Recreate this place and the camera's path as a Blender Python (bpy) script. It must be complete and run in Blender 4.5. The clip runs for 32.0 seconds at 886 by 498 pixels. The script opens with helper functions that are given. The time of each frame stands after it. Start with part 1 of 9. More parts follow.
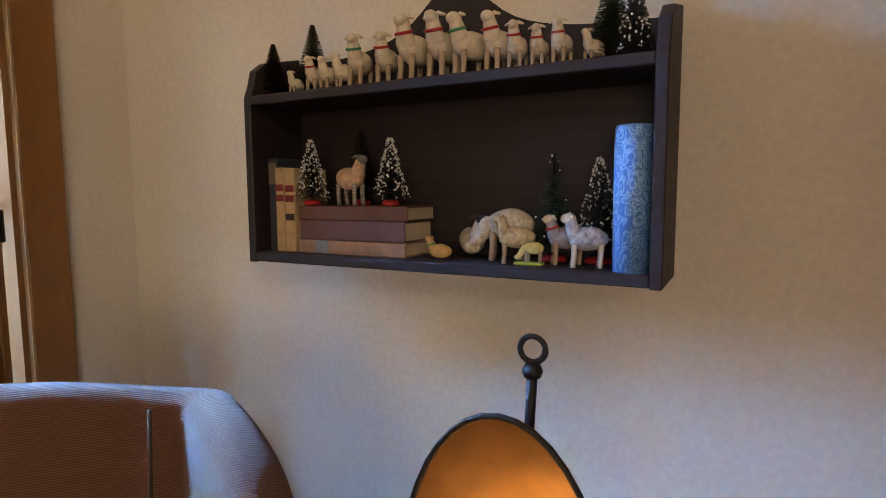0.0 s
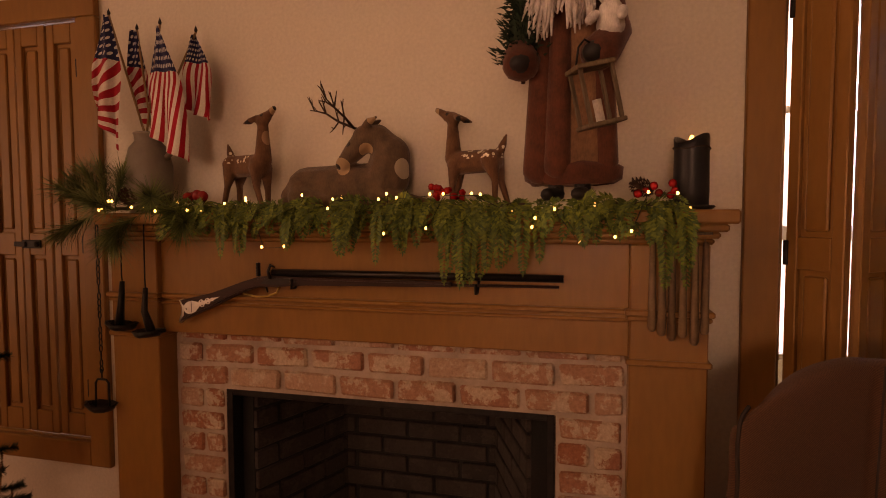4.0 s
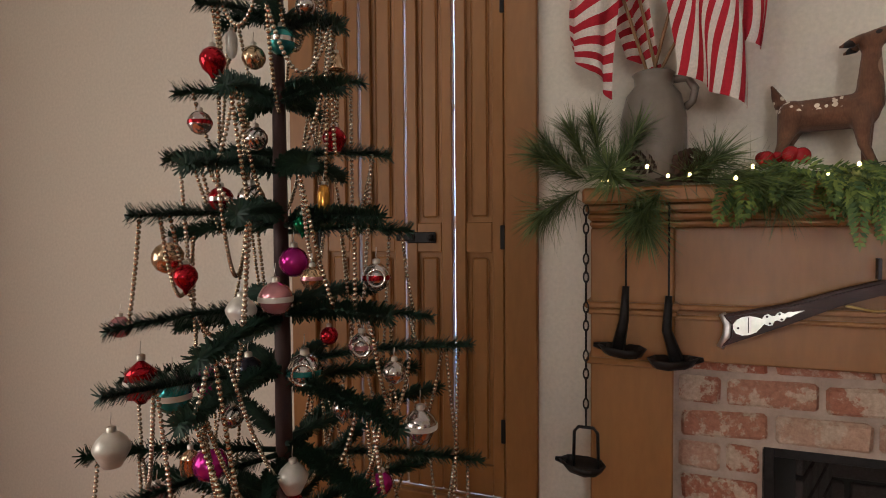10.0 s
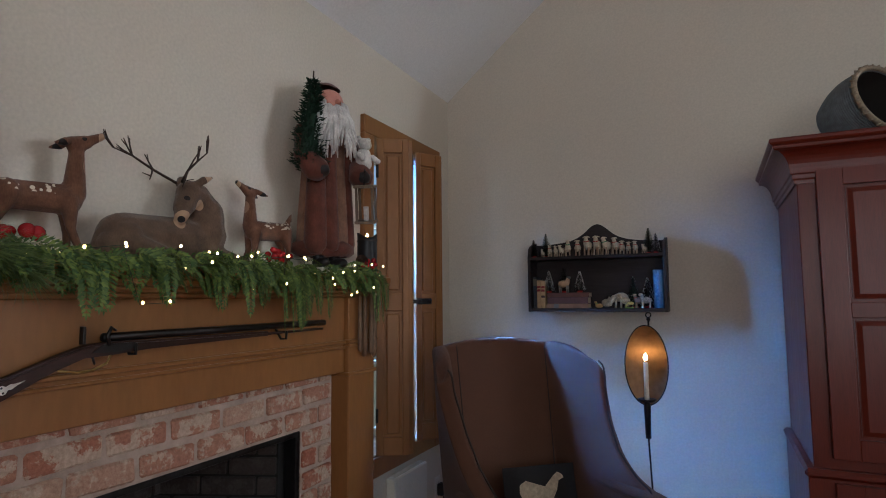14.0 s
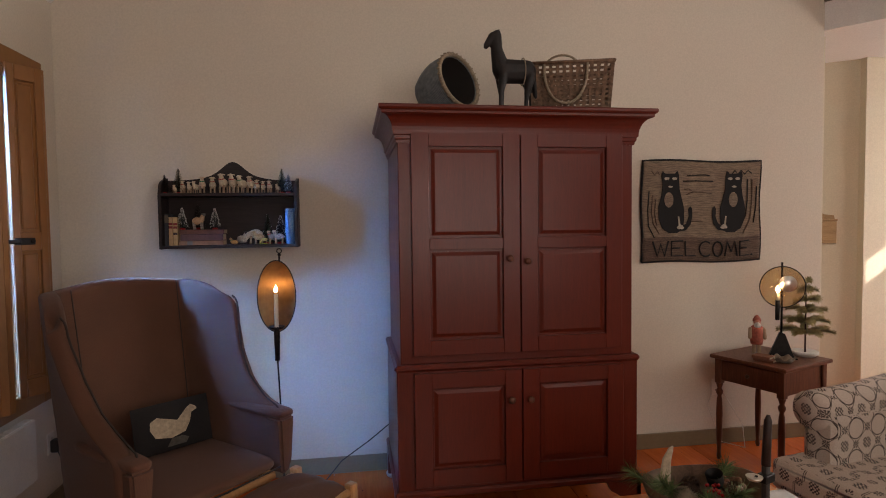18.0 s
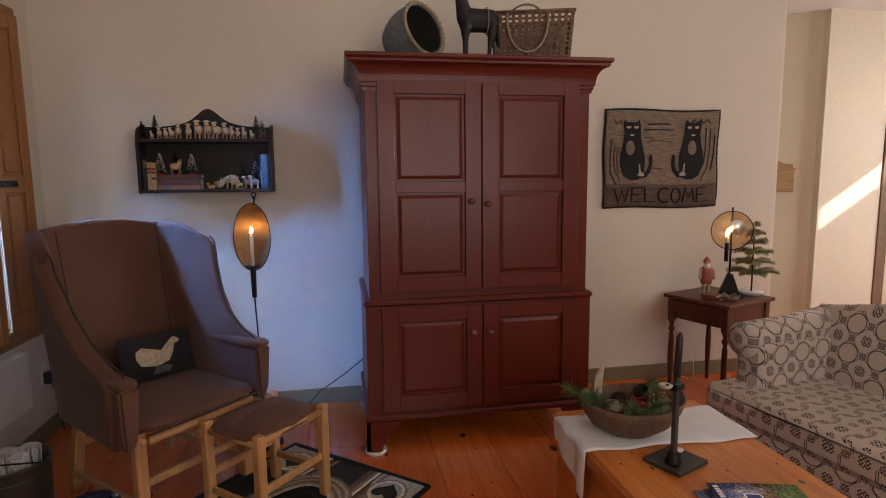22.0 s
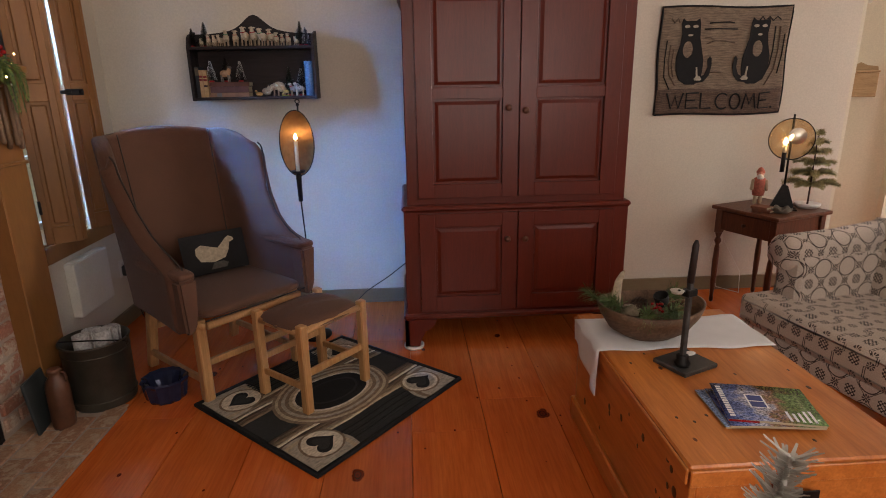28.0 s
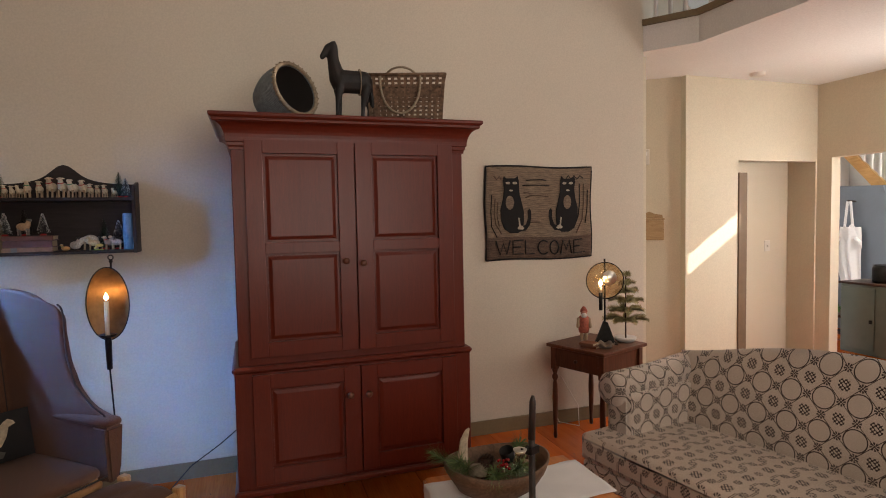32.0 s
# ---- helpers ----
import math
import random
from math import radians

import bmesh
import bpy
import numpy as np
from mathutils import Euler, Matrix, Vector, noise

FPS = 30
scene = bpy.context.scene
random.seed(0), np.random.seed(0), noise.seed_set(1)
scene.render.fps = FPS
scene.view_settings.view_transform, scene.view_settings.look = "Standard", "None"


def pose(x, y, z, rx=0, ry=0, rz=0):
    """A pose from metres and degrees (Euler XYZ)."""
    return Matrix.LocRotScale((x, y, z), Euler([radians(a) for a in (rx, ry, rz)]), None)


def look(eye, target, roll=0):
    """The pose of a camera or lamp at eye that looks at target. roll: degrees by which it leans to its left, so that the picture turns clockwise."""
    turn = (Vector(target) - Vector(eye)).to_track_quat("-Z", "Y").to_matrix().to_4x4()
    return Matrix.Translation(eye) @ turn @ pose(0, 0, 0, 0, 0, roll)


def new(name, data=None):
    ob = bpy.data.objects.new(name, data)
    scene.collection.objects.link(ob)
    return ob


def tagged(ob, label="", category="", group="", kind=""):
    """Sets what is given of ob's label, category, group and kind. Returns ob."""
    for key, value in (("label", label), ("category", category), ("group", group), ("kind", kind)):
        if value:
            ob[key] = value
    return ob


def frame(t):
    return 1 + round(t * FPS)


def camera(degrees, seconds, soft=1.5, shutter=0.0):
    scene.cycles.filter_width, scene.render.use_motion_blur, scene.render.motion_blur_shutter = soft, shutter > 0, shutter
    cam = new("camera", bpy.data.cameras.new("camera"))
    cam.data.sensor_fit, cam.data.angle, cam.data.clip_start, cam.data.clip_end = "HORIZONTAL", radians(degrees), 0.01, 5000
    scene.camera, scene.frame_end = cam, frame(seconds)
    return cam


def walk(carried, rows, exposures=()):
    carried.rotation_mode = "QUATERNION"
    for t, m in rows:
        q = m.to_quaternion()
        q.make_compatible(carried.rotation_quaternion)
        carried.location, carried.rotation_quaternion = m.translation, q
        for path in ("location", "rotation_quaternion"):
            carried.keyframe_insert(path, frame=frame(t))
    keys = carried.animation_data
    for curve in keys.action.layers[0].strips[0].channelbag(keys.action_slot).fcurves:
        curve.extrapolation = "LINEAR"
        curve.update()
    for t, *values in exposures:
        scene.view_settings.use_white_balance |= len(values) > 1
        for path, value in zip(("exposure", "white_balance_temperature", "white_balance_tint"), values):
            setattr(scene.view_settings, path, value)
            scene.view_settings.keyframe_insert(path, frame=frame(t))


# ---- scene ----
cam = camera(75.5, 32.0, soft=1.0)
PATH = [
    (0, (1.02, 0.437, 1.59), (0.092, 2.195, 1.389), -0.3),
    (0.5, (1.073, 0.26, 1.565), (-0.101, 1.868, 1.399), -0.1),
    (1, (1.112, 0.138, 1.58), (-0.389, 1.448, 1.429), 0.2),
    (1.5, (1.143, 0.062, 1.618), (-0.598, 1.036, 1.452), 0.2),
    (2, (1.186, -0.014, 1.592), (-0.690, 0.673, 1.505), 0.2),
    (2.5, (1.249, -0.042, 1.618), (-0.717, 0.303, 1.51), 0.5),
    (3, (1.305, -0.038, 1.632), (-0.691, -0.092, 1.512), 0.3),
    (3.5, (1.352, -0.048, 1.638), (-0.618, -0.37, 1.51), 0.0),
    (4, (1.384, -0.079, 1.622), (-0.551, -0.573, 1.511), -0.2),
    (4.5, (1.402, -0.145, 1.608), (-0.49, -0.781, 1.488), -0.5),
    (6.5, (1.499, -0.537, 1.543), (-0.339, -1.308, 1.38), -0.6),
    (7, (1.409, -0.623, 1.542), (-0.4, -1.463, 1.387), -0.7),
    (7.5, (1.385, -0.751, 1.52), (-0.393, -1.661, 1.415), -0.8),
    (8, (1.416, -0.936, 1.536), (-0.359, -1.852, 1.449), -0.8),
    (8.5, (1.406, -1.071, 1.534), (-0.375, -1.977, 1.454), -0.8),
    (9, (1.317, -1.196, 1.534), (-0.469, -2.092, 1.47), -0.7),
    (9.5, (1.215, -1.359, 1.542), (-0.581, -2.236, 1.48), -0.8),
    (10, (1.177, -1.558, 1.538), (-0.689, -2.276, 1.477), -0.4),
    (10.5, (1.178, -1.694, 1.527), (-0.764, -2.173, 1.495), 0.3),
    (11, (1.105, -1.815, 1.51), (-0.886, -2.009, 1.527), 0.3),
    (11.5, (1.018, -1.864, 1.558), (-0.98, -1.778, 1.594), 0.5),
    (12, (0.962, -1.924, 1.572), (-0.977, -1.439, 1.656), 0.5),
    (12.5, (0.959, -2.0, 1.584), (-0.83, -1.112, 1.7), 0.6),
    (13, (1.042, -2.0, 1.578), (-0.442, -0.666, 1.711), 0.5),
    (13.5, (1.055, -2.002, 1.558), (-0.061, -0.35, 1.713), -0.2),
    (14, (1.154, -2.052, 1.539), (0.302, -0.251, 1.709), -0.5),
    (14.5, (1.2, -2.081, 1.553), (0.587, -0.185, 1.721), -0.5),
    (15, (1.209, -2.135, 1.582), (0.923, -0.16, 1.708), -0.4),
    (15.5, (1.172, -2.19, 1.567), (1.136, -0.191, 1.627), -0.6),
    (17.5, (1.224, -2.264, 1.578), (1.48, -0.281, 1.515), -0.8),
    (18, (1.244, -2.232, 1.585), (1.555, -0.259, 1.494), -0.7),
    (18.5, (1.255, -2.224, 1.567), (1.598, -0.256, 1.459), -0.8),
    (19, (1.263, -2.228, 1.554), (1.607, -0.261, 1.443), -0.7),
    (19.5, (1.284, -2.213, 1.544), (1.632, -0.247, 1.428), -0.7),
    (20, (1.311, -2.237, 1.53), (1.677, -0.274, 1.403), -0.8),
    (20.5, (1.318, -2.263, 1.523), (1.719, -0.311, 1.353), -0.8),
    (21, (1.317, -2.305, 1.522), (1.722, -0.358, 1.309), -0.3),
    (21.5, (1.325, -2.377, 1.545), (1.714, -0.43, 1.305), -0.3),
    (22, (1.338, -2.444, 1.536), (1.683, -0.49, 1.284), -0.6),
    (22.5, (1.364, -2.463, 1.532), (1.655, -0.505, 1.248), -0.7),
    (23, (1.385, -2.482, 1.533), (1.638, -0.526, 1.198), -0.9),
    (23.5, (1.44, -2.515, 1.543), (1.664, -0.561, 1.179), -1.0),
    (24, (1.504, -2.553, 1.528), (1.684, -0.597, 1.152), -1.2),
    (24.5, (1.531, -2.568, 1.524), (1.658, -0.613, 1.121), -1.1),
    (25, (1.544, -2.584, 1.533), (1.613, -0.636, 1.083), -1.2),
    (25.5, (1.532, -2.588, 1.508), (1.54, -0.644, 1.036), -1.2),
    (27.5, (1.505, -2.655, 1.493), (1.473, -0.73, 0.95), -0.9),
    (28, (1.484, -2.547, 1.525), (1.596, -0.629, 0.973), -1.0),
    (28.5, (1.533, -2.481, 1.512), (1.845, -0.572, 1.002), -1.1),
    (29, (1.557, -2.438, 1.529), (2.05, -0.561, 1.045), -1.1),
    (29.5, (1.556, -2.413, 1.549), (2.138, -0.552, 1.102), -0.9),
    (30, (1.548, -2.418, 1.574), (2.163, -0.556, 1.183), -1.0),
    (30.5, (1.558, -2.44, 1.599), (2.182, -0.567, 1.28), -1.1),
    (31, (1.58, -2.462, 1.632), (2.202, -0.575, 1.402), -1.4),
    (31.5, (1.574, -2.475, 1.628), (2.2, -0.582, 1.48), -1.5),
    (32, (1.555, -2.47, 1.619), (2.19, -0.577, 1.511), -1.1),
]
EXPOSURES = [(0.0, 0.72, 8300, 14), (1.2, 0.30, 6700, 18), (2.1, -0.95, 10000, 38), (3.0, -0.50, 12500, 44), (4.5, -0.42, 20000, 64), (6.5, 0.45, 6400, 12), (9.0, 0.36, 6200, 12), (11.0, 0.22, 6200, 10), (12.0, 0.34, 5500, 9), (13.0, 0.28, 5500, 6),
             (14.0, -0.12, 5400, 8), (15.5, 0.08, 6300, 14), (17.5, 0.12, 6700, 18), (21.0, 0.32, 6500, 19), (24.0, 0.28, 6500, 20), (28.0, 0.40, 6500, 16), (30.0, 0.34, 6600, 14), (32.0, 0.32, 6700, 14)]
walk(cam, [(t, look(eye, target, roll)) for t, eye, target, roll in PATH], EXPOSURES)

# world and large lights
world = bpy.data.worlds.new("world")
scene.world = world
world.use_nodes = True
wn = world.node_tree
sky = wn.nodes.new("ShaderNodeTexSky")
sky.sky_type, sky.sun_disc = "NISHITA", False
sky.sun_elevation, sky.sun_rotation = radians(20.9), radians(144)
wn.links.new(sky.outputs[0], wn.nodes["Background"].inputs[0])
wn.nodes["Background"].inputs[1].default_value = 0.10


def lamp(name, kind, m, energy, colour, **more):
    data = bpy.data.lights.new(name, kind)
    data.energy, data.color = energy, colour
    ob = new(name, data)
    ob.matrix_world = m
    return ob


sun = lamp("sun", "SUN", look((0, 0, 0), (-0.80, 1.10, -0.52)), 5.0, (1.0, 0.93, 0.82))
sun.data.angle = radians(0.5)


def area_lamp(name, eye, target, w, h, energy, colour):
    ob = lamp(name, "AREA", look(eye, target), energy, colour)
    ob.data.shape, ob.data.size, ob.data.size_y = "RECTANGLE", w, h
    return ob


west = area_lamp("window_light_west", (-0.712, 0.70, 1.57), (2.0, 1.32, 0.80), 0.50, 1.6, 46, (0.10, 0.35, 1.0))
west.data.spread = radians(38)
high = area_lamp("window_light_west_sky", (-0.60, 0.68, 2.12), (1.30, 1.12, 0.30), 0.40, 0.34, 40, (0.11, 0.36, 1.0))
high.data.spread = radians(46)
area_lamp("window_light_west_south", (-0.70, -2.30, 1.57), (2.0, -2.30, 1.57), 0.62, 1.6, 14, (0.36, 0.62, 1.0))
# Room fill, added at an unseen south opening.
area_lamp("fill_light_south", (2.6, -4.55, 1.75), (2.6, 0.0, 1.5), 2.6, 1.5, 46, (1.0, 0.93, 0.84))
# High fill, added at an unseen loft opening in the south wall.
area_lamp("fill_light_loft", (5.9, -4.55, 4.3), (3.5, 0.0, 1.8), 2.2, 1.6, 84, (1.0, 0.95, 0.88))
# Fill for the west wall, added at an unseen east loft opening.
east_loft = area_lamp("fill_light_loft_east", (7.14, -0.5, 4.3), (-0.4, 0.2, 1.9), 2.2, 1.5, 88, (0.97, 0.96, 0.96))
east_loft.data.spread = radians(64)
# Stair room fill, added before a solid wall out of view.
area_lamp("fill_light_stair", (8.5, 0.84, 1.7), (8.5, 3.0, 1.2), 1.0, 1.2, 60, (1.0, 0.97, 0.92))
# Hall fill, added on the room side of the covered east opening.
area_lamp("fill_light_hall", (7.14, 0.1, 1.66), (5.5, 1.2, 1.2), 0.9, 1.2, 68, (1.0, 0.96, 0.90))
# Narrow extra fill, added to brighten the wall over the mantel.
across = area_lamp("fill_light_hall_across", (7.13, -0.1, 1.75), (-0.4, -0.55, 1.95), 0.7, 0.6, 4.5, (1.0, 0.97, 0.93))
across.data.spread = radians(40)

# ---- building helpers ----
def box(bm, x0, x1, y0, y1, z0, z1, bevel=0.0):
    """Adds a box, with bevelled edges if asked."""
    made = bmesh.ops.create_cube(bm, size=1.0)["verts"]
    for v in made:
        v.co = Vector((x0 + (v.co.x + 0.5) * (x1 - x0), y0 + (v.co.y + 0.5) * (y1 - y0), z0 + (v.co.z + 0.5) * (z1 - z0)))
    if bevel > 0:
        edges = list({e for v in made for e in v.link_edges})
        bmesh.ops.bevel(bm, geom=edges, offset=bevel, segments=1, affect="EDGES", profile=0.5)
    return bm


def bx(x0, x1, y0, y1, z0, z1, bevel=0.0):
    return box(bmesh.new(), x0, x1, y0, y1, z0, z1, bevel)


def lathe(profile, seg=20, bm=None, closed=False):
    """Turns a profile of (radius, height) round the z axis."""
    bm = bm or bmesh.new()
    rings = []
    for r, z in profile:
        if r < 1e-5:
            rings.append([bm.verts.new((0, 0, z))])
        else:
            rings.append([bm.verts.new((r * math.cos(2 * math.pi * k / seg), r * math.sin(2 * math.pi * k / seg), z)) for k in range(seg)])
    for a, b in zip(rings, rings[1:]):
        for k in range(seg):
            n = (k + 1) % seg
            if len(a) == 1 and len(b) == 1:
                continue
            if len(a) == 1:
                bm.faces.new((a[0], b[n], b[k]))
            elif len(b) == 1:
                bm.faces.new((a[k], a[n], b[0]))
            else:
                bm.faces.new((a[k], a[n], b[n], b[k]))
    for f in bm.faces:
        f.smooth = True
    return bm


def tube(points, radii, seg=8, bm=None, cap=True):
    """A round bar along points; radii is one number or one per point."""
    bm = bm or bmesh.new()
    pts = [Vector(p) for p in points]
    if not isinstance(radii, (list, tuple)):
        radii = [radii] * len(pts)
    rings, side = [], None
    for k, p in enumerate(pts):
        way = (pts[min(k + 1, len(pts) - 1)] - pts[max(k - 1, 0)])
        way = way.normalized() if way.length > 1e-9 else Vector((0, 0, 1))
        if side is None:
            side = way.orthogonal().normalized()
        side = (side - way * side.dot(way))
        side = side.normalized() if side.length > 1e-6 else way.orthogonal().normalized()
        up = way.cross(side)
        rings.append([bm.verts.new(p + radii[k] * (math.cos(2 * math.pi * j / seg) * side + math.sin(2 * math.pi * j / seg) * up)) for j in range(seg)])
    fresh = []
    for a, b in zip(rings, rings[1:]):
        for j in range(seg):
            fresh.append(bm.faces.new((a[j], a[(j + 1) % seg], b[(j + 1) % seg], b[j])))
    if cap:
        fresh.append(bm.faces.new(rings[0][::-1]))
        fresh.append(bm.faces.new(rings[-1]))
    for f in fresh:
        f.smooth = True
    return bm


def ball(centre, r, bm=None, seg=12, rings=8, squash=(1, 1, 1), turn=None):
    """Adds an ellipsoid."""
    bm = bm or bmesh.new()
    m = Matrix.Translation(centre) @ (turn or Matrix()) @ Matrix.Diagonal((r * squash[0], r * squash[1], r * squash[2], 1))
    made = bmesh.ops.create_uvsphere(bm, u_segments=seg, v_segments=rings, radius=1.0, matrix=m)["verts"]
    for f in {f for v in made for f in v.link_faces}:
        f.smooth = True
    return bm


def prism(outline, y0, y1, bm=None, axis="y"):
    """Extrudes an outline of (a, b) pairs. axis y: a, b are x, z; axis x: y, z; axis z: x, y."""
    bm = bm or bmesh.new()

    def at(a, b, d):
        return {"y": (a, d, b), "x": (d, a, b), "z": (a, b, d)}[axis]

    lo = [bm.verts.new(at(a, b, y0)) for a, b in outline]
    hi = [bm.verts.new(at(a, b, y1)) for a, b in outline]
    n = len(outline)
    bm.faces.new(lo)
    bm.faces.new(hi[::-1])
    for k in range(n):
        bm.faces.new((lo[k], hi[k], hi[(k + 1) % n], lo[(k + 1) % n]))
    bmesh.ops.recalc_face_normals(bm, faces=bm.faces)
    return bm


def sheet(nu, nv, place, bm=None, thick=0.0):
    """A grid of points place(u, v), u and v from 0 to 1; with thick, a closed skin."""
    bm = bm or bmesh.new()
    vs = [[bm.verts.new(place(i / nu, j / nv)) for j in range(nv + 1)] for i in range(nu + 1)]
    fs = [bm.faces.new((vs[i][j], vs[i + 1][j], vs[i + 1][j + 1], vs[i][j + 1])) for i in range(nu) for j in range(nv)]
    for f in fs:
        f.smooth = True
    if thick:
        bm.normal_update()
        bmesh.ops.solidify(bm, geom=fs, thickness=thick)
    return bm


def moved(bm, m):
    bm.transform(m)
    return bm


def rough_up(bm, amount, scale, seed=0.0):
    """Pushes the points about a little, for things made by hand."""
    for v in bm.verts:
        v.co += amount * noise.noise_vector(v.co * scale + Vector((seed, seed * 1.7, 3.1)))
    return bm


def part(name, bm, material, parent=None, label=""):
    data = bpy.data.meshes.new(name)
    if isinstance(bm, bpy.types.Mesh):
        data = bm
    else:
        bm.to_mesh(data)
        bm.free()
        data.materials.append(material)
    ob = new(name, data)
    if parent is not None:
        ob.parent = parent
    if label:
        ob["label"] = label
    return ob


def smoothed(ob, levels=2):
    m = ob.modifiers.new("smooth", "SUBSURF")
    m.levels = m.render_levels = levels
    for p in ob.data.polygons:
        p.use_smooth = True
    return ob


def thing(name, m, label, category, group=""):
    ob = new(name)
    ob.empty_display_size = 0.1
    ob.matrix_world = m
    return tagged(ob, label, category, group)


def solid(name, bm, material, label, category, group=""):
    """A thing of one mesh."""
    return tagged(part(name, bm, material), label, category, group)


def setting(name, bm, material, label="", category=""):
    return tagged(part(name, bm, material), label, category, kind="structure")

# ---- materials ----
def material(name):
    m = bpy.data.materials.new(name)
    m.use_nodes = True
    nt = m.node_tree
    nt.nodes["Principled BSDF"].inputs["Specular IOR Level"].default_value = 0.32
    return m, nt, nt.nodes["Principled BSDF"]


def mix_rgb(nt, a, b, fac, mode="MIX"):
    n = nt.nodes.new("ShaderNodeMix")
    n.data_type, n.blend_type = "RGBA", mode
    for socket, v in ((n.inputs[0], fac), (n.inputs[6], a), (n.inputs[7], b)):
        if isinstance(v, bpy.types.NodeSocket):
            nt.links.new(v, socket)
        elif isinstance(v, (tuple, list)):
            socket.default_value = (*v, 1)
        else:
            socket.default_value = v
    return n.outputs[2]


def noise_tex(nt, scale, detail=4.0, stretch=(1, 1, 1), rough=0.55, distort=0.0, world_space=False):
    co = nt.nodes.new("ShaderNodeTexCoord")
    mp = nt.nodes.new("ShaderNodeMapping")
    mp.inputs["Scale"].default_value = stretch
    if world_space:
        geo = nt.nodes.new("ShaderNodeNewGeometry")
        nt.links.new(geo.outputs["Position"], mp.inputs[0])
    else:
        nt.links.new(co.outputs["Object"], mp.inputs[0])
    n = nt.nodes.new("ShaderNodeTexNoise")
    n.inputs["Scale"].default_value, n.inputs["Detail"].default_value = scale, detail
    n.inputs["Roughness"].default_value, n.inputs["Distortion"].default_value = rough, distort
    nt.links.new(mp.outputs[0], n.inputs["Vector"])
    return n.outputs["Fac"], mp


def ramp(nt, fac, stops):
    n = nt.nodes.new("ShaderNodeValToRGB")
    e = n.color_ramp.elements
    while len(e) < len(stops):
        e.new(0.5)
    for k, (p, c) in enumerate(stops):
        e[k].position, e[k].color = p, (*c, 1) if len(c) == 3 else c
    nt.links.new(fac, n.inputs[0])
    return n.outputs[0]


def bump(nt, bsdf, fac, strength=0.2, distance=0.002):
    n = nt.nodes.new("ShaderNodeBump")
    n.inputs["Strength"].default_value, n.inputs["Distance"].default_value = strength, distance
    nt.links.new(fac, n.inputs["Height"])
    nt.links.new(n.outputs[0], bsdf.inputs["Normal"])


def scaled(c, k):
    return tuple(min(1.0, max(0.0, v * k)) for v in c)


def plain(name, c, rough=0.6, metal=0.0, vary=0.15, scale=14.0, relief=0.15, stretch=(1, 1, 1), fine=120.0, spec=0.3, world_space=False):
    """A surface of one colour, with a coarse and a fine variation and some relief."""
    m, nt, b = material(name)
    coarse, _ = noise_tex(nt, scale, 4, stretch, world_space=world_space)
    small, _ = noise_tex(nt, fine, 3, stretch, world_space=world_space)
    a = ramp(nt, coarse, [(0.3, scaled(c, 1 - vary)), (0.7, scaled(c, 1 + vary))])
    d = ramp(nt, small, [(0.25, (0.86, 0.86, 0.86)), (0.75, (1, 1, 1))])
    nt.links.new(mix_rgb(nt, a, d, 1.0, "MULTIPLY"), b.inputs["Base Color"])
    rr = ramp(nt, coarse, [(0.3, (rough * 0.85,) * 3), (0.7, (min(1, rough * 1.15),) * 3)])
    nt.links.new(rr, b.inputs["Roughness"])
    b.inputs["Metallic"].default_value = metal
    b.inputs["Specular IOR Level"].default_value = spec
    bump(nt, b, small, relief)
    return m


def wood(name, dark, light, rough=0.45, grain=(1.5, 1.5, 14.0), scale=6.0, by_object=0.0, relief=0.12, coat=0.0, world_space=False):
    """Wood with a grain that runs along the axis with the smallest stretch."""
    m, nt, b = material(name)
    g, mp = noise_tex(nt, scale, 8, grain, 0.62, 1.2, world_space=world_space)
    f, _ = noise_tex(nt, scale * 9, 4, grain, world_space=world_space)
    w, _ = noise_tex(nt, 2.2, 3, world_space=world_space)
    base = ramp(nt, g, [(0.32, dark), (0.5, tuple((p + q) / 2 for p, q in zip(dark, light))), (0.68, light)])
    base = mix_rgb(nt, base, ramp(nt, f, [(0.3, (0.78, 0.75, 0.72)), (0.6, (1, 1, 1))]), 0.8, "MULTIPLY")
    base = mix_rgb(nt, base, ramp(nt, w, [(0.3, (0.82, 0.8, 0.78)), (0.65, (1, 1, 1))]), 0.8, "MULTIPLY")
    if by_object:
        info = nt.nodes.new("ShaderNodeObjectInfo")
        base = mix_rgb(nt, base, ramp(nt, info.outputs["Random"], [(0.0, (1 - by_object,) * 3), (1.0, (1, 1, 1))]), 1.0, "MULTIPLY")
        shift = nt.nodes.new("ShaderNodeVectorMath")
        shift.operation = "SCALE"
        comb = nt.nodes.new("ShaderNodeCombineXYZ")
        for k in range(3):
            nt.links.new(info.outputs["Random"], comb.inputs[k])
        nt.links.new(comb.outputs[0], shift.inputs[0])
        shift.inputs["Scale"].default_value = 31.0
        nt.links.new(shift.outputs[0], mp.inputs["Location"])
    nt.links.new(base, b.inputs["Base Color"])
    nt.links.new(ramp(nt, g, [(0.3, (rough * 1.1,) * 3), (0.7, (rough * 0.85,) * 3)]), b.inputs["Roughness"])
    b.inputs["Coat Weight"].default_value = coat
    b.inputs["Coat Roughness"].default_value = 0.2
    bump(nt, b, f, relief)
    return m


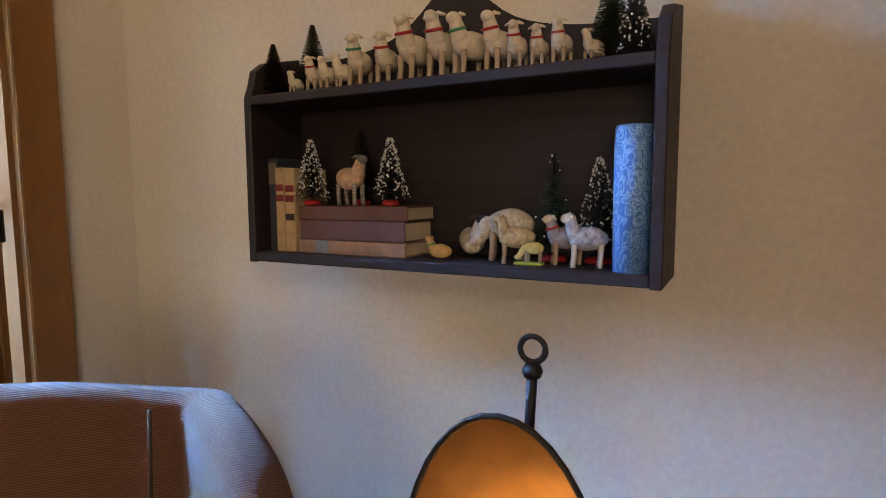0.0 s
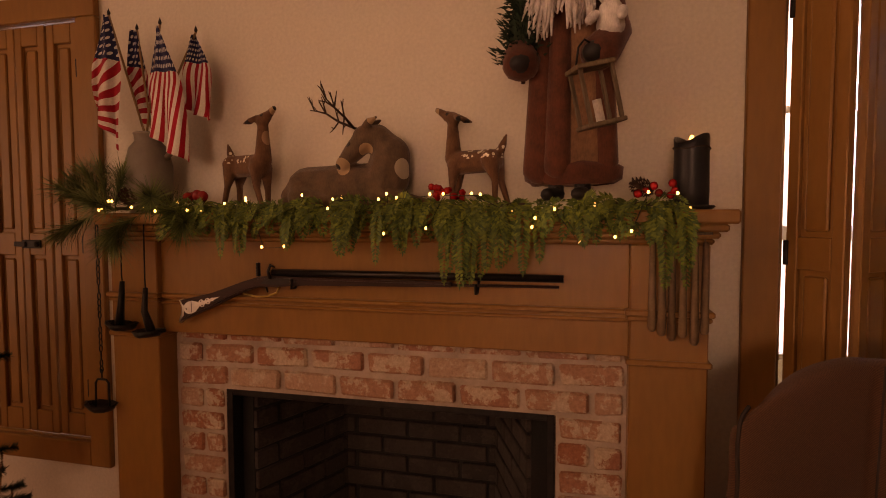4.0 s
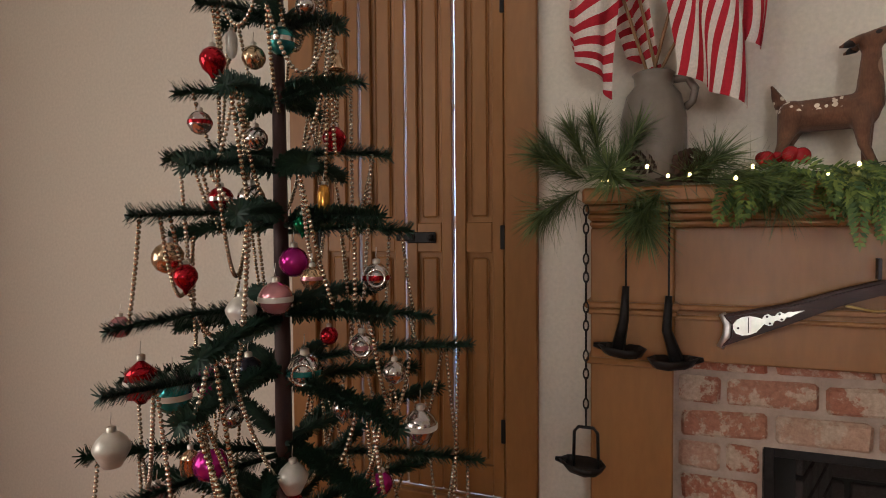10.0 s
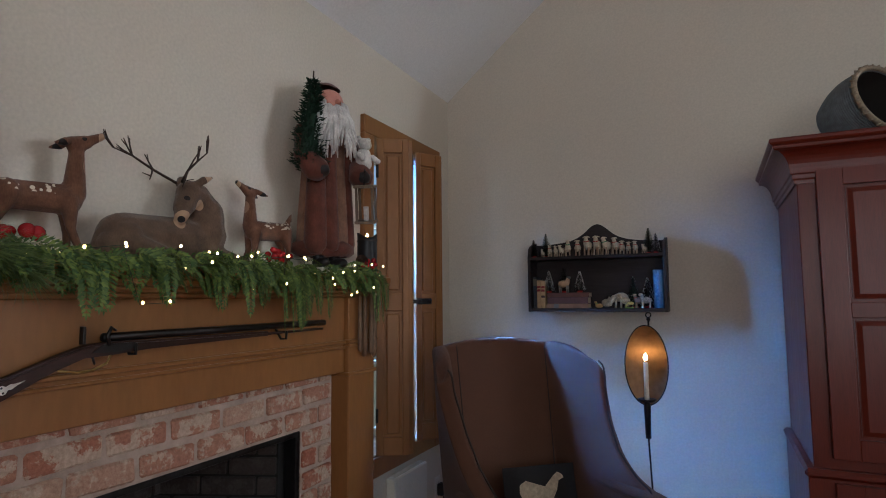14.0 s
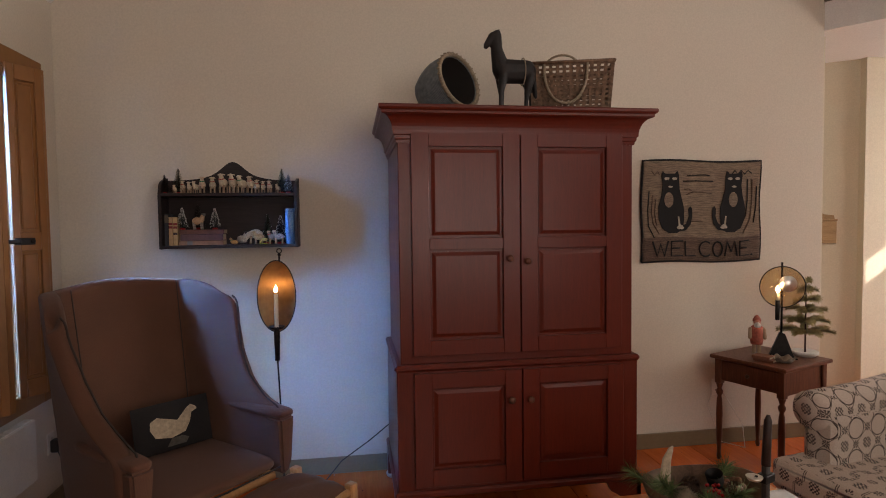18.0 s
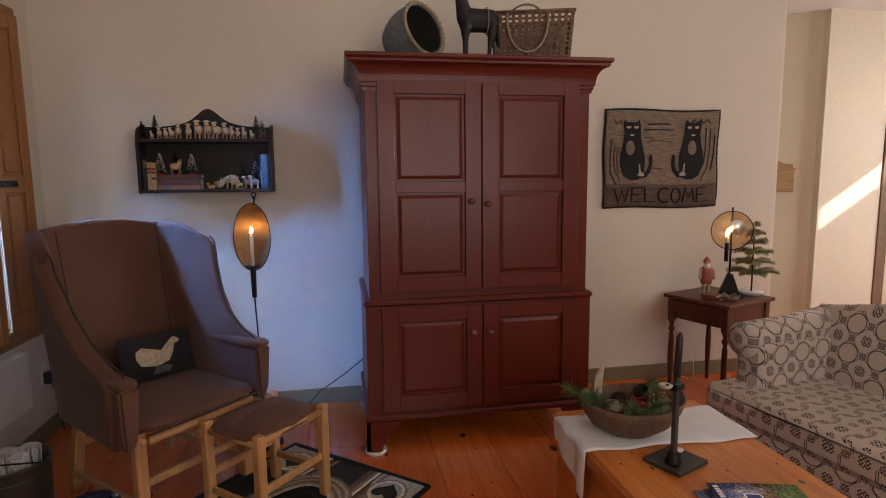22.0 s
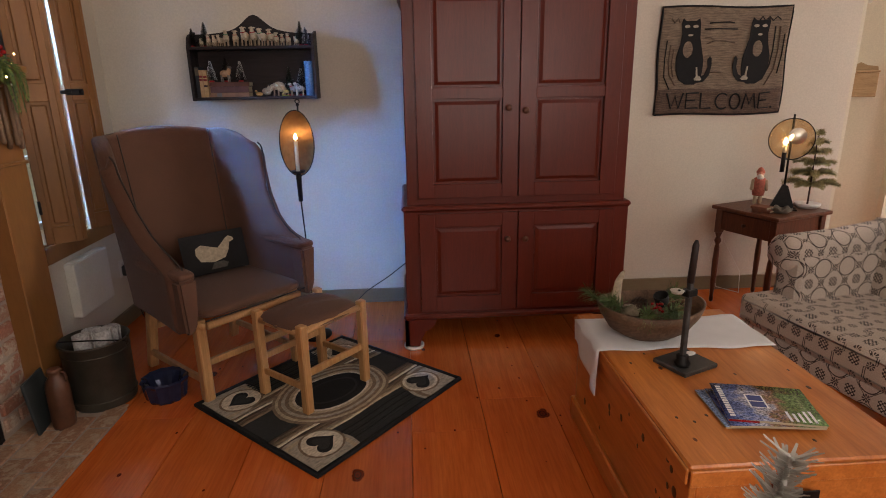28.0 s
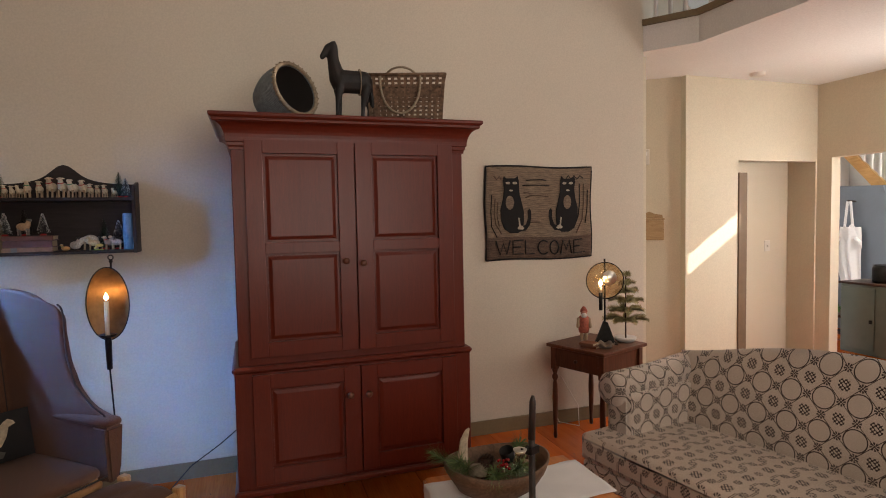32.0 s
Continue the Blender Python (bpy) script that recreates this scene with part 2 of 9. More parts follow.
def weave(name, c1, c2, count=260.0, rough=0.9, stretch=(1, 1, 1)):
    """Woven cloth with fine ribs along x."""
    m, nt, b = material(name)
    co = nt.nodes.new("ShaderNodeTexCoord")
    mp = nt.nodes.new("ShaderNodeMapping")
    mp.inputs["Scale"].default_value = stretch
    nt.links.new(co.outputs["Object"], mp.inputs[0])
    mp.inputs["Rotation"].default_value = (radians(38), 0, 0)
    wv = nt.nodes.new("ShaderNodeTexWave")
    wv.bands_direction = "Z"
    wv.inputs["Scale"].default_value, wv.inputs["Distortion"].default_value = count / 6.28, 0.3
    wv.inputs["Detail Scale"].default_value = 8
    nt.links.new(mp.outputs[0], wv.inputs["Vector"])
    n, _ = noise_tex(nt, 320, 2)
    w, _ = noise_tex(nt, 5, 3)
    base = mix_rgb(nt, c1, c2, wv.outputs["Fac"])
    base = mix_rgb(nt, base, ramp(nt, n, [(0.3, (0.7, 0.7, 0.7)), (0.7, (1, 1, 1))]), 0.8, "MULTIPLY")
    base = mix_rgb(nt, base, ramp(nt, w, [(0.3, (0.85, 0.85, 0.85)), (0.7, (1, 1, 1))]), 0.8, "MULTIPLY")
    nt.links.new(base, b.inputs["Base Color"])
    b.inputs["Roughness"].default_value = rough
    b.inputs["Sheen Weight"].default_value = 0.06
    bump(nt, b, wv.outputs["Fac"], 0.35, 0.002)
    return m


def glow(name, c, strength):
    m, nt, b = material(name)
    b.inputs["Base Color"].default_value = (*c, 1)
    b.inputs["Emission Color"].default_value = (*c, 1)
    b.inputs["Emission Strength"].default_value = strength
    return m


def glossy(name, c, rough=0.12, metal=0.85):
    m, nt, b = material(name)
    n, _ = noise_tex(nt, 30, 4)
    nt.links.new(ramp(nt, n, [(0.3, scaled(c, 0.8)), (0.7, scaled(c, 1.1))]), b.inputs["Base Color"])
    b.inputs["Roughness"].default_value, b.inputs["Metallic"].default_value = rough, metal
    return m


PLASTER = plain("cream_plaster", (0.62, 0.555, 0.455), 0.85, vary=0.03, scale=1.2, relief=0.06, fine=90, world_space=True)
CEILING = plain("white_ceiling_paint", (0.76, 0.75, 0.72), 0.9, vary=0.03, scale=1.5, relief=0.05, fine=90, world_space=True)
HALL = plain("tan_plaster", (0.64, 0.575, 0.44), 0.85, vary=0.03, scale=1.2, relief=0.05, fine=90, world_space=True)
TRIM = plain("ochre_brown_paint", (0.250, 0.110, 0.032), 0.42, vary=0.10, scale=5, relief=0.12, stretch=(1, 1, 0.25), fine=60)
BASEBOARD = plain("olive_brown_paint", (0.20, 0.15, 0.085), 0.5, vary=0.08, scale=5, fine=60)
MORTAR = plain("pinkish_mortar", (0.40, 0.31, 0.25), 0.95, vary=0.20, scale=14, relief=0.6, fine=160)
SOOT = plain("sooty_mortar", (0.014, 0.013, 0.012), 0.9, vary=0.2, scale=9, relief=0.5, fine=120)
BLACK_IRON = plain("black_wrought_iron", (0.022, 0.020, 0.019), 0.5, metal=0.7, vary=0.3, scale=40, relief=0.35, fine=150)
RED_PAINT = wood("barn_red_paint", (0.104, 0.0140, 0.0062), (0.128, 0.0180, 0.0076), 0.34, (9, 9, 0.6), 5, relief=0.06)
RED_PAINT.node_tree.nodes["Principled BSDF"].inputs["Specular IOR Level"].default_value = 0.30
PINE_FLOOR = wood("varnished_pine_boards", (0.66, 0.125, 0.020), (0.80, 0.190, 0.034), 0.24, (5.0, 0.30, 5.0), 2.4, by_object=0.28, relief=0.03, coat=0.25)
PINE_FLOOR.node_tree.nodes["Principled BSDF"].inputs["Specular IOR Level"].default_value = 0.45


def add_knots(m, scale, stretch, size, bare=0.45):
    """Dark knots in a wood, elongated along its grain, ringed, of many sizes; some cells stay bare."""
    nt = m.node_tree
    b = nt.nodes["Principled BSDF"]
    old = b.inputs["Base Color"].links[0].from_socket
    geo = nt.nodes.new("ShaderNodeNewGeometry")
    mp = nt.nodes.new("ShaderNodeMapping")
    mp.inputs["Scale"].default_value = stretch
    nt.links.new(geo.outputs["Position"], mp.inputs[0])
    wob = nt.nodes.new("ShaderNodeTexNoise")
    wob.inputs["Scale"].default_value = 26
    nt.links.new(geo.outputs["Position"], wob.inputs["Vector"])
    vo = nt.nodes.new("ShaderNodeTexVoronoi")
    vo.voronoi_dimensions = "2D"
    vo.inputs["Scale"].default_value = scale
    nt.links.new(mp.outputs[0], vo.inputs["Vector"])

    def mt(op, p, q):
        n = nt.nodes.new("ShaderNodeMath")
        n.operation = op
        for k, v in enumerate((p, q)):
            if isinstance(v, (int, float)):
                n.inputs[k].default_value = v
            else:
                nt.links.new(v, n.inputs[k])
        return n.outputs[0]

    sep = nt.nodes.new("ShaderNodeSeparateColor")
    nt.links.new(vo.outputs["Color"], sep.inputs[0])
    grow = mt("MAXIMUM", mt("MULTIPLY", mt("SUBTRACT", sep.outputs[0], bare), size / (1 - bare)), 0.0005)
    r = mt("DIVIDE", vo.outputs["Distance"], mt("MULTIPLY", grow, mt("ADD", wob.outputs[0], 0.5)))
    k = ramp(nt, r, [(0.0, (0.10, 0.05, 0.035)), (0.25, (0.30, 0.17, 0.12)), (0.42, (0.11, 0.055, 0.04)), (0.6, (0.34, 0.20, 0.14)), (0.75, (0.16, 0.08, 0.055)), (0.95, (1, 1, 1))])
    nt.links.new(mix_rgb(nt, old, k, 1.0, "MULTIPLY"), b.inputs["Base Color"])


add_knots(PINE_FLOOR, 1.9, (1.25, 0.85, 1.0), 0.085)
add_knots(PINE_FLOOR, 6.5, (1.2, 0.8, 1.0), 0.055, 0.6)
PINE_TRUNK = wood("old_pine", (0.47, 0.135, 0.022), (0.68, 0.235, 0.050), 0.34, (5, 0.4, 5), 2.6, relief=0.10, coat=0.25)
add_knots(PINE_TRUNK, 5.0, (1.2, 0.7, 1.0), 0.075, 0.55)
OAK = wood("pale_birch", (0.40, 0.20, 0.075), (0.56, 0.31, 0.13), 0.42, (9, 9, 0.6), 5)
DARK_WOOD = wood("dark_walnut", (0.035, 0.016, 0.009), (0.075, 0.032, 0.016), 0.4, (9, 9, 0.7), 6)
CHERRY = wood("cherry_stain", (0.085, 0.030, 0.016), (0.15, 0.055, 0.028), 0.4, (9, 9, 0.7), 6)
SHELF_PAINT = wood("dark_plum_paint", (0.014, 0.009, 0.009), (0.026, 0.017, 0.017), 0.55, (0.7, 9, 9), 6)


def brick_material(name, stops, dirt):
    m, nt, b = material(name)
    info = nt.nodes.new("ShaderNodeObjectInfo")
    isl = nt.nodes.new("ShaderNodeNewGeometry")
    add = nt.nodes.new("ShaderNodeMath")
    add.operation = "FRACT"
    plus = nt.nodes.new("ShaderNodeMath")
    nt.links.new(info.outputs["Random"], plus.inputs[0])
    nt.links.new(isl.outputs["Random Per Island"], plus.inputs[1])
    nt.links.new(plus.outputs[0], add.inputs[0])
    base = ramp(nt, add.outputs[0], stops)
    n, _ = noise_tex(nt, 11, 8, rough=0.72, world_space=True)
    f, _ = noise_tex(nt, 90, 5, rough=0.7, world_space=True)
    edge, _ = noise_tex(nt, 34, 6, rough=0.75, world_space=True)
    patch = mix_rgb(nt, ramp(nt, n, [(0.50, (0, 0, 0)), (0.54, (1, 1, 1))]), ramp(nt, edge, [(0.55, (0, 0, 0)), (0.62, (1, 1, 1))]), 0.45, "SCREEN")
    base = mix_rgb(nt, base, dirt, patch)
    base = mix_rgb(nt, base, ramp(nt, f, [(0.3, (0.55, 0.5, 0.48)), (0.65, (1, 1, 1))]), 0.8, "MULTIPLY")
    nt.links.new(base, b.inputs["Base Color"])
    b.inputs["Roughness"].default_value = 0.9
    bump(nt, b, f, 0.7, 0.004)
    return m


BRICK = brick_material("worn_red_brick", [(0.0, (0.30, 0.115, 0.070)), (0.25, (0.42, 0.22, 0.145)), (0.5, (0.34, 0.125, 0.072)), (0.75, (0.47, 0.31, 0.22)), (1.0, (0.38, 0.17, 0.11))], (0.52, 0.40, 0.30))
FIREBRICK = brick_material("sooty_firebrick", [(0.0, (0.032, 0.025, 0.022)), (0.5, (0.050, 0.039, 0.033)), (1.0, (0.025, 0.021, 0.018))], (0.054, 0.045, 0.039))
HEARTH_BRICK = brick_material("hearth_brick", [(0.0, (0.36, 0.19, 0.11)), (0.5, (0.46, 0.27, 0.16)), (1.0, (0.30, 0.155, 0.09))], (0.48, 0.34, 0.23))

# ---- more helpers: several materials in one mesh, cloth coordinates, creatures ----
def joined(name, pieces, label="", category="", group="", parent=None):
    """One mesh out of (bmesh, material) pieces."""
    data = bpy.data.meshes.new(name)
    out = bmesh.new()
    for bm, mt in pieces:
        if mt.name not in [m.name for m in data.materials]:
            data.materials.append(mt)
        k = [m.name for m in data.materials].index(mt.name)
        tmp = bpy.data.meshes.new("tmp")
        for f in bm.faces:
            f.material_index = k
        bm.to_mesh(tmp)
        bm.free()
        out.from_mesh(tmp)
        bpy.data.meshes.remove(tmp)
    out.to_mesh(data)
    out.free()
    ob = new(name, data)
    if parent is not None:
        ob.parent = parent
    return tagged(ob, label, category, group)


def cloth_uv(bm, turn=0.0):
    """Flat coordinates in metres on every face, by the way it looks."""
    uv = bm.loops.layers.uv.verify()
    bm.normal_update()
    for f in bm.faces:
        n = f.normal
        ax, ay, az = abs(n.x), abs(n.y), abs(n.z)
        for lp in f.loops:
            c = lp.vert.co
            lp[uv].uv = (c.x, c.y) if az >= max(ax, ay) else ((c.y, c.z) if ax > ay else (c.x, c.z))
    return bm


def capsule(p, q, r0, r1, bm, seg=10):
    """A tapered limb with round ends."""
    p, q = Vector(p), Vector(q)
    d = q - p
    pts, rad = [], []
    n = d.normalized() if d.length > 1e-6 else Vector((0, 0, 1))
    for k in range(4):
        a = math.pi / 2 * (1 - k / 4)
        pts.append(p - n * r0 * math.sin(a)), rad.append(max(0.0006, r0 * math.cos(a)))
    pts.append(p), rad.append(r0)
    pts.append(q), rad.append(r1)
    for k in range(1, 5):
        a = math.pi / 2 * k / 4
        pts.append(q + n * r1 * math.sin(a)), rad.append(max(0.0006, r1 * math.cos(a)))
    return tube(pts, rad, seg, bm)


def creature(name, limbs, mat, m, label, category, voxel=0.006, rounds=6, group=""):
    """A carved figure: limbs (p, q, r0, r1) grown together into one skin."""
    bm = bmesh.new()
    for p, q, r0, r1 in limbs:
        capsule(p, q, r0, r1, bm)
    ob = solid(name, bm, mat, label, category, group)
    ob.matrix_world = m
    rm = ob.modifiers.new("skin", "REMESH")
    rm.mode, rm.voxel_size, rm.use_smooth_shade = "VOXEL", voxel, True
    sm = ob.modifiers.new("soft", "SMOOTH")
    sm.factor, sm.iterations = 0.5, rounds
    return ob


# ---- the room ----
XW, YN = -0.445, 1.42          # faces of the west wall and the north wall
EAVE, SLOPE = 2.87, 0.823     # the sloped ceiling starts here and rises eastwards
RIDGE_X = 3.9
RIDGE_Z = EAVE + SLOPE * (RIDGE_X - XW)
EAST, SOUTH = 7.16, -4.7
HALL_Z = 2.915


def wall_with_holes(plane, a0, a1, z0, z1, t0, t1, holes):
    """Boxes of a wall along an axis, round rectangular holes (a0, a1, z0, z1) sorted along the wall."""
    bm = bmesh.new()

    def put(p, q, r, s):
        if q - p > 1e-4 and s - r > 1e-4:
            if plane == "x":
                box(bm, t0, t1, p, q, r, s)
            else:
                box(bm, p, q, t0, t1, r, s)

    at = a0
    for h0, h1, hz0, hz1 in holes:
        put(at, h0, z0, z1)
        put(h0, h1, z0, hz0)
        put(h0, h1, hz1, z1)
        at = h1
    put(at, a1, z0, z1)
    return bm


setting("wall_west", wall_with_holes("x", SOUTH, YN + 0.3, 0, EAVE + 0.02, XW - 0.30, XW,
        [(-2.62, -1.985, 0.74, 2.40), (-1.328, -0.176, 0.0, 1.01), (0.446, 1.138, 0.74, 2.40)]), PLASTER)
north = prism([(XW - 0.3, -0.1), (4.58, -0.1), (4.58, EAVE + SLOPE * (4.58 - XW) + 0.3), (XW - 0.3, EAVE + 0.1)], YN, YN + 0.12)
setting("wall_north", north, PLASTER)
# Both south openings are unseen, added to go with the fill lamps.
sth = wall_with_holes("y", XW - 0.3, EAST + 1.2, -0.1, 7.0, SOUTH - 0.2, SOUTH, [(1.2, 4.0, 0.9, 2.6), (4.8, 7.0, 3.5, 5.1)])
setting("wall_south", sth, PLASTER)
roof = bmesh.new()
prism([(XW - 0.35, EAVE - 0.35 * SLOPE), (RIDGE_X, RIDGE_Z), (RIDGE_X, RIDGE_Z + 0.15), (XW - 0.35, EAVE + 0.15)], SOUTH - 0.2, YN + 0.2, roof)
prism([(RIDGE_X, RIDGE_Z), (EAST + 0.14, RIDGE_Z - SLOPE * (EAST + 0.14 - RIDGE_X)), (EAST + 0.14, RIDGE_Z - SLOPE * (EAST + 0.14 - RIDGE_X) + 0.15), (RIDGE_X, RIDGE_Z + 0.15)], SOUTH - 0.2, 3.4, roof)
setting("ceiling", roof, CEILING)

# the loft over the hall, with its pale fascia, brown cap and white balusters
loft_edge = [(4.58, 1.42), (4.83, 1.09), (4.87, 0.34), (4.87, SOUTH)]
slab = loft_edge + [(EAST + 0.12, SOUTH), (EAST + 0.12, 3.4), (4.58, 3.4)]
setting("ceiling_hall", prism(slab, HALL_Z, HALL_Z + 0.20, axis="z"), CEILING)
cap = bmesh.new()
for (xa, ya), (xb, yb) in zip(loft_edge, loft_edge[1:]):
    d = Vector((xb - xa, yb - ya, 0))
    n = Vector((d.y, -d.x, 0)).normalized()
    q = [(xa + n.x * 0.03, ya + n.y * 0.03), (xb + n.x * 0.03, yb + n.y * 0.03), (xb - n.x * 0.10, yb - n.y * 0.10), (xa - n.x * 0.10, ya - n.y * 0.10)]
    prism(q, HALL_Z + 0.20, HALL_Z + 0.245, cap, axis="z")
setting("trim_loft", cap, BASEBOARD)
railing = thing("loft_railing", pose(0, 0, 0), "white wooden balusters along the edge of the loft", "railing")
WHITE_PAINT = plain("white_trim_paint", (0.78, 0.76, 0.72), 0.45, vary=0.05, scale=9)
k = 0
for (xa, ya), (xb, yb) in zip(loft_edge[:3], loft_edge[1:]):
    d = Vector((xb - xa, yb - ya, 0))
    steps = max(1, int(min(d.length, 1.6) / 0.11))
    for j in range(steps):
        p = Vector((xa, ya, 0)) + d.normalized() * (j + 0.5) * 0.11
        part("baluster", bx(p.x + 0.04, p.x + 0.068, p.y - 0.014, p.y + 0.014, HALL_Z + 0.245, HALL_Z + 1.12, 0.004), WHITE_PAINT, railing)
tops = bmesh.new()
for (xa, ya), (xb, yb) in zip(loft_edge, loft_edge[1:]):
    tube([(xa + 0.054, ya, HALL_Z + 1.14), (xb + 0.054, yb, HALL_Z + 1.14)], 0.03, 8, tops)
part("handrail", tops, BASEBOARD, railing)

# hall walls beyond the end of the north wall
diag = [(5.481, 2.022), (4.70, 2.58), (4.70, 2.70), (5.56, 2.10)]
setting("wall_hall_diagonal", prism(diag, 0, HALL_Z, axis="z"), HALL)
NX0, NX1, NTOP = 6.12, 7.14, 2.13
hall = wall_with_holes("y", 5.48, EAST + 0.1, 0, HALL_Z, 1.96, 2.08, [(NX0, NX1, 0.0, NTOP)])
setting("wall_hall_north", hall, HALL)
setting("wall_niche", bx(NX0 - 0.3, EAST + 0.2, 2.30, 2.40, 0, HALL_Z), HALL)
setting("trim_niche", bx(NX0 - 0.005, NX0 + 0.10, 1.945, 2.30, 0, NTOP - 0.12, 0.004), plain("dark_olive_paint", (0.16, 0.105, 0.06), 0.6, vary=0.1))
setting("wall_hall_back", bx(4.4, 4.70, 1.54, 2.75, 0, HALL_Z), HALL)
# the wall on the far side of the hall, with the doorway to the stair room
east = wall_with_holes("x", SOUTH, 2.30, 0, HALL_Z, EAST, EAST + 0.12, [(-0.48, 0.55, 1.05, 2.37), (0.95, 1.80, 0.0, 2.16)])
setting("wall_east", east, HALL)
# The opening in the loft's east wall is unseen, added for its fill lamp.
setting("wall_loft_east", wall_with_holes("x", SOUTH, 3.4, HALL_Z + 0.2, 7.0, EAST, EAST + 0.12, [(-1.62, 0.62, 3.52, 5.08)]), PLASTER)
setting("wall_loft_north", bx(4.58, EAST + 0.12, 3.3, 3.4, HALL_Z + 0.2, 7.0), PLASTER)
setting("wall_stair_back", bx(9.6, 9.7, 0.7, 4.2, -0.1, HALL_Z), WHITE_PAINT)
setting("wall_stair_north", bx(EAST, 9.7, 3.4, 3.5, -0.1, HALL_Z), CEILING)
setting("wall_stair_south", bx(EAST + 0.12, 9.7, 0.70, 0.80, -0.1, HALL_Z), CEILING)
setting("ceiling_stair", bx(EAST + 0.12, 9.7, 0.7, 4.2, HALL_Z, HALL_Z + 0.1), CEILING)
setting("floor_under", bx(XW - 1.0, 9.8, SOUTH - 0.3, 4.3, -0.12, -0.022), plain("dark_subfloor", (0.05, 0.025, 0.012), 0.9))
# Unseen outdoor wall, added to keep direct sun from the south openings.
setting("sun_block_south", bx(-4.0, 13.0, -11.3, -11.0, -0.7, 9.0), PLASTER)
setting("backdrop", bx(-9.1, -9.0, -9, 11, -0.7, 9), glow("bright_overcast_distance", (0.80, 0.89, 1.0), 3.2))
# Unseen sheet, added to stop the sun at the east loft opening.
setting("sun_block_loft", bx(EAST + 0.04, EAST + 0.046, -1.62, 0.62, 3.52, 5.08), WHITE_PAINT)
# Unseen sheet, added to trim the sun to a streak on the hall wall.
setting("sun_block_hall", bx(EAST + 0.04, EAST + 0.046, -0.48, 0.55, 1.05, 2.13), WHITE_PAINT)
setting("ground", bx(-60, 60, -60, 60, -0.75, -0.70), plain("dry_lawn", (0.20, 0.17, 0.09), 0.95, vary=0.3, scale=2))

# baseboards
bb = bmesh.new()
box(bb, XW, 4.58, YN - 0.018, YN, 0.0, 0.105, 0.004)
box(bb, XW, XW + 0.018, 0.26, YN - 0.018, 0.0, 0.105, 0.004)
box(bb, XW, XW + 0.018, SOUTH, -1.76, 0.0, 0.105, 0.004)
setting("baseboard", bb, BASEBOARD)

# ---- windows with their brown panelled shutters ----
GLASS, gt, gb = material("window_glass")
gb.inputs["Transmission Weight"].default_value, gb.inputs["Roughness"].default_value = 1.0, 0.0
gb.inputs["IOR"].default_value = 1.02


def shutter_leaf(parent, w, hand=0):
    """One tall leaf with two recessed panels, hinged along its local x = 0, its face towards local -y."""
    z0, z1, mid0, mid1 = 0.751, 2.375, 1.475, 1.565
    leaf = part("leaf", bx(0, w, 0.010, 0.016, z0, z1), TRIM, parent)
    s = 0.036
    part("stile", bx(0.001, s, -0.004, 0.022, z0, z1, 0.003), TRIM, leaf)
    part("stile", bx(w - s, w - 0.001, -0.004, 0.022, z0, z1, 0.003), TRIM, leaf)
    for a, b in ((z0, z0 + 0.09), (mid0, mid1), (z1 - 0.075, z1)):
        part("rail", bx(s, w - s, -0.0035, 0.0215, a, b, 0.003), TRIM, leaf)
    for a, b in ((z0 + 0.09, mid0), (mid1, z1 - 0.075)):
        bm = bmesh.new()
        box(bm, s + 0.014, w - s - 0.014, 0.003, 0.012, a + 0.014, b - 0.014, 0.007)
        part("panel", bm, TRIM, leaf)
    return leaf


def window(name, y0, y1, label):
    """Casing, sash and sill of a window in the west wall, between the casing's outer edges y0 and y1."""
    win = thing(name, pose(0, 0, 0), label, "window")
    win["kind"] = "structure"
    c = 0.095
    part("casing", bx(XW, XW + 0.026, y0, y0 + c, 0.64, 2.385, 0.004), TRIM, win)
    part("casing", bx(XW, XW + 0.026, y1 - c, y1, 0.64, 2.385, 0.004), TRIM, win)
    part("head_casing", bx(XW, XW + 0.028, y0, y1, 2.385, 2.48, 0.004), TRIM, win)
    part("apron", bx(XW, XW + 0.024, y0 + c, y1 - c, 0.64, 0.735, 0.004), TRIM, win)
    part("window_sill", bx(XW - 0.25, XW + 0.004, y0 + c, y1 - c, 0.720, 0.745, 0.004), TRIM, win)
    for a, b in ((y0 + c - 0.005, y0 + c + 0.012), (y1 - c - 0.012, y1 - c + 0.005)):
        part("jamb", bx(XW - 0.26, XW + 0.002, a, b, 0.746, 2.40), TRIM, win)
    part("head_jamb", bx(XW - 0.26, XW + 0.002, y0 + c + 0.012, y1 - c - 0.012, 2.383, 2.40), TRIM, win)
    sash = part("sash", bx(XW - 0.235, XW - 0.20, y0 + c + 0.012, y0 + c + 0.055, 0.75, 2.38), WHITE_PAINT, win)
    part("sash_stile", bx(XW - 0.235, XW - 0.20, y1 - c - 0.055, y1 - c - 0.012, 0.75, 2.38), WHITE_PAINT, win)
    m = (y0 + y1) / 2
    for z in (0.75, 1.16, 1.545, 1.95, 2.34):
        part("muntin", bx(XW - 0.232, XW - 0.205, y0 + c + 0.055, y1 - c - 0.055, z, z + (0.045 if z in (0.75, 1.545, 2.34) else 0.018)), WHITE_PAINT, win)
    part("muntin", bx(XW - 0.231, XW - 0.206, m - 0.009, m + 0.009, 0.75, 2.38), WHITE_PAINT, win)
    pane = part("pane", bx(XW - 0.220, XW - 0.216, y0 + c + 0.012, y1 - c - 0.012, 0.75, 2.38), GLASS, win)
    pane.visible_shadow = False
    return win


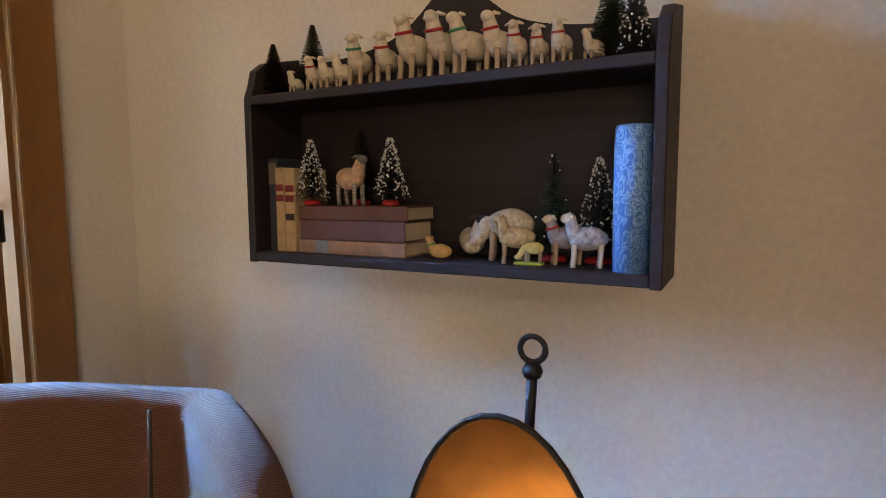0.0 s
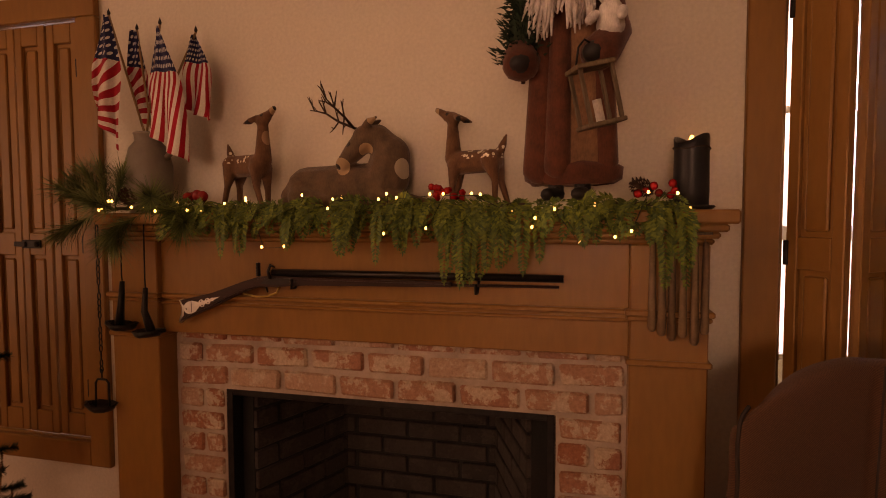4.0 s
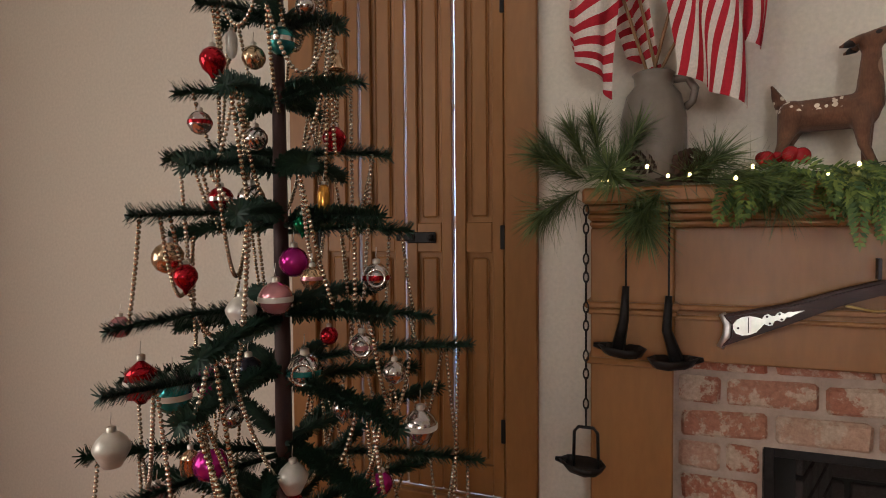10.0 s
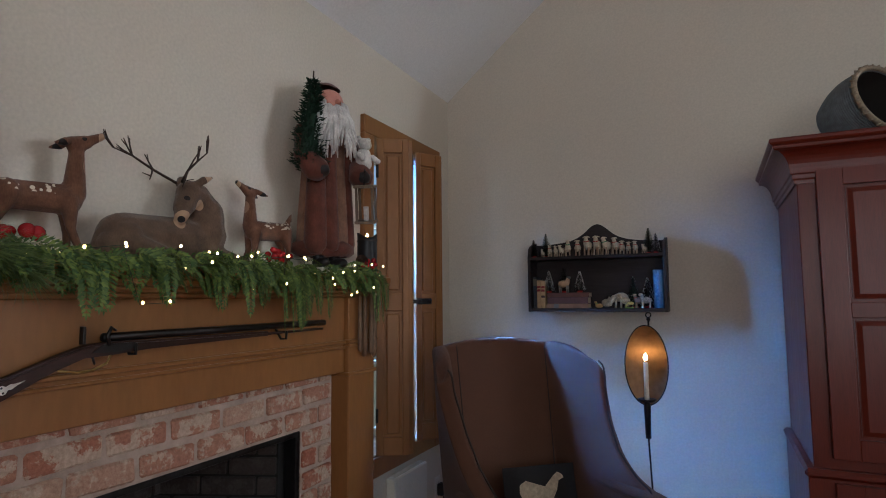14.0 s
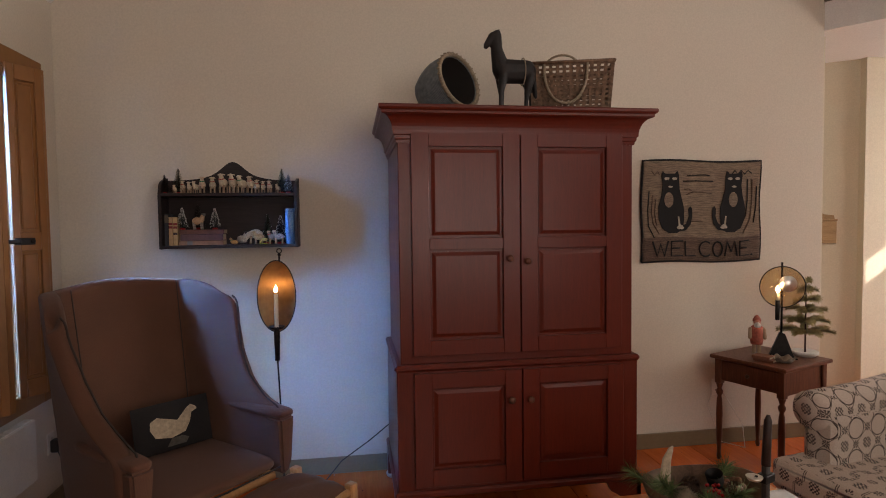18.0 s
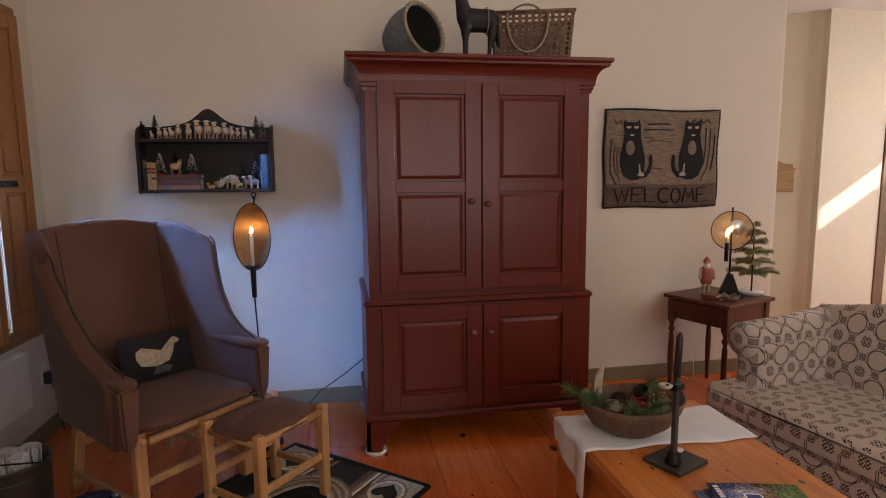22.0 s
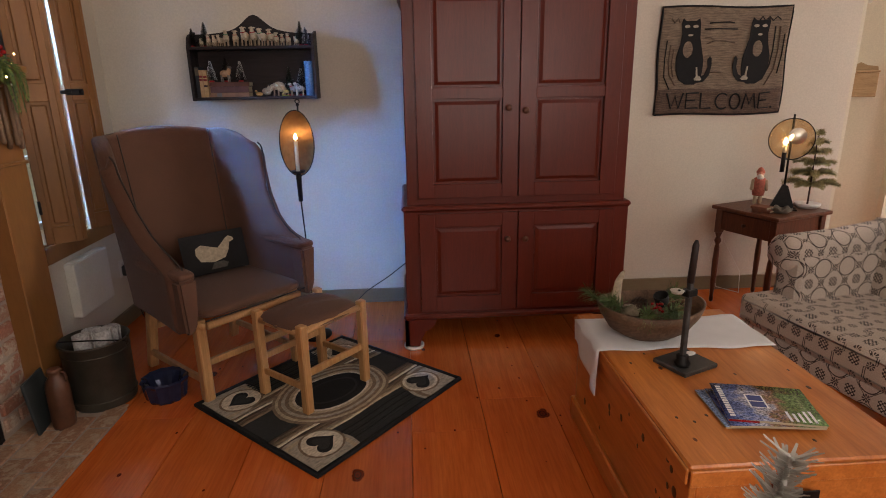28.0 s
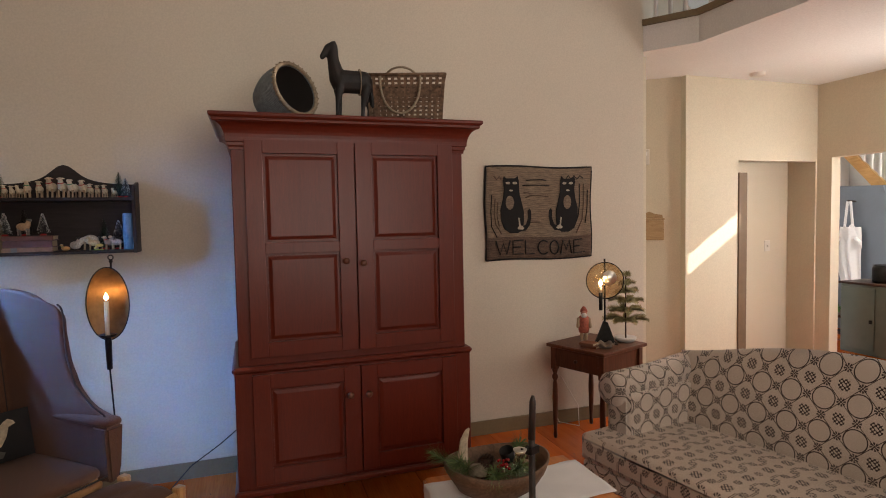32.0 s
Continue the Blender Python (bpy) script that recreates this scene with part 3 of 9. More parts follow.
def shutters(name, w, leaves, label):
    """Two folding pairs. leaves: where each leaf's left edge stands and its turn off the wall's plane, in degrees."""
    sh = thing(name, pose(0, 0, 0), label, "shutters")
    made = []
    for x, y, turn in leaves:
        leaf = shutter_leaf(sh, w)
        leaf.matrix_local = pose(x, y, 0, 0, 0, 90 + turn)
        made.append(leaf)
    a, b, c, d = made
    latch = bmesh.new()
    box(latch, 0.004, 0.10, -0.012, -0.004, 1.503, 1.537, 0.003)
    box(latch, -0.03, 0.03, -0.020, -0.010, 1.510, 1.530, 0.003)
    ball((0.085, -0.014, 1.52), 0.012, latch, 8, 6)
    part("latch", latch, BLACK_IRON, c, "black iron latch")
    for leaf, x in ((a, 0.004), (d, w - 0.004)):
        for z in (0.95, 1.52, 2.20):
            part("hinge", bx(x - 0.007, x + 0.007, -0.010, -0.002, z - 0.035, z + 0.035, 0.002), BLACK_IRON, leaf)
    return sh


window("window_1", -2.715, -1.888, "tall window behind closed brown shutters")
window("window_2", 0.350, 1.234, "tall sash window behind half open shutters")
shutters("closed_shutters", 0.1528, [(XW + 0.004, -2.617, 0), (XW + 0.004, -2.458, 1.2), (XW + 0.004, -2.299, -1.2), (XW + 0.004, -2.141, 0)], "closed brown wooden panelled folding shutters, daylight at the joints")
shutters("open_shutters", 0.170, [(-0.414, 0.459, -57), (-0.272, 0.584, 40), (-0.367, 0.800, -31), (-0.277, 0.955, 44)], "half open brown wooden panelled folding shutters beside the fireplace")

# ---- fireplace ----
PF = -0.289               # face of the pilasters
mantel = thing("mantelpiece", pose(0, 0, 0), "ochre brown painted wooden mantelpiece round a brick fireplace", "mantelpiece")
for y0, y1 in ((-1.727, -1.533), (0.034, 0.240)):
    pil = part("pilaster", bx(XW, PF, y0, y1, 0.0, 1.545, 0.004), TRIM, mantel)
    part("plinth", bx(XW, PF + 0.014, y0 - 0.012, y1 + 0.012, 0.0, 0.19, 0.005), TRIM, pil)
    for z0, z1, out in ((1.345, 1.362, 0.014), (1.330, 1.345, 0.008), (1.205, 1.222, 0.010)):
        part("moulding", bx(XW, PF + out, y0 - out, y1 + out, z0, z1, 0.004), TRIM, pil)
part("frieze", bx(XW, PF - 0.022, -1.533, 0.034, 1.222, 1.545, 0.003), TRIM, mantel)
for z0, z1, out in ((1.345, 1.360, -0.004), (1.322, 1.334, -0.012)):
    part("moulding", bx(XW, PF + out, -1.533, 0.034, z0, z1, 0.004), TRIM, mantel)
for k, (z0, z1, out) in enumerate(((1.545, 1.562, 0.008), (1.562, 1.580, 0.020), (1.580, 1.602, 0.036), (1.602, 1.640, 0.056))):
    part("cornice" if k < 3 else "mantel_shelf", bx(XW, PF + out, -1.727 - 0.25 * out, 0.240 + 1.1 * out, z0, z1, 0.006), TRIM, mantel)

rng = random.Random(4)


def brick_mesh(lx, ly, lz, seed, lump=0.0062):
    """A worn brick centred on its middle, with blunt uneven edges."""
    bm = bx(-lx / 2, lx / 2, -ly / 2, ly / 2, -lz / 2, lz / 2, min(lx, ly, lz) * 0.14)
    rough_up(bm, lump, 24, seed)
    for f in bm.faces:
        f.smooth = False
    data = bpy.data.meshes.new("brick")
    bm.to_mesh(data)
    bm.free()
    return data


# mortar bodies carry the bricks
BF = -0.366               # face of the bricks
surround = bmesh.new()
box(surround, XW - 0.02, BF - 0.012, -1.533, -1.328, 0.0, 1.222)
box(surround, XW - 0.02, BF - 0.012, -0.176, 0.034, 0.0, 1.222)
box(surround, XW - 0.02, BF - 0.012, -1.328, -0.176, 1.012, 1.222)
brick_surround = setting("wall_brick_surround", surround, MORTAR, "worn red bricks round the firebox")
course, full = 0.0825, 0.208
faces = [brick_mesh(0.05, full - 0.018, course - 0.017, s) for s in range(5)]
halves = [brick_mesh(0.05, full / 2 - 0.018, course - 0.017, 9 + s) for s in range(4)]
for data in faces + halves:
    data.materials.append(BRICK)


def lay(data, x, y, z, parent, rx=0.0, rz=0.0, name="brick"):
    ob = part(name, data, None, parent)
    ob.matrix_local = pose(x, y, z, rx, 0, rz)
    return ob


z = 1.182 + course / 2
row = 0
while z > 0.02:
    y = -1.533 + 0.012 - (0.104 if row % 2 else 0.0)
    while y < 0.034:
        a, b = y, y + full
        over = z - course / 2 > 1.005
        spans = [(-1.529, 0.030)] if over else [(-1.529, -1.332), (-0.171, 0.030)]
        for s0, s1 in spans:
            p, q = max(a, s0), min(b, s1)
            if q - p > 0.07:
                use = faces if q - p > 0.15 else halves
                data = rng.choice(use)
                ob = lay(data, BF - 0.025 + rng.uniform(-0.004, 0.005), (p + q) / 2, z + rng.uniform(-0.002, 0.002), brick_surround, rng.uniform(-1, 1), rng.uniform(-1.2, 1.2))
                ob.scale = (1, (q - p - 0.016) / (full - 0.018 if use is faces else full / 2 - 0.018), 0.42 if row == 0 else 1)
                if row == 0:
                    ob.location.z -= 0.020
        y += full
    z -= course
    row += 1

# the firebox: sooty brick lining, sides drawn in towards the back
inner_skin = bmesh.new()
D = 0.50
fb = [(XW - 0.005, -1.328), (XW - D, -1.14), (XW - D, -0.37), (XW - 0.005, -0.176)]
for (xa, ya), (xb, yb) in zip(fb, fb[1:]):
    d = Vector((xb - xa, yb - ya, 0)).normalized()
    n = Vector((d.y, -d.x, 0))
    prism([(xa, ya), (xb, yb), (xb + n.x * 0.08, yb + n.y * 0.08), (xa + n.x * 0.08, ya + n.y * 0.08)][::-1], 0.0, 1.30, inner_skin, axis="z")
box(inner_skin, XW - D - 0.1, XW - 0.01, -1.40, -0.07, 1.20, 1.28)
box(inner_skin, XW - D - 0.1, XW - 0.005, -1.328, -0.176, -0.02, 0.012)
firebox = setting("wall_firebox", inner_skin, SOOT, "soot-blackened brick firebox")
dark = [brick_mesh(0.21, 0.024, 0.064, 30 + s, 0.002) for s in range(3)]
for data in dark:
    data.materials.append(FIREBRICK)
for (xa, ya), (xb, yb) in zip(fb, fb[1:]):
    d = Vector((xb - xa, yb - ya, 0))
    n = Vector((-d.y, d.x, 0)).normalized()
    ang = math.degrees(math.atan2(d.y, d.x))
    r = 0
    zz = 0.055
    while zz < 1.15:
        s = 0.11 if r % 2 else 0.0
        while s < d.length:
            c0, c1 = max(s, 0.0), min(s + 0.225, d.length)
            if c1 - c0 > 0.06:
                p = Vector((xa, ya, 0)) + d.normalized() * (c0 + c1) / 2 - n * 0.084
                ob = lay(rng.choice(dark), p.x, p.y, zz, firebox, 0, ang)
                ob.scale = ((c1 - c0 - 0.012) / 0.21, 1, 1)
            s += 0.225
        if r % 2:
            p = Vector((xa, ya, 0)) + d.normalized() * 0.05 - n * 0.084
            ob = lay(dark[0], p.x, p.y, zz, firebox, 0, ang)
            ob.scale = (0.45, 1, 1)
        zz += 0.076
        r += 1
frame_bm = bmesh.new()
box(frame_bm, BF - 0.07, BF - 0.012, -1.333, -1.306, 0.0, 1.012, 0.002)
box(frame_bm, BF - 0.07, BF - 0.012, -0.197, -0.170, 0.0, 1.012, 0.002)
box(frame_bm, BF - 0.07, BF - 0.012, -1.306, -0.197, 0.990, 1.013, 0.002)
solid("firebox_frame", frame_bm, BLACK_IRON, "thin black iron frame at the firebox opening", "frame")

# brick hearth, flush with the floor
HX, HY0, HY1 = 0.045, -1.78, 0.075
hearth = setting("floor_hearth", bx(XW, HX, HY0, HY1, -0.03, 0.0), MORTAR, "flat brick hearth")
flat = [brick_mesh(0.098, 0.198, 0.03, 50 + s, 0.0025) for s in range(4)]
for data in flat:
    data.materials.append(HEARTH_BRICK)
x, r = HX - 0.052, 0
while x > XW - 0.02:
    y = HY0 + 0.10 - (0.105 if r % 2 else 0)
    while y < HY1 + 0.05:
        if HY0 + 0.04 < y < HY1 - 0.04:
            lay(rng.choice(flat), x, y, -0.009 + rng.uniform(-0.0015, 0.0015), hearth, 0, rng.uniform(-1, 1))
        y += 0.211
    x -= 0.109
    r += 1

# ---- armoire ----
arm = thing("armoire", pose(0, 0, 0), "tall barn red wooden armoire with panelled doors", "armoire")
AX0, AX1, AY0, AY1 = 1.472, 2.720, 0.632, 1.385
part("upper_case", bx(AX0, AX1, AY0, AY1, 0.868, 2.06, 0.004), RED_PAINT, arm)
part("lower_case", bx(AX0 - 0.022, AX1 + 0.022, AY0 - 0.020, AY1, 0.205, 0.838, 0.004), RED_PAINT, arm)
cove = [(-0.02, 1.985), (0.007, 1.985), (0.009, 2.000), (0.015, 2.006), (0.016, 2.022), (0.023, 2.026)]
cove += [(0.023 + 0.054 * (1 - math.cos(t)), 2.030 + 0.088 * math.sin(t)) for t in [math.pi / 2 * k / 8 for k in range(9)]]
cove += [(0.082, 2.122), (0.082, 2.134), (0.090, 2.138), (0.096, 2.146), (0.096, 2.156), (0.092, 2.162), (-0.02, 2.162)]
crown = bmesh.new()
rows = [[crown.verts.new(p) for p in ((AX0 - o, AY1, z), (AX0 - o, AY0 - o, z), (AX1 + o, AY0 - o, z), (AX1 + o, AY1, z))] for o, z in cove]
for low, high in zip(rows, rows[1:]):
    for k in range(3):
        crown.faces.new((low[k], low[k + 1], high[k + 1], high[k]))
bmesh.ops.recalc_face_normals(crown, faces=crown.faces)
part("cornice_moulding", crown, RED_PAINT, arm)
part("top_board", bx(AX0 + 0.01, AX1 - 0.01, AY0 + 0.01, AY1, 2.150, 2.161), RED_PAINT, arm)
part("waist_moulding", bx(AX0 - 0.034, AX1 + 0.034, AY0 - 0.034, AY1, 0.836, 0.870, 0.012), RED_PAINT, arm)
part("base_moulding", bx(AX0 - 0.040, AX1 + 0.040, AY0 - 0.040, AY1, 0.185, 0.222, 0.010), RED_PAINT, arm)


def red_door(name, x0, x1, z0, z1, panels, face, knob):
    door = part(name, bx(x0, x1, face, face + 0.010, z0, z1), RED_PAINT, arm)
    fr = 0.088
    for a, b in ((x0, x0 + fr), (x1 - fr, x1)):
        part("stile", bx(a, b, face - 0.020, face + 0.008, z0, z1, 0.002), RED_PAINT, door)
    edges_z = [z0] + [v for p in panels for v in p] + [z1]
    for a, b in zip(edges_z[::2], edges_z[1::2]):
        part("rail", bx(x0 + fr, x1 - fr, face - 0.0195, face + 0.008, a, b, 0.002), RED_PAINT, door)
    for a, b in panels:
        bm = bmesh.new()
        box(bm, x0 + fr + 0.010, x1 - fr - 0.010, face - 0.004, face + 0.008, a + 0.010, b - 0.010)
        rims = [[bm.verts.new((x, d, z)) for x, z in ((x0 + fr + g, a + g), (x1 - fr - g, a + g), (x1 - fr - g, b - g), (x0 + fr + g, b - g))] for g, d in ((0.012, face - 0.0045), (0.014, face - 0.0045), (0.032, face - 0.0115), (0.034, face - 0.0115))]
        for p, q in zip(rims, rims[1:]):
            for k in range(4):
                bm.faces.new((p[k], p[(k + 1) % 4], q[(k + 1) % 4], q[k]))
        bm.faces.new(rims[-1])
        bmesh.ops.recalc_face_normals(bm, faces=bm.faces)
        part("panel", bm, RED_PAINT, door)
    kn = lathe([(0.0, 0.034), (0.012, 0.033), (0.018, 0.026), (0.017, 0.018), (0.009, 0.010), (0.010, 0.0)], 14)
    moved(kn, pose(knob[0], face - 0.019, knob[1], 90))
    part("knob", kn, CHERRY, door, "round wooden knob")
    return door


red_door("door", 1.536, 2.093, 0.912, 2.036, ((0.990, 1.450), (1.508, 1.968)), AY0 - 0.004, (2.035, 1.40))
red_door("door", 2.100, 2.652, 0.912, 2.036, ((0.990, 1.450), (1.508, 1.968)), AY0 - 0.004, (2.128, 1.385))
red_door("door", 1.536, 2.093, 0.245, 0.826, ((0.330, 0.750),), AY0 - 0.024, (2.035, 0.675))
red_door("door", 2.100, 2.652, 0.245, 0.826, ((0.330, 0.750),), AY0 - 0.024, (2.136, 0.672))
for x0, s in ((AX0 - 0.036, 1), (AX1 + 0.036, -1)):
    foot = [(x0, 0.02), (x0 + s * 0.085, 0.02), (x0 + s * 0.095, 0.06), (x0 + s * 0.12, 0.11), (x0 + s * 0.17, 0.14), (x0 + s * 0.19, 0.186), (x0, 0.186)]
    part("bracket_foot", prism(foot, AY0 - 0.036, AY0 - 0.012), RED_PAINT, arm)
    side = [(AY0 - 0.036, 0.02), (AY0 + 0.05, 0.02), (AY0 + 0.07, 0.08), (AY0 + 0.12, 0.14), (AY0 + 0.15, 0.186), (AY0 - 0.036, 0.186)]
    part("bracket_foot", prism(side, min(x0, x0 + s * 0.024) + 0.001, max(x0, x0 + s * 0.024) - 0.001, axis="x"), RED_PAINT, arm)
    part("bracket_foot", bx(min(x0, x0 + s * 0.09), max(x0, x0 + s * 0.09), AY1 - 0.09, AY1, 0.02, 0.186, 0.003), RED_PAINT, arm)
    for y in (AY0 + 0.0, AY1 - 0.06):
        cup = lathe([(0.0, 0.0), (0.056, 0.0), (0.060, 0.008), (0.060, 0.020), (0.052, 0.021), (0.052, 0.014), (0.0, 0.014)], 24)
        moved(cup, pose(x0 + s * 0.05, y, 0))
        solid("furniture_coaster", cup, WHITE_PAINT, "white plastic slider cup under a foot of the armoire", "coaster", "coasters under the armoire")

# ---- wing chair, stool, hooked rug ----
UPHOLSTERY = weave("brown_ribbed_cloth", (0.074, 0.030, 0.017), (0.152, 0.069, 0.038), 640)
PIPING_AND_NOTCH = plain("dark_piping_and_notch_shade", (0.035, 0.024, 0.02), 0.9, relief=0.3)
CH = 48
CHAIR = pose(0.408, 0.500, 0, 0, 0, CH)
chair = thing("wing_chair", CHAIR, "brown ribbed upholstered wing chair on pale wooden legs", "armchair")


def lerp(a, b, t):
    return a + (b - a) * t


def along(table, z):
    for (z0, v0), (z1, v1) in zip(table, table[1:]):
        if z <= z1:
            return lerp(v0, v1, max(0.0, (z - z0) / (z1 - z0)))
    return table[-1][1]


WING_Y = [(0.40, -0.31), (0.66, -0.345), (0.725, -0.33), (0.77, -0.22), (0.85, -0.105), (0.97, -0.025), (1.12, 0.025), (1.24, 0.045), (1.29, 0.065), (1.325, 0.11)]
WING_X = [(0.40, 0.315), (0.66, 0.345), (0.75, 0.335), (0.95, 0.365), (1.17, 0.40), (1.325, 0.405)]
BACK_Y = [(0.40, 0.24), (0.64, 0.27), (1.325, 0.375)]


def shell(u, v):
    z = lerp(0.40, 1.305, v)
    z_top = z
    xb, yb = lerp(0.265, 0.285, v), along(BACK_Y, z)
    xf, yf = along(WING_X, z), along(WING_Y, z)
    if u < 0.36:
        s = u / 0.36
        x, y = lerp(-xf, -xb, s ** 0.75), lerp(yf, yb, s)
        z_top = z - v ** 7 * (0.085 * (1 - s) ** 2.6 - 0.004)
    elif u > 0.64:
        s = (u - 0.64) / 0.36
        x, y = lerp(xb, xf, 1 - (1 - s) ** 0.75), lerp(yb, yf, s)
        z_top = z - v ** 7 * (0.085 * s ** 2.6 - 0.004)
    else:
        s = (u - 0.36) / 0.28
        x, y = lerp(-xb, xb, s), yb + 0.018 * math.sin(math.pi * s)
        z_top = z + v ** 8 * 0.034 * math.sin(math.pi * s) ** 0.8
    return Vector((x, y, z_top))


sh = sheet(50, 26, shell, thick=0.072)
bmesh.ops.recalc_face_normals(sh, faces=sh.faces)
smoothed(part("shell", sh, UPHOLSTERY, chair), 1)
for s in (-1, 1):
    # Dark tube for the shaded notch between back and wing: shade as colour.
    seam = [shell(0.5 + s * 0.14, v / 20) + Vector((-s * 0.035, -0.050, 0)) for v in range(3, 21)]
    part("piping_and_notch_shade", tube(seam, 0.0028, 6), PIPING_AND_NOTCH, chair)
    edge = [shell(0.5 + s * 0.5, v / 30) + Vector((-s * 0.002, -0.012, 0)) for v in range(9, 31)]
    part("piping_and_notch_shade", tube(edge, 0.0045, 6), PIPING_AND_NOTCH, chair)
    armp = bmesh.new()
    box(armp, s * 0.345 - 0.052, s * 0.345 + 0.052, -0.395, 0.06, 0.672, 0.728, 0.02)
    smoothed(part("arm_pad", armp, UPHOLSTERY, chair), 2)
    fr = prism([(s * 0.345 - 0.045, 0.685), (s * 0.345 + 0.048, 0.685), (s * 0.345 + 0.03, 0.47), (s * 0.345 + 0.005, 0.420), (s * 0.345 - 0.035, 0.420)], -0.385, -0.28)
    bmesh.ops.bevel(fr, geom=list(fr.edges), offset=0.012, segments=2, affect="EDGES")
    part("arm_front", fr, UPHOLSTERY, chair)
cu = bx(-0.295, 0.295, -0.395, 0.215, 0.452, 0.522, 0.024)
smoothed(part("seat_cushion", cu, UPHOLSTERY, chair), 2)
part("cushion_piping", tube([(-0.29, -0.393, 0.468), (0, -0.402, 0.468), (0.29, -0.393, 0.468)], 0.0045, 6), PIPING_AND_NOTCH, chair)
part("front_rail", tube([(-0.27, -0.365, 0.430), (0.27, -0.365, 0.430)], 0.019, 10), OAK, chair)
part("back_rail", tube([(-0.25, 0.23, 0.40), (0.25, 0.23, 0.40)], 0.019, 10), OAK, chair)
for s in (-1, 1):
    part("side_rail", tube([(s * 0.28, -0.35, 0.425), (s * 0.262, 0.23, 0.41)], 0.017, 10), OAK, chair)
    part("leg", bx(s * 0.275 - 0.026, s * 0.275 + 0.026, -0.315, -0.262, 0, 0.45, 0.006), OAK, chair)
    back = bx(s * 0.258 - 0.024, s * 0.258 + 0.024, 0.205, 0.255, 0, 0.44, 0.006)
    for v in back.verts:
        v.co.y += 0.11 * (1 - v.co.z / 0.44)
    part("leg", back, OAK, chair)
    part("stretcher", bx(s * 0.268 - 0.012, s * 0.268 + 0.012, -0.265, 0.30, 0.085, 0.120, 0.004), OAK, chair)
part("stretcher", bx(-0.255, 0.255, -0.300, -0.276, 0.19, 0.225, 0.004), OAK, chair)
part("stretcher", bx(-0.24, 0.24, 0.262, 0.285, 0.24, 0.275, 0.004), OAK, chair)

# cushion with a hen
BLACKWOOL = plain("black_wool", (0.016, 0.014, 0.014), 0.95, vary=0.3, scale=60, relief=0.8, fine=220)
CREAMWOOL = plain("cream_wool", (0.40, 0.32, 0.22), 0.95, vary=0.25, scale=60, relief=0.8, fine=220)
GREYWOOL = plain("grey_green_wool", (0.09, 0.085, 0.07), 0.95, vary=0.25, scale=60, relief=0.8, fine=220)
pil = thing("hen_pillow", CHAIR @ pose(0.07, 0.075, 0.530, -14, 0, -8), "black wool pillow with a cream hen, on the wing chair", "pillow")
pb = sheet(10, 8, lambda u, v: ((u - 0.5) * 0.36, -0.045 * (math.sin(math.pi * u) * math.sin(math.pi * v)) ** 0.5, v * 0.225))
sheet(10, 8, lambda u, v: ((u - 0.5) * 0.36, 0.045 * (math.sin(math.pi * u) * math.sin(math.pi * v)) ** 0.5 + 0.001, v * 0.225), pb)
part("cover", pb, BLACKWOOL, pil)


def on_pillow(pts, name, mat, off):
    def depth(x, z):
        u, v = x / 0.36 + 0.5, z / 0.225
        return -0.045 * max(0.0, math.sin(math.pi * u) * math.sin(math.pi * v)) ** 0.5 - off
    bm = bmesh.new()
    c = bm.verts.new((sum(p[0] for p in pts) / len(pts), 0, sum(p[1] for p in pts) / len(pts)))
    c.co.y = depth(c.co.x, c.co.z) - 0.002
    ring = [bm.verts.new((x, depth(x, z), z)) for x, z in pts]
    for i in range(len(ring)):
        bm.faces.new((c, ring[i], ring[(i + 1) % len(ring)]))
    bmesh.ops.recalc_face_normals(bm, faces=bm.faces)
    return part(name, bm, mat, pil)


on_pillow([(-0.10, 0.075), (-0.03, 0.06), (0.035, 0.075), (0.06, 0.115), (0.075, 0.155), (0.105, 0.165), (0.10, 0.18), (0.078, 0.192), (0.055, 0.180), (0.035, 0.145), (-0.02, 0.125), (-0.06, 0.135), (-0.085, 0.165), (-0.115, 0.150), (-0.12, 0.115)], "hen_applique", CREAMWOOL, 0.006)
on_pillow([(-0.05, 0.022), (0.04, 0.022), (0.05, 0.045), (0.02, 0.060), (-0.03, 0.058)], "ground_applique", GREYWOOL, 0.006)

# stool
stool = thing("footstool", pose(0.965, 0.182, 0.014, 0, 0, CH + 2), "pale wooden footstool with a brown tied cushion", "footstool")
SX, SY, SH = 0.195, 0.165, 0.455
for sx in (-1, 1):
    for sy in (-1, 1):
        part("leg", bx(sx * SX - 0.022, sx * SX + 0.022, sy * SY - 0.022, sy * SY + 0.022, 0, SH, 0.006), OAK, stool)
for s in (-1, 1):
    part("rail", tube([(-SX, s * SY, SH - 0.035), (SX, s * SY, SH - 0.035)], 0.016, 10), OAK, stool)
    part("rail", tube([(s * SX, -SY, SH - 0.045), (s * SX, SY, SH - 0.045)], 0.016, 10), OAK, stool)
    part("stretcher", bx(-SX, SX, s * SY - 0.010, s * SY + 0.010, 0.185, 0.220, 0.004), OAK, stool)
    part("stretcher", bx(s * SX - 0.010, s * SX + 0.010, -SY, SY, 0.115, 0.148, 0.004), OAK, stool)
seat = sheet(18, 16, lambda u, v: ((u - 0.5) * 0.43, (v - 0.5) * 0.37, SH - 0.035 + 0.052 * max(0.0, math.sin(math.pi * u) * math.sin(math.pi * v)) ** 0.4 - 0.010 * math.exp(-((v - 0.5 - 0.08 * math.sin(5 * u)) / 0.05) ** 2)))
sheet(18, 16, lambda u, v: ((u - 0.5) * 0.43, (v - 0.5) * 0.37, SH - 0.036 - 0.012 * max(0.0, math.sin(math.pi * u) * math.sin(math.pi * v)) ** 0.4), seat)
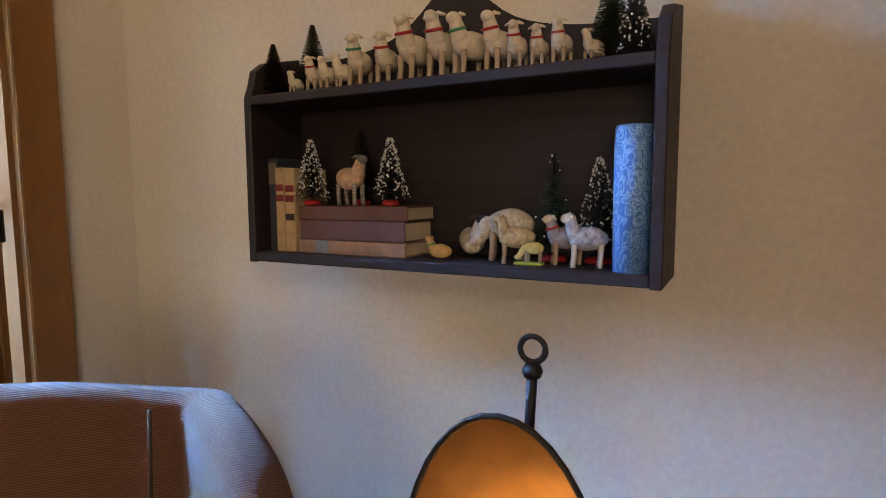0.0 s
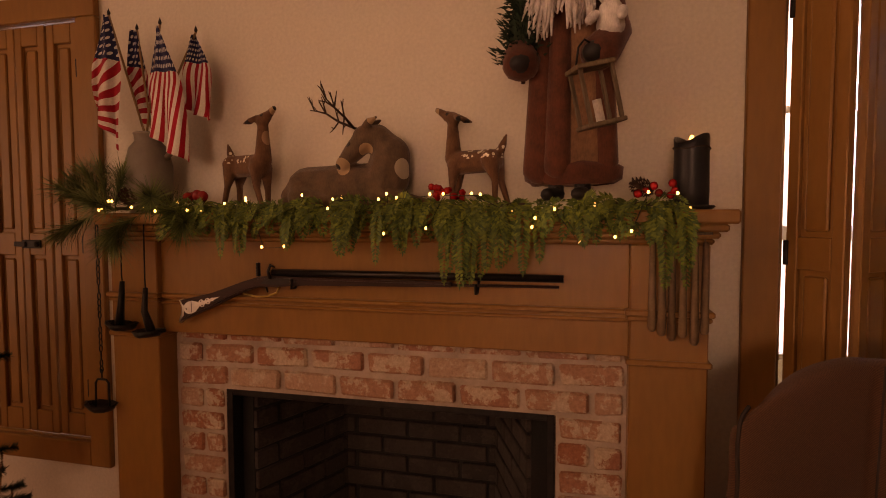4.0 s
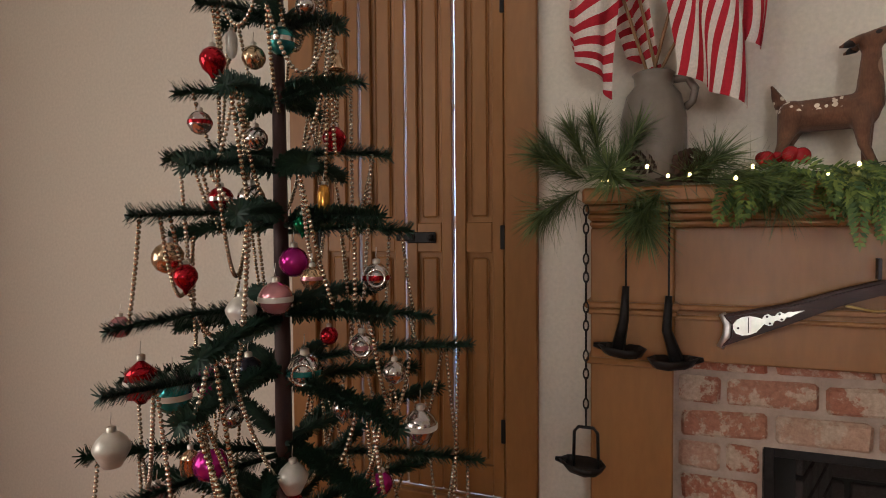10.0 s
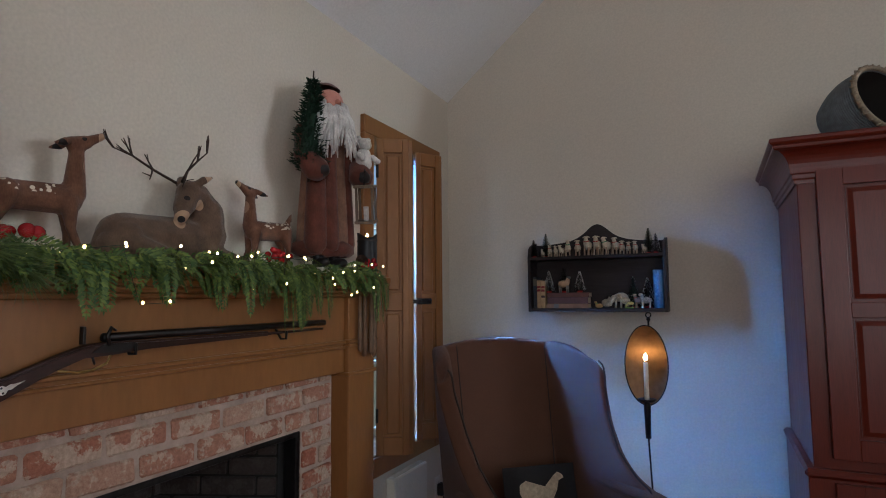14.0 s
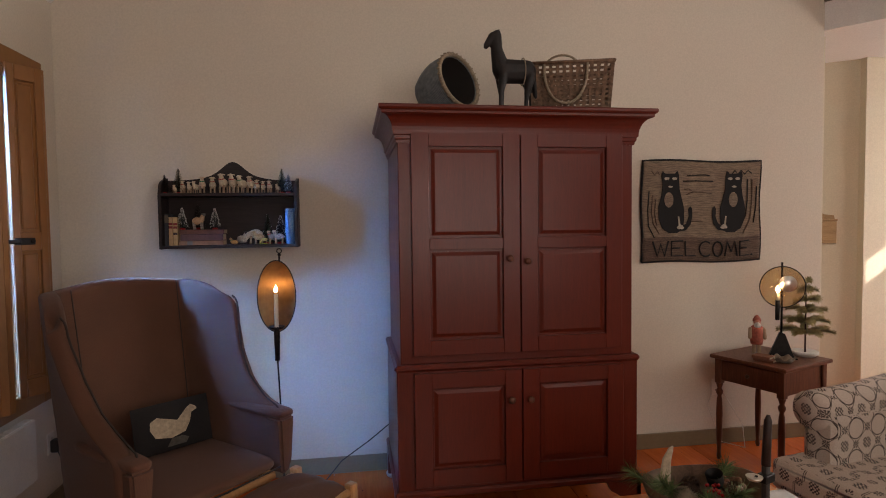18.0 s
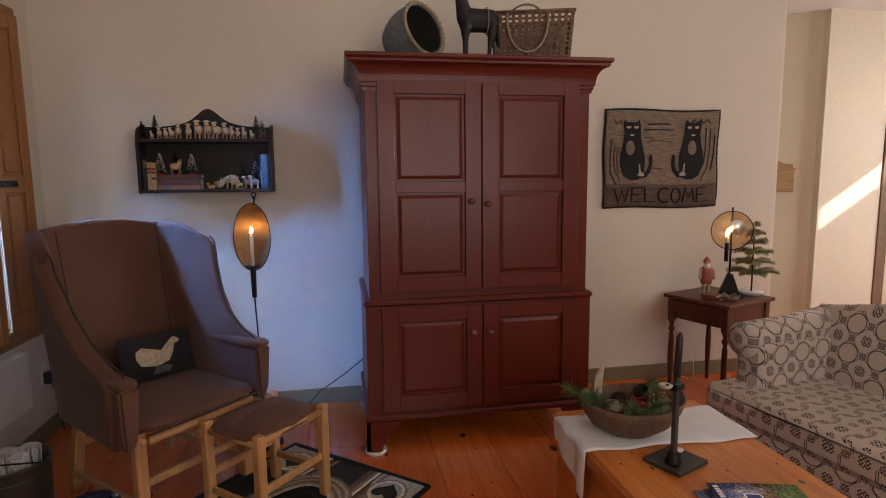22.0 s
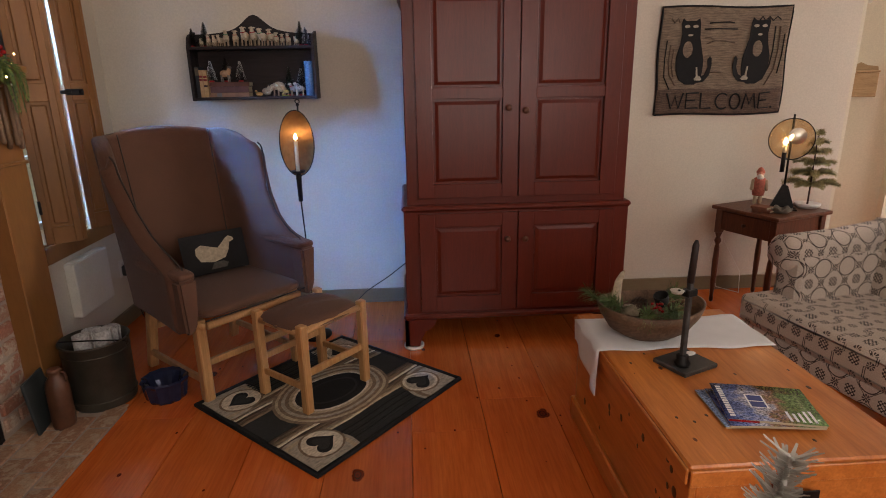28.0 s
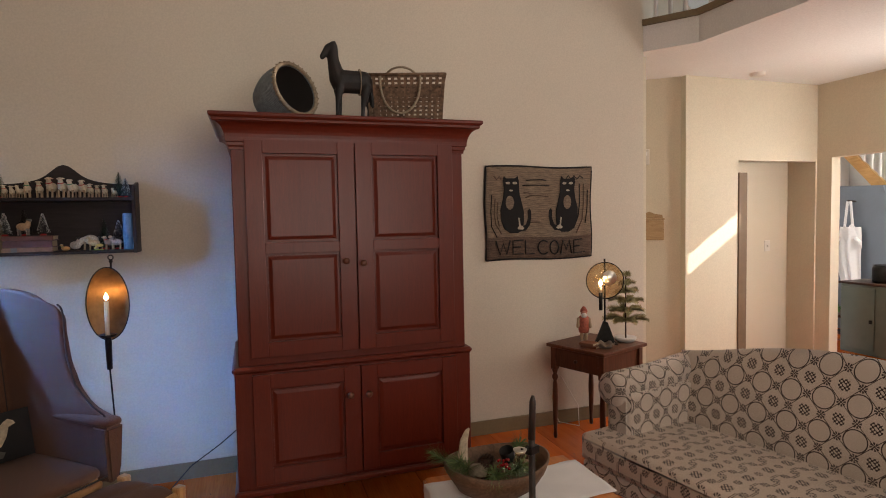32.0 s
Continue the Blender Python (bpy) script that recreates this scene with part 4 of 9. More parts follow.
for v in seat.verts:
    x, y = v.co.x / 0.215, v.co.y / 0.185
    k = 1 - 0.10 * min(1.0, (x * x * y * y))
    v.co.x *= k
    v.co.y *= k
part("cushion", seat, UPHOLSTERY, stool)

# floor rug: hooked wool, hearts in the corners
RUG = 49
rug = thing("hooked_floor_rug", pose(1.055, 0.128, 0, 0, 0, RUG), "black and grey hooked wool rug with hearts under the footstool", "rug")


def wool(name, c):
    return plain(name, c, 0.97, vary=0.35, scale=45, relief=0.9, fine=180, stretch=(1, 2.5, 1))


W_BLACK, W_CHAR, W_TAUPE, W_BEIGE, W_GREY, W_BROWNISH = wool("black_hooked_wool", (0.012, 0.011, 0.011)), wool("charcoal_hooked_wool", (0.026, 0.026, 0.024)), wool("taupe_hooked_wool", (0.20, 0.14, 0.09)), wool("beige_hooked_wool", (0.42, 0.33, 0.22)), wool("grey_hooked_wool", (0.36, 0.31, 0.24)), wool("brown_rug_wool", (0.115, 0.075, 0.050))
RX, RY = 0.50, 0.465
W_CREAM = wool("cream_hooked_wool", (0.62, 0.53, 0.40))


def wander(x, y, amount=0.012):
    """Shifts a point of the rug's drawing as hand hooking does."""
    p = Vector((x * 5.0, y * 5.0, 1.7))
    return x + amount * noise.noise(p), y + amount * noise.noise(p + Vector((9.0, 4.0, 0.0)))


part("backing", bx(-RX, RX, -RY, RY, 0, 0.009, 0.003), W_BLACK, rug)
part("bound_edge", tube([(RX - 0.008, -RY + 0.008, 0.010), (RX - 0.006, RY - 0.008, 0.010), (-RX + 0.008, RY - 0.006, 0.010), (-RX + 0.008, -RY + 0.008, 0.010), (RX - 0.008, -RY + 0.008, 0.010)], 0.0095, 8), W_BLACK, rug)
part("field", bx(-RX + 0.03, RX - 0.03, -RY + 0.03, RY - 0.03, 0.004, 0.0105, 0.001), W_CHAR, rug)
for k in range(7):
    y = -RY + 0.055 + 0.020 * k
    for s in (-1, 1):
        part("dark_band", sheet(24, 1, lambda u, v: (*wander(lerp(-0.24, 0.24, u), s * (y + 0.009 * v)), 0.0112), thick=0.003), W_BLACK if k % 2 else W_CHAR, rug)
for k, (y, mat) in enumerate(((-0.246, W_BEIGE), (-0.222, W_TAUPE), (-0.194, W_BROWNISH), (-0.168, W_CREAM), (-0.146, W_TAUPE), (-0.120, W_BROWNISH), (0.115, W_TAUPE), (0.140, W_BROWNISH), (0.165, W_CREAM), (0.190, W_TAUPE), (0.215, W_BROWNISH), (0.240, W_BEIGE))):
    part("stripe", sheet(30, 1, lambda u, v: (*wander(lerp(-RX + 0.03, RX - 0.03, u), y + 0.022 * (v - 0.5) * (0.7 if mat is W_CREAM else 1.15)), 0.0116 + 0.0004 * (k % 2)), thick=0.003), mat, rug)


def flat_shape(pts, z, name, mat):
    bm = prism([wander(x, y) for x, y in pts], 0.006, z, axis="z")
    return part(name, bm, mat, rug)


def oval(cx, cy, a, b, n=28):
    return [(cx + a * math.cos(2 * math.pi * k / n), cy + b * math.sin(2 * math.pi * k / n)) for k in range(n)]


def heart(cx, cy, s, turn, n=30):
    out = []
    for k in range(n):
        t = 2 * math.pi * k / n
        x, y = 16 * math.sin(t) ** 3 / 17, (13 * math.cos(t) - 5 * math.cos(2 * t) - 2 * math.cos(3 * t) - math.cos(4 * t)) / 17
        c, d = math.cos(turn), math.sin(turn)
        out.append((cx + s * (x * c - y * d), cy + s * (x * d + y * c)))
    return out


for k, (a, b, mat) in enumerate(((0.325, 0.250, W_TAUPE), (0.308, 0.236, W_BEIGE), (0.290, 0.221, W_TAUPE), (0.272, 0.206, W_GREY), (0.252, 0.189, W_TAUPE), (0.232, 0.172, W_BEIGE), (0.212, 0.155, W_CREAM), (0.198, 0.143, W_BLACK), (0.150, 0.100, W_CHAR), (0.135, 0.088, W_BLACK))):
    flat_shape(oval(0, 0, a, b), 0.0124 + 0.0004 * k, "medallion_ring" if k < 7 else "medallion_centre", mat)


def corner(sx, sy, r, bulge):
    """A patch that fills a corner of the rug and swells into a round lobe towards the middle."""
    ox, oy = sx * (RX - 0.028), sy * (RY - 0.028)
    out = [(ox, oy)]
    for k in range(22):
        t = lerp(-0.22, math.pi / 2 + 0.22, k / 21)
        reach = r * (1 + bulge * math.sin(2 * min(max(t, 0.0), math.pi / 2)))
        out.append((ox - sx * max(0.0, reach * math.cos(t)), oy - sy * max(0.0, reach * math.sin(t))))
    return out if sx * sy > 0 else out[::-1]


for sx in (-1, 1):
    for sy in (-1, 1):
        cx, cy = sx * 0.338, sy * 0.303
        flat_shape(corner(sx, sy, 0.245, 0.12), 0.0128, "corner_patch", W_GREY)
        flat_shape(corner(sx, sy, 0.228, 0.12), 0.0132, "corner_band", W_TAUPE if sx > 0 else W_BEIGE)
        flat_shape(corner(sx, sy, 0.205, 0.12), 0.0136, "corner_band", W_GREY)
        flat_shape(oval(cx, cy, 0.108, 0.102), 0.0140, "corner_ring", W_TAUPE)
        flat_shape(oval(cx, cy, 0.096, 0.092), 0.0144, "corner_ring", W_CREAM)
        flat_shape(oval(cx, cy, 0.080, 0.076), 0.0148, "corner_ring", W_GREY if sx > 0 else W_CREAM)
        flat_shape(heart(cx, cy, 0.074, -math.pi / 2 * sy), 0.0152, "heart", W_BLACK)
        flat_shape(heart(cx, cy, 0.050, -math.pi / 2 * sy), 0.0156, "heart_middle", W_CHAR)

# ---- sofa with a woven coverlet pattern ----
def coverlet(name, ground, ink, waves=False):
    """Overshot weaving: medallions and rosettes, with dotted rings and lozenges or with wandering lines."""
    m, nt, b = material(name)
    uvn = nt.nodes.new("ShaderNodeUVMap")
    def vm(op, a, c=None):
        n = nt.nodes.new("ShaderNodeVectorMath")
        n.operation = op
        nt.links.new(a, n.inputs[0])
        if c is not None:
            n.inputs[1].default_value = c
        return n
    def mt(op, a, c=None, d=None):
        n = nt.nodes.new("ShaderNodeMath")
        n.operation = op
        for s, v in ((n.inputs[0], a), (n.inputs[1], c), (n.inputs[2], d)):
            if v is None:
                continue
            if isinstance(v, bpy.types.NodeSocket):
                nt.links.new(v, s)
            else:
                s.default_value = v
        return n.outputs[0]
    def cell(offset, size):
        p = vm("DIVIDE", uvn.outputs[0], (size, size, 1)).outputs[0]
        p = vm("ADD", p, offset).outputs[0]
        f = vm("FRACTION", p).outputs[0]
        f = vm("SUBTRACT", f, (0.5, 0.5, 0)).outputs[0]
        sep = nt.nodes.new("ShaderNodeSeparateXYZ")
        nt.links.new(f, sep.inputs[0])
        x, y = sep.outputs[0], sep.outputs[1]
        r = mt("SQRT", mt("ADD", mt("MULTIPLY", x, x), mt("MULTIPLY", y, y)))
        return x, y, r, mt("ARCTAN2", y, x)
    def ring(r, at, half, ang=None, count=0):
        on = mt("LESS_THAN", mt("ABSOLUTE", mt("SUBTRACT", r, at)), half)
        if count:
            on = mt("MULTIPLY", on, mt("GREATER_THAN", mt("SINE", mt("MULTIPLY", ang, float(count))), -0.35))
        return on
    S = 0.150
    x, y, r, a = cell((0, 0, 0), S)
    ax, ay = mt("ABSOLUTE", x), mt("ABSOLUTE", y)
    # the woven square flower
    sq = mt("LESS_THAN", mt("MAXIMUM", ax, ay), 0.170)
    chk = mt("GREATER_THAN", mt("MULTIPLY", mt("SINE", mt("MULTIPLY", x, 52.0)), mt("SINE", mt("MULTIPLY", y, 52.0))), -0.10)
    dia = mt("LESS_THAN", mt("ADD", ax, ay), 0.272)
    eye = mt("GREATER_THAN", mt("MAXIMUM", ax, ay), 0.030)
    marks = [mt("MULTIPLY", mt("MULTIPLY", mt("MULTIPLY", sq, chk), dia), eye)]
    for off in ((0.5, 0.0, 0), (0.0, 0.5, 0)):
        x1, y1, r1, a1 = cell(off, S)
        marks += [ring(r1, 0.088, 0.040, a1, 8), mt("LESS_THAN", r1, 0.026)]
    x2, y2, r2, a2 = cell((0.5, 0.5, 0), S)
    if waves:
        marks.append(ring(r2, 0.10, 0.036, a2, 8))
        x3, y3, r3, a3 = cell((0.5, 0.0, 0), S)
        bend = mt("MULTIPLY", mt("MINIMUM", mt("MAXIMUM", mt("MULTIPLY", mt("SINE", mt("MULTIPLY", y3, 6.283)), 1.8), -1.0), 1.0), 0.16)
        for side in (-0.03, 0.03):
            line = mt("ABSOLUTE", mt("SUBTRACT", mt("SUBTRACT", x3, bend), side))
            marks.append(mt("LESS_THAN", line, 0.013))
    else:
        marks.append(ring(r2, 0.325, 0.017))
        for d in (mt("ABSOLUTE", mt("SUBTRACT", mt("ADD", ax, ay), 0.5)),):
            marks.append(mt("LESS_THAN", d, 0.015))
    total = marks[0]
    for k in marks[1:]:
        total = mt("MAXIMUM", total, k)
    n, _ = noise_tex(nt, 260, 2)
    w, _ = noise_tex(nt, 4, 3)
    ground_n = mix_rgb(nt, ground, ramp(nt, n, [(0.3, (0.72, 0.72, 0.72)), (0.7, (1, 1, 1))]), 1.0, "MULTIPLY")
    base = mix_rgb(nt, ground_n, ink, mt("MULTIPLY", total, 0.95))
    base = mix_rgb(nt, base, ramp(nt, w, [(0.3, (0.86, 0.86, 0.86)), (0.7, (1, 1, 1))]), 1.0, "MULTIPLY")
    nt.links.new(base, b.inputs["Base Color"])
    b.inputs["Roughness"].default_value = 0.92
    b.inputs["Sheen Weight"].default_value = 0.2
    bump(nt, b, n, 0.5, 0.002)
    return m


COVERLET = coverlet("coverlet_cloth", (0.64, 0.535, 0.44), (0.022, 0.009, 0.007))
SEAT_COVER = coverlet("coverlet_seat_cloth", (0.64, 0.52, 0.41), (0.024, 0.010, 0.007), True)
sofa = thing("sofa", pose(3.225, 0.215, 0, 0, 0, -79.3), "cream sofa with a brown woven coverlet pattern and rolled arms", "sofa")
LEN, DEP = 2.02, 0.80


def soft_box(x0, x1, y0, y1, z0, z1, bevel, lump=0.004, cuts=1):
    bm = bx(x0, x1, y0, y1, z0, z1)
    bmesh.ops.subdivide_edges(bm, edges=list(bm.edges), cuts=5, use_grid_fill=True)
    cx, cy, cz = (x0 + x1) / 2, (y0 + y1) / 2, (z0 + z1) / 2
    for v in bm.verts:
        dx, dy, dz = (v.co.x - cx) / ((x1 - x0) / 2), (v.co.y - cy) / ((y1 - y0) / 2), (v.co.z - cz) / ((z1 - z0) / 2)
        if abs(dz) > 0.99:
            v.co.z += math.copysign(lump * 3 * (1 - dx ** 4) * (1 - dy ** 4), dz)
    ed = [e for e in bm.edges if len(e.link_faces) == 2 and e.link_faces[0].normal.dot(e.link_faces[1].normal) < 0.5]
    bmesh.ops.bevel(bm, geom=ed, offset=bevel, segments=3, affect="EDGES", profile=0.6)
    for f in bm.faces:
        f.smooth = True
    return cloth_uv(bm)


part("seat_cushion", soft_box(0.0, LEN, 0.0, 0.66, 0.285, 0.435, 0.035), SEAT_COVER, sofa)
part("seat_rail", soft_box(0.01, LEN - 0.01, 0.012, 0.76, 0.185, 0.285, 0.015), COVERLET, sofa)


def camel(u, v):
    """The back: a camel hump over a raked cushion."""
    x = 0.05 + u * (LEN - 0.10)
    top = 0.80 + 0.155 * math.sin(math.pi * u) ** 1.3
    z = 0.40 + v * (top - 0.40)
    y = 0.60 + 0.11 * v + 0.03 * (1 - math.sin(math.pi * min(1, v * 1.1)))
    if v > 0.9:
        y += (v - 0.9) * 0.35
    return (x, y, z)


bk = sheet(30, 14, camel, thick=0.11)
bmesh.ops.recalc_face_normals(bk, faces=bk.faces)
part("back", cloth_uv(bk), COVERLET, sofa)
for k, x in enumerate((0.115, LEN - 0.115)):
    s = 1 if k == 0 else -1
    side = soft_box(x - 0.085, x + 0.085, 0.17, 0.80, 0.30, 0.66, 0.03)
    part("arm_side", side, COVERLET, sofa)
    roll = tube([(x - s * 0.035, 0.135, 0.665), (x - s * 0.035, 0.16, 0.665), (x - s * 0.035, 0.5, 0.672), (x - s * 0.035, 0.80, 0.70)], [0.075, 0.094, 0.094, 0.094], 20)
    part("arm_roll", cloth_uv(roll), COVERLET, sofa)
for x, y in ((0.06, 0.05), (LEN - 0.06, 0.05), (0.06, 0.72), (LEN - 0.06, 0.72), (LEN / 2, 0.05)):
    part("leg", bx(x - 0.024, x + 0.024, y - 0.024, y + 0.024, 0, 0.19, 0.005), CHERRY, sofa)
part("stretcher", bx(0.06, LEN - 0.06, 0.36, 0.385, 0.055, 0.085, 0.004), CHERRY, sofa)
for x in (0.06, LEN - 0.06):
    part("stretcher", bx(x - 0.012, x + 0.012, 0.07, 0.70, 0.055, 0.085, 0.004), CHERRY, sofa)

# white knitted throw over the seat
KNIT, kt, kb = material("white_waffle_knit")
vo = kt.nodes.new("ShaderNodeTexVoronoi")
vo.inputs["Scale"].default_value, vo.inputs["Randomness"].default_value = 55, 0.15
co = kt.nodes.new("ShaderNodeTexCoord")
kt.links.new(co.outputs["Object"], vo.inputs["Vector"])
# The hollows' shade is put into the colour as blue grey.
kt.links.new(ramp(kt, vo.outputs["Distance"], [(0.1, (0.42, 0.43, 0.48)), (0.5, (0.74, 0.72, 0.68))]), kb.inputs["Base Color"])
kb.inputs["Roughness"].default_value = 0.95
bump(kt, kb, vo.outputs["Distance"], 0.9, 0.006)
throw = thing("knitted_throw", pose(3.225, 0.215, 0, 0, 0, -79.3), "white waffle knit throw with fringe over the sofa seat", "blanket")


def drape(u, v):
    x = 1.36 + 0.50 * u + 0.02 * math.sin(7 * v)
    y = -0.035 + 0.62 * v
    z = 0.462 + 0.014 * math.sin(9 * u + 3 * v) + 0.02 * math.sin(5 * v + 2)
    if v < 0.18:
        z -= (0.18 - v) * 1.1
        y = -0.030 + 0.02 * math.sin(12 * u)
    return (x, y, z)


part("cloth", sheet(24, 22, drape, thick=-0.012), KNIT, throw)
YARN = plain("cream_yarn", (0.62, 0.56, 0.45), 0.95, relief=0.6)
frng = random.Random(3)
front_fringe, side_fringe = bmesh.new(), bmesh.new()
for k in range(46):
    x, y, z = drape(k / 46, 0.0)
    tube([(x, y - 0.01, z), (x + frng.uniform(-0.008, 0.008), y - 0.016, z - 0.03), (x + frng.uniform(-0.014, 0.014), y - 0.012, z - 0.065)], [0.004, 0.003, 0.002], 5, front_fringe)
    x, y, z = drape(0.0, 0.2 + 0.8 * k / 46)
    tube([(x, y, z), (x - 0.02, y + frng.uniform(-0.01, 0.01), z + 0.004), (x - 0.05, y + frng.uniform(-0.012, 0.012), z - 0.015)], [0.004, 0.003, 0.002], 5, side_fringe)
for bm in (front_fringe, side_fringe):
    tagged(part("fringe", bm, YARN, throw), kind="stuff")

# ---- pine blanket chest used as a coffee table ----
TX0, TX1, TY0, TY1, TZ = 2.235, 2.885, -1.245, -0.185, 0.512
chest = thing("blanket_chest", pose(0, 0, 0), "old knotty pine blanket chest used as a coffee table", "chest")
part("lid", bx(TX0 - 0.012, TX1 + 0.012, TY0 - 0.012, TY1 + 0.012, TZ - 0.026, TZ, 0.006), PINE_TRUNK, chest)
part("lid_rim", bx(TX0 - 0.010, TX1 + 0.010, TY0 - 0.022, TY0 - 0.013, TZ - 0.062, TZ - 0.010, 0.003), PINE_TRUNK, chest)
part("lid_rim", bx(TX0 - 0.021, TX0 - 0.0125, TY0 - 0.012, TY1 + 0.010, TZ - 0.058, TZ - 0.008, 0.003), PINE_TRUNK, chest)
part("side", bx(TX0, TX0 + 0.02, TY0, TY1, 0.03, TZ - 0.027, 0.003), PINE_TRUNK, chest)
part("side", bx(TX1 - 0.02, TX1, TY0, TY1, 0.03, TZ - 0.027, 0.003), PINE_TRUNK, chest)
part("end", bx(TX0 + 0.02, TX1 - 0.02, TY0, TY0 + 0.02, 0.03, TZ - 0.027, 0.003), PINE_TRUNK, chest)
part("end", bx(TX0 + 0.02, TX1 - 0.02, TY1 - 0.02, TY1, 0.03, TZ - 0.027, 0.003), PINE_TRUNK, chest)
for name, c in (("plinth", (TX0 - 0.018, TX1 + 0.018, TY0 - 0.018, TY0, 0.0, 0.10)), ("plinth", (TX0 - 0.018, TX1 + 0.018, TY1, TY1 + 0.018, 0.0, 0.10)),
                ("plinth", (TX0 - 0.018, TX0, TY0, TY1, 0.0, 0.10)), ("plinth", (TX1, TX1 + 0.018, TY0, TY1, 0.0, 0.10))):
    part(name, bx(*c, 0.006), PINE_TRUNK, chest)
KNOT = plain("dark_knot", (0.065, 0.022, 0.010), 0.4, vary=0.4, scale=60)
krng = random.Random(12)
for _ in range(16):
    y, z, r = krng.uniform(TY0 + 0.05, TY1 - 0.05), krng.uniform(0.14, 0.44), krng.uniform(0.006, 0.016)
    part("knot", ball((TX0 - 0.0002, y, z), r, None, 10, 6, (0.08, 1.0, 1.2)), KNOT, chest)
for _ in range(14):
    x, y, r = krng.uniform(TX0 + 0.04, TX1 - 0.04), krng.uniform(TY0 + 0.04, TY1 - 0.35), krng.uniform(0.003, 0.008)
    part("knot", ball((x, y, TZ), r, None, 8, 6, (1.0, 1.6, 0.06)), KNOT, chest)
part("lock_plate", bx(2.52, 2.60, TY0 - 0.026, TY0 - 0.021, TZ - 0.16, TZ - 0.09, 0.002), BLACK_IRON, chest, "black iron lock plate")

LINEN = plain("white_linen", (0.82, 0.80, 0.78), 0.9, vary=0.04, scale=12, relief=0.5, fine=400)


def runner(u, v):
    """A cloth laid across the far end, hanging down one side."""
    s = u * 0.84 - 0.155
    y = -0.545 + 0.31 * v - (0.03 * u) + 0.008 * math.sin(14 * u)
    if s > 0:
        return (TX0 - 0.012 + s, y, TZ + 0.004 + 0.0015 * math.sin(30 * u + 11 * v))
    hang = -s
    return (TX0 - 0.026 - 0.006 * math.sin(13 * v) - 0.004, y + 0.02 * hang / 0.15 * math.sin(9 * v + 1), TZ + 0.002 - hang * (1.35 - 0.8 * v))


cloth = thing("table_runner", pose(0, 0, 0), "white linen runner across the pine chest, one end hanging", "cloth")
part("cloth_panel", sheet(44, 18, runner, thick=-0.0025), LINEN, cloth)
for v0 in (0.0, 1.0):
    part("hem", tube([Vector(runner(k / 44, v0)) + Vector((0, 0, 0.001)) for k in range(45)], 0.0022, 5), LINEN, cloth)
part("hem", tube([Vector(runner(0.0, k / 18)) for k in range(19)], 0.0024, 5), LINEN, cloth)

# wooden dough bowl with greens, berries and dried fruit
BOWL = wood("worn_bowl_wood", (0.085, 0.045, 0.025), (0.17, 0.098, 0.055), 0.6, (5, 1, 5), 8)
bowl = thing("dough_bowl", pose(2.455, -0.415, TZ + 0.007, 0, 0, 4), "oval wooden dough bowl full of greens, cones and berries", "bowl")
bm = lathe([(0.0, 0.0), (0.11, 0.002), (0.165, 0.035), (0.205, 0.085), (0.222, 0.125), (0.212, 0.128), (0.195, 0.088), (0.155, 0.045), (0.10, 0.020), (0.0, 0.018)], 40)
for v in bm.verts:
    v.co.y *= 0.78
    v.co.z += 0.018 * (v.co.x / 0.22) ** 2 * (1 if v.co.z > 0.05 else 0.2)
part("bowl_body", rough_up(bm, 0.003, 9), BOWL, bowl)

# ---- things on and round the mantel shelf ----
MZ = 1.640
MX = -0.325
grng = random.Random(21)
PALE_GLAZE = plain("grey_salt_glaze", (0.175, 0.145, 0.115), 0.35, vary=0.12, scale=7, relief=0.1, fine=60)
jar = thing("stoneware_jug", pose(MX, -1.582, MZ), "grey salt-glazed stoneware jug holding small flags on the mantel", "jug")
part("jug_body", lathe([(0, 0), (0.062, 0.0), (0.072, 0.02), (0.078, 0.10), (0.077, 0.17), (0.064, 0.225), (0.044, 0.250), (0.046, 0.272), (0.050, 0.277), (0.046, 0.281), (0.036, 0.278), (0.034, 0.20), (0, 0.19)], 28), PALE_GLAZE, jar)
part("handle", tube([(0, 0.046, 0.262), (0, 0.078, 0.262), (0, 0.094, 0.235), (0, 0.088, 0.205), (0, 0.072, 0.192)], 0.010, 8), PALE_GLAZE, jar)

FLAG, ft, fb_ = material("flag_cotton")
uvn = ft.nodes.new("ShaderNodeUVMap")
sep = ft.nodes.new("ShaderNodeSeparateXYZ")
ft.links.new(uvn.outputs[0], sep.inputs[0])


def fmath(op, a, c=None):
    n = ft.nodes.new("ShaderNodeMath")
    n.operation = op
    for s, v in ((n.inputs[0], a), (n.inputs[1], c)):
        if isinstance(v, bpy.types.NodeSocket):
            ft.links.new(v, s)
        elif v is not None:
            s.default_value = v
    return n.outputs[0]


stripe = fmath("LESS_THAN", fmath("FRACT", sep.outputs[1]), 0.5)
field = mix_rgb(ft, (0.66, 0.60, 0.52), (0.40, 0.014, 0.026), stripe)
star = ft.nodes.new("ShaderNodeTexVoronoi")
star.inputs["Randomness"].default_value, star.inputs["Scale"].default_value = 0.0, 1.0
star_at = ft.nodes.new("ShaderNodeVectorMath")
star_at.operation = "MULTIPLY"
star_at.inputs[1].default_value = (17.0, 2.1, 1.0)
ft.links.new(uvn.outputs[0], star_at.inputs[0])
ft.links.new(star_at.outputs[0], star.inputs["Vector"])
blue = mix_rgb(ft, (0.014, 0.018, 0.060), (0.60, 0.57, 0.52), fmath("LESS_THAN", star.outputs["Distance"], 0.27))
canton = fmath("LESS_THAN", sep.outputs[0], 0.34)
wn_, _ = noise_tex(ft, 200, 2)
fc = mix_rgb(ft, field, blue, canton)
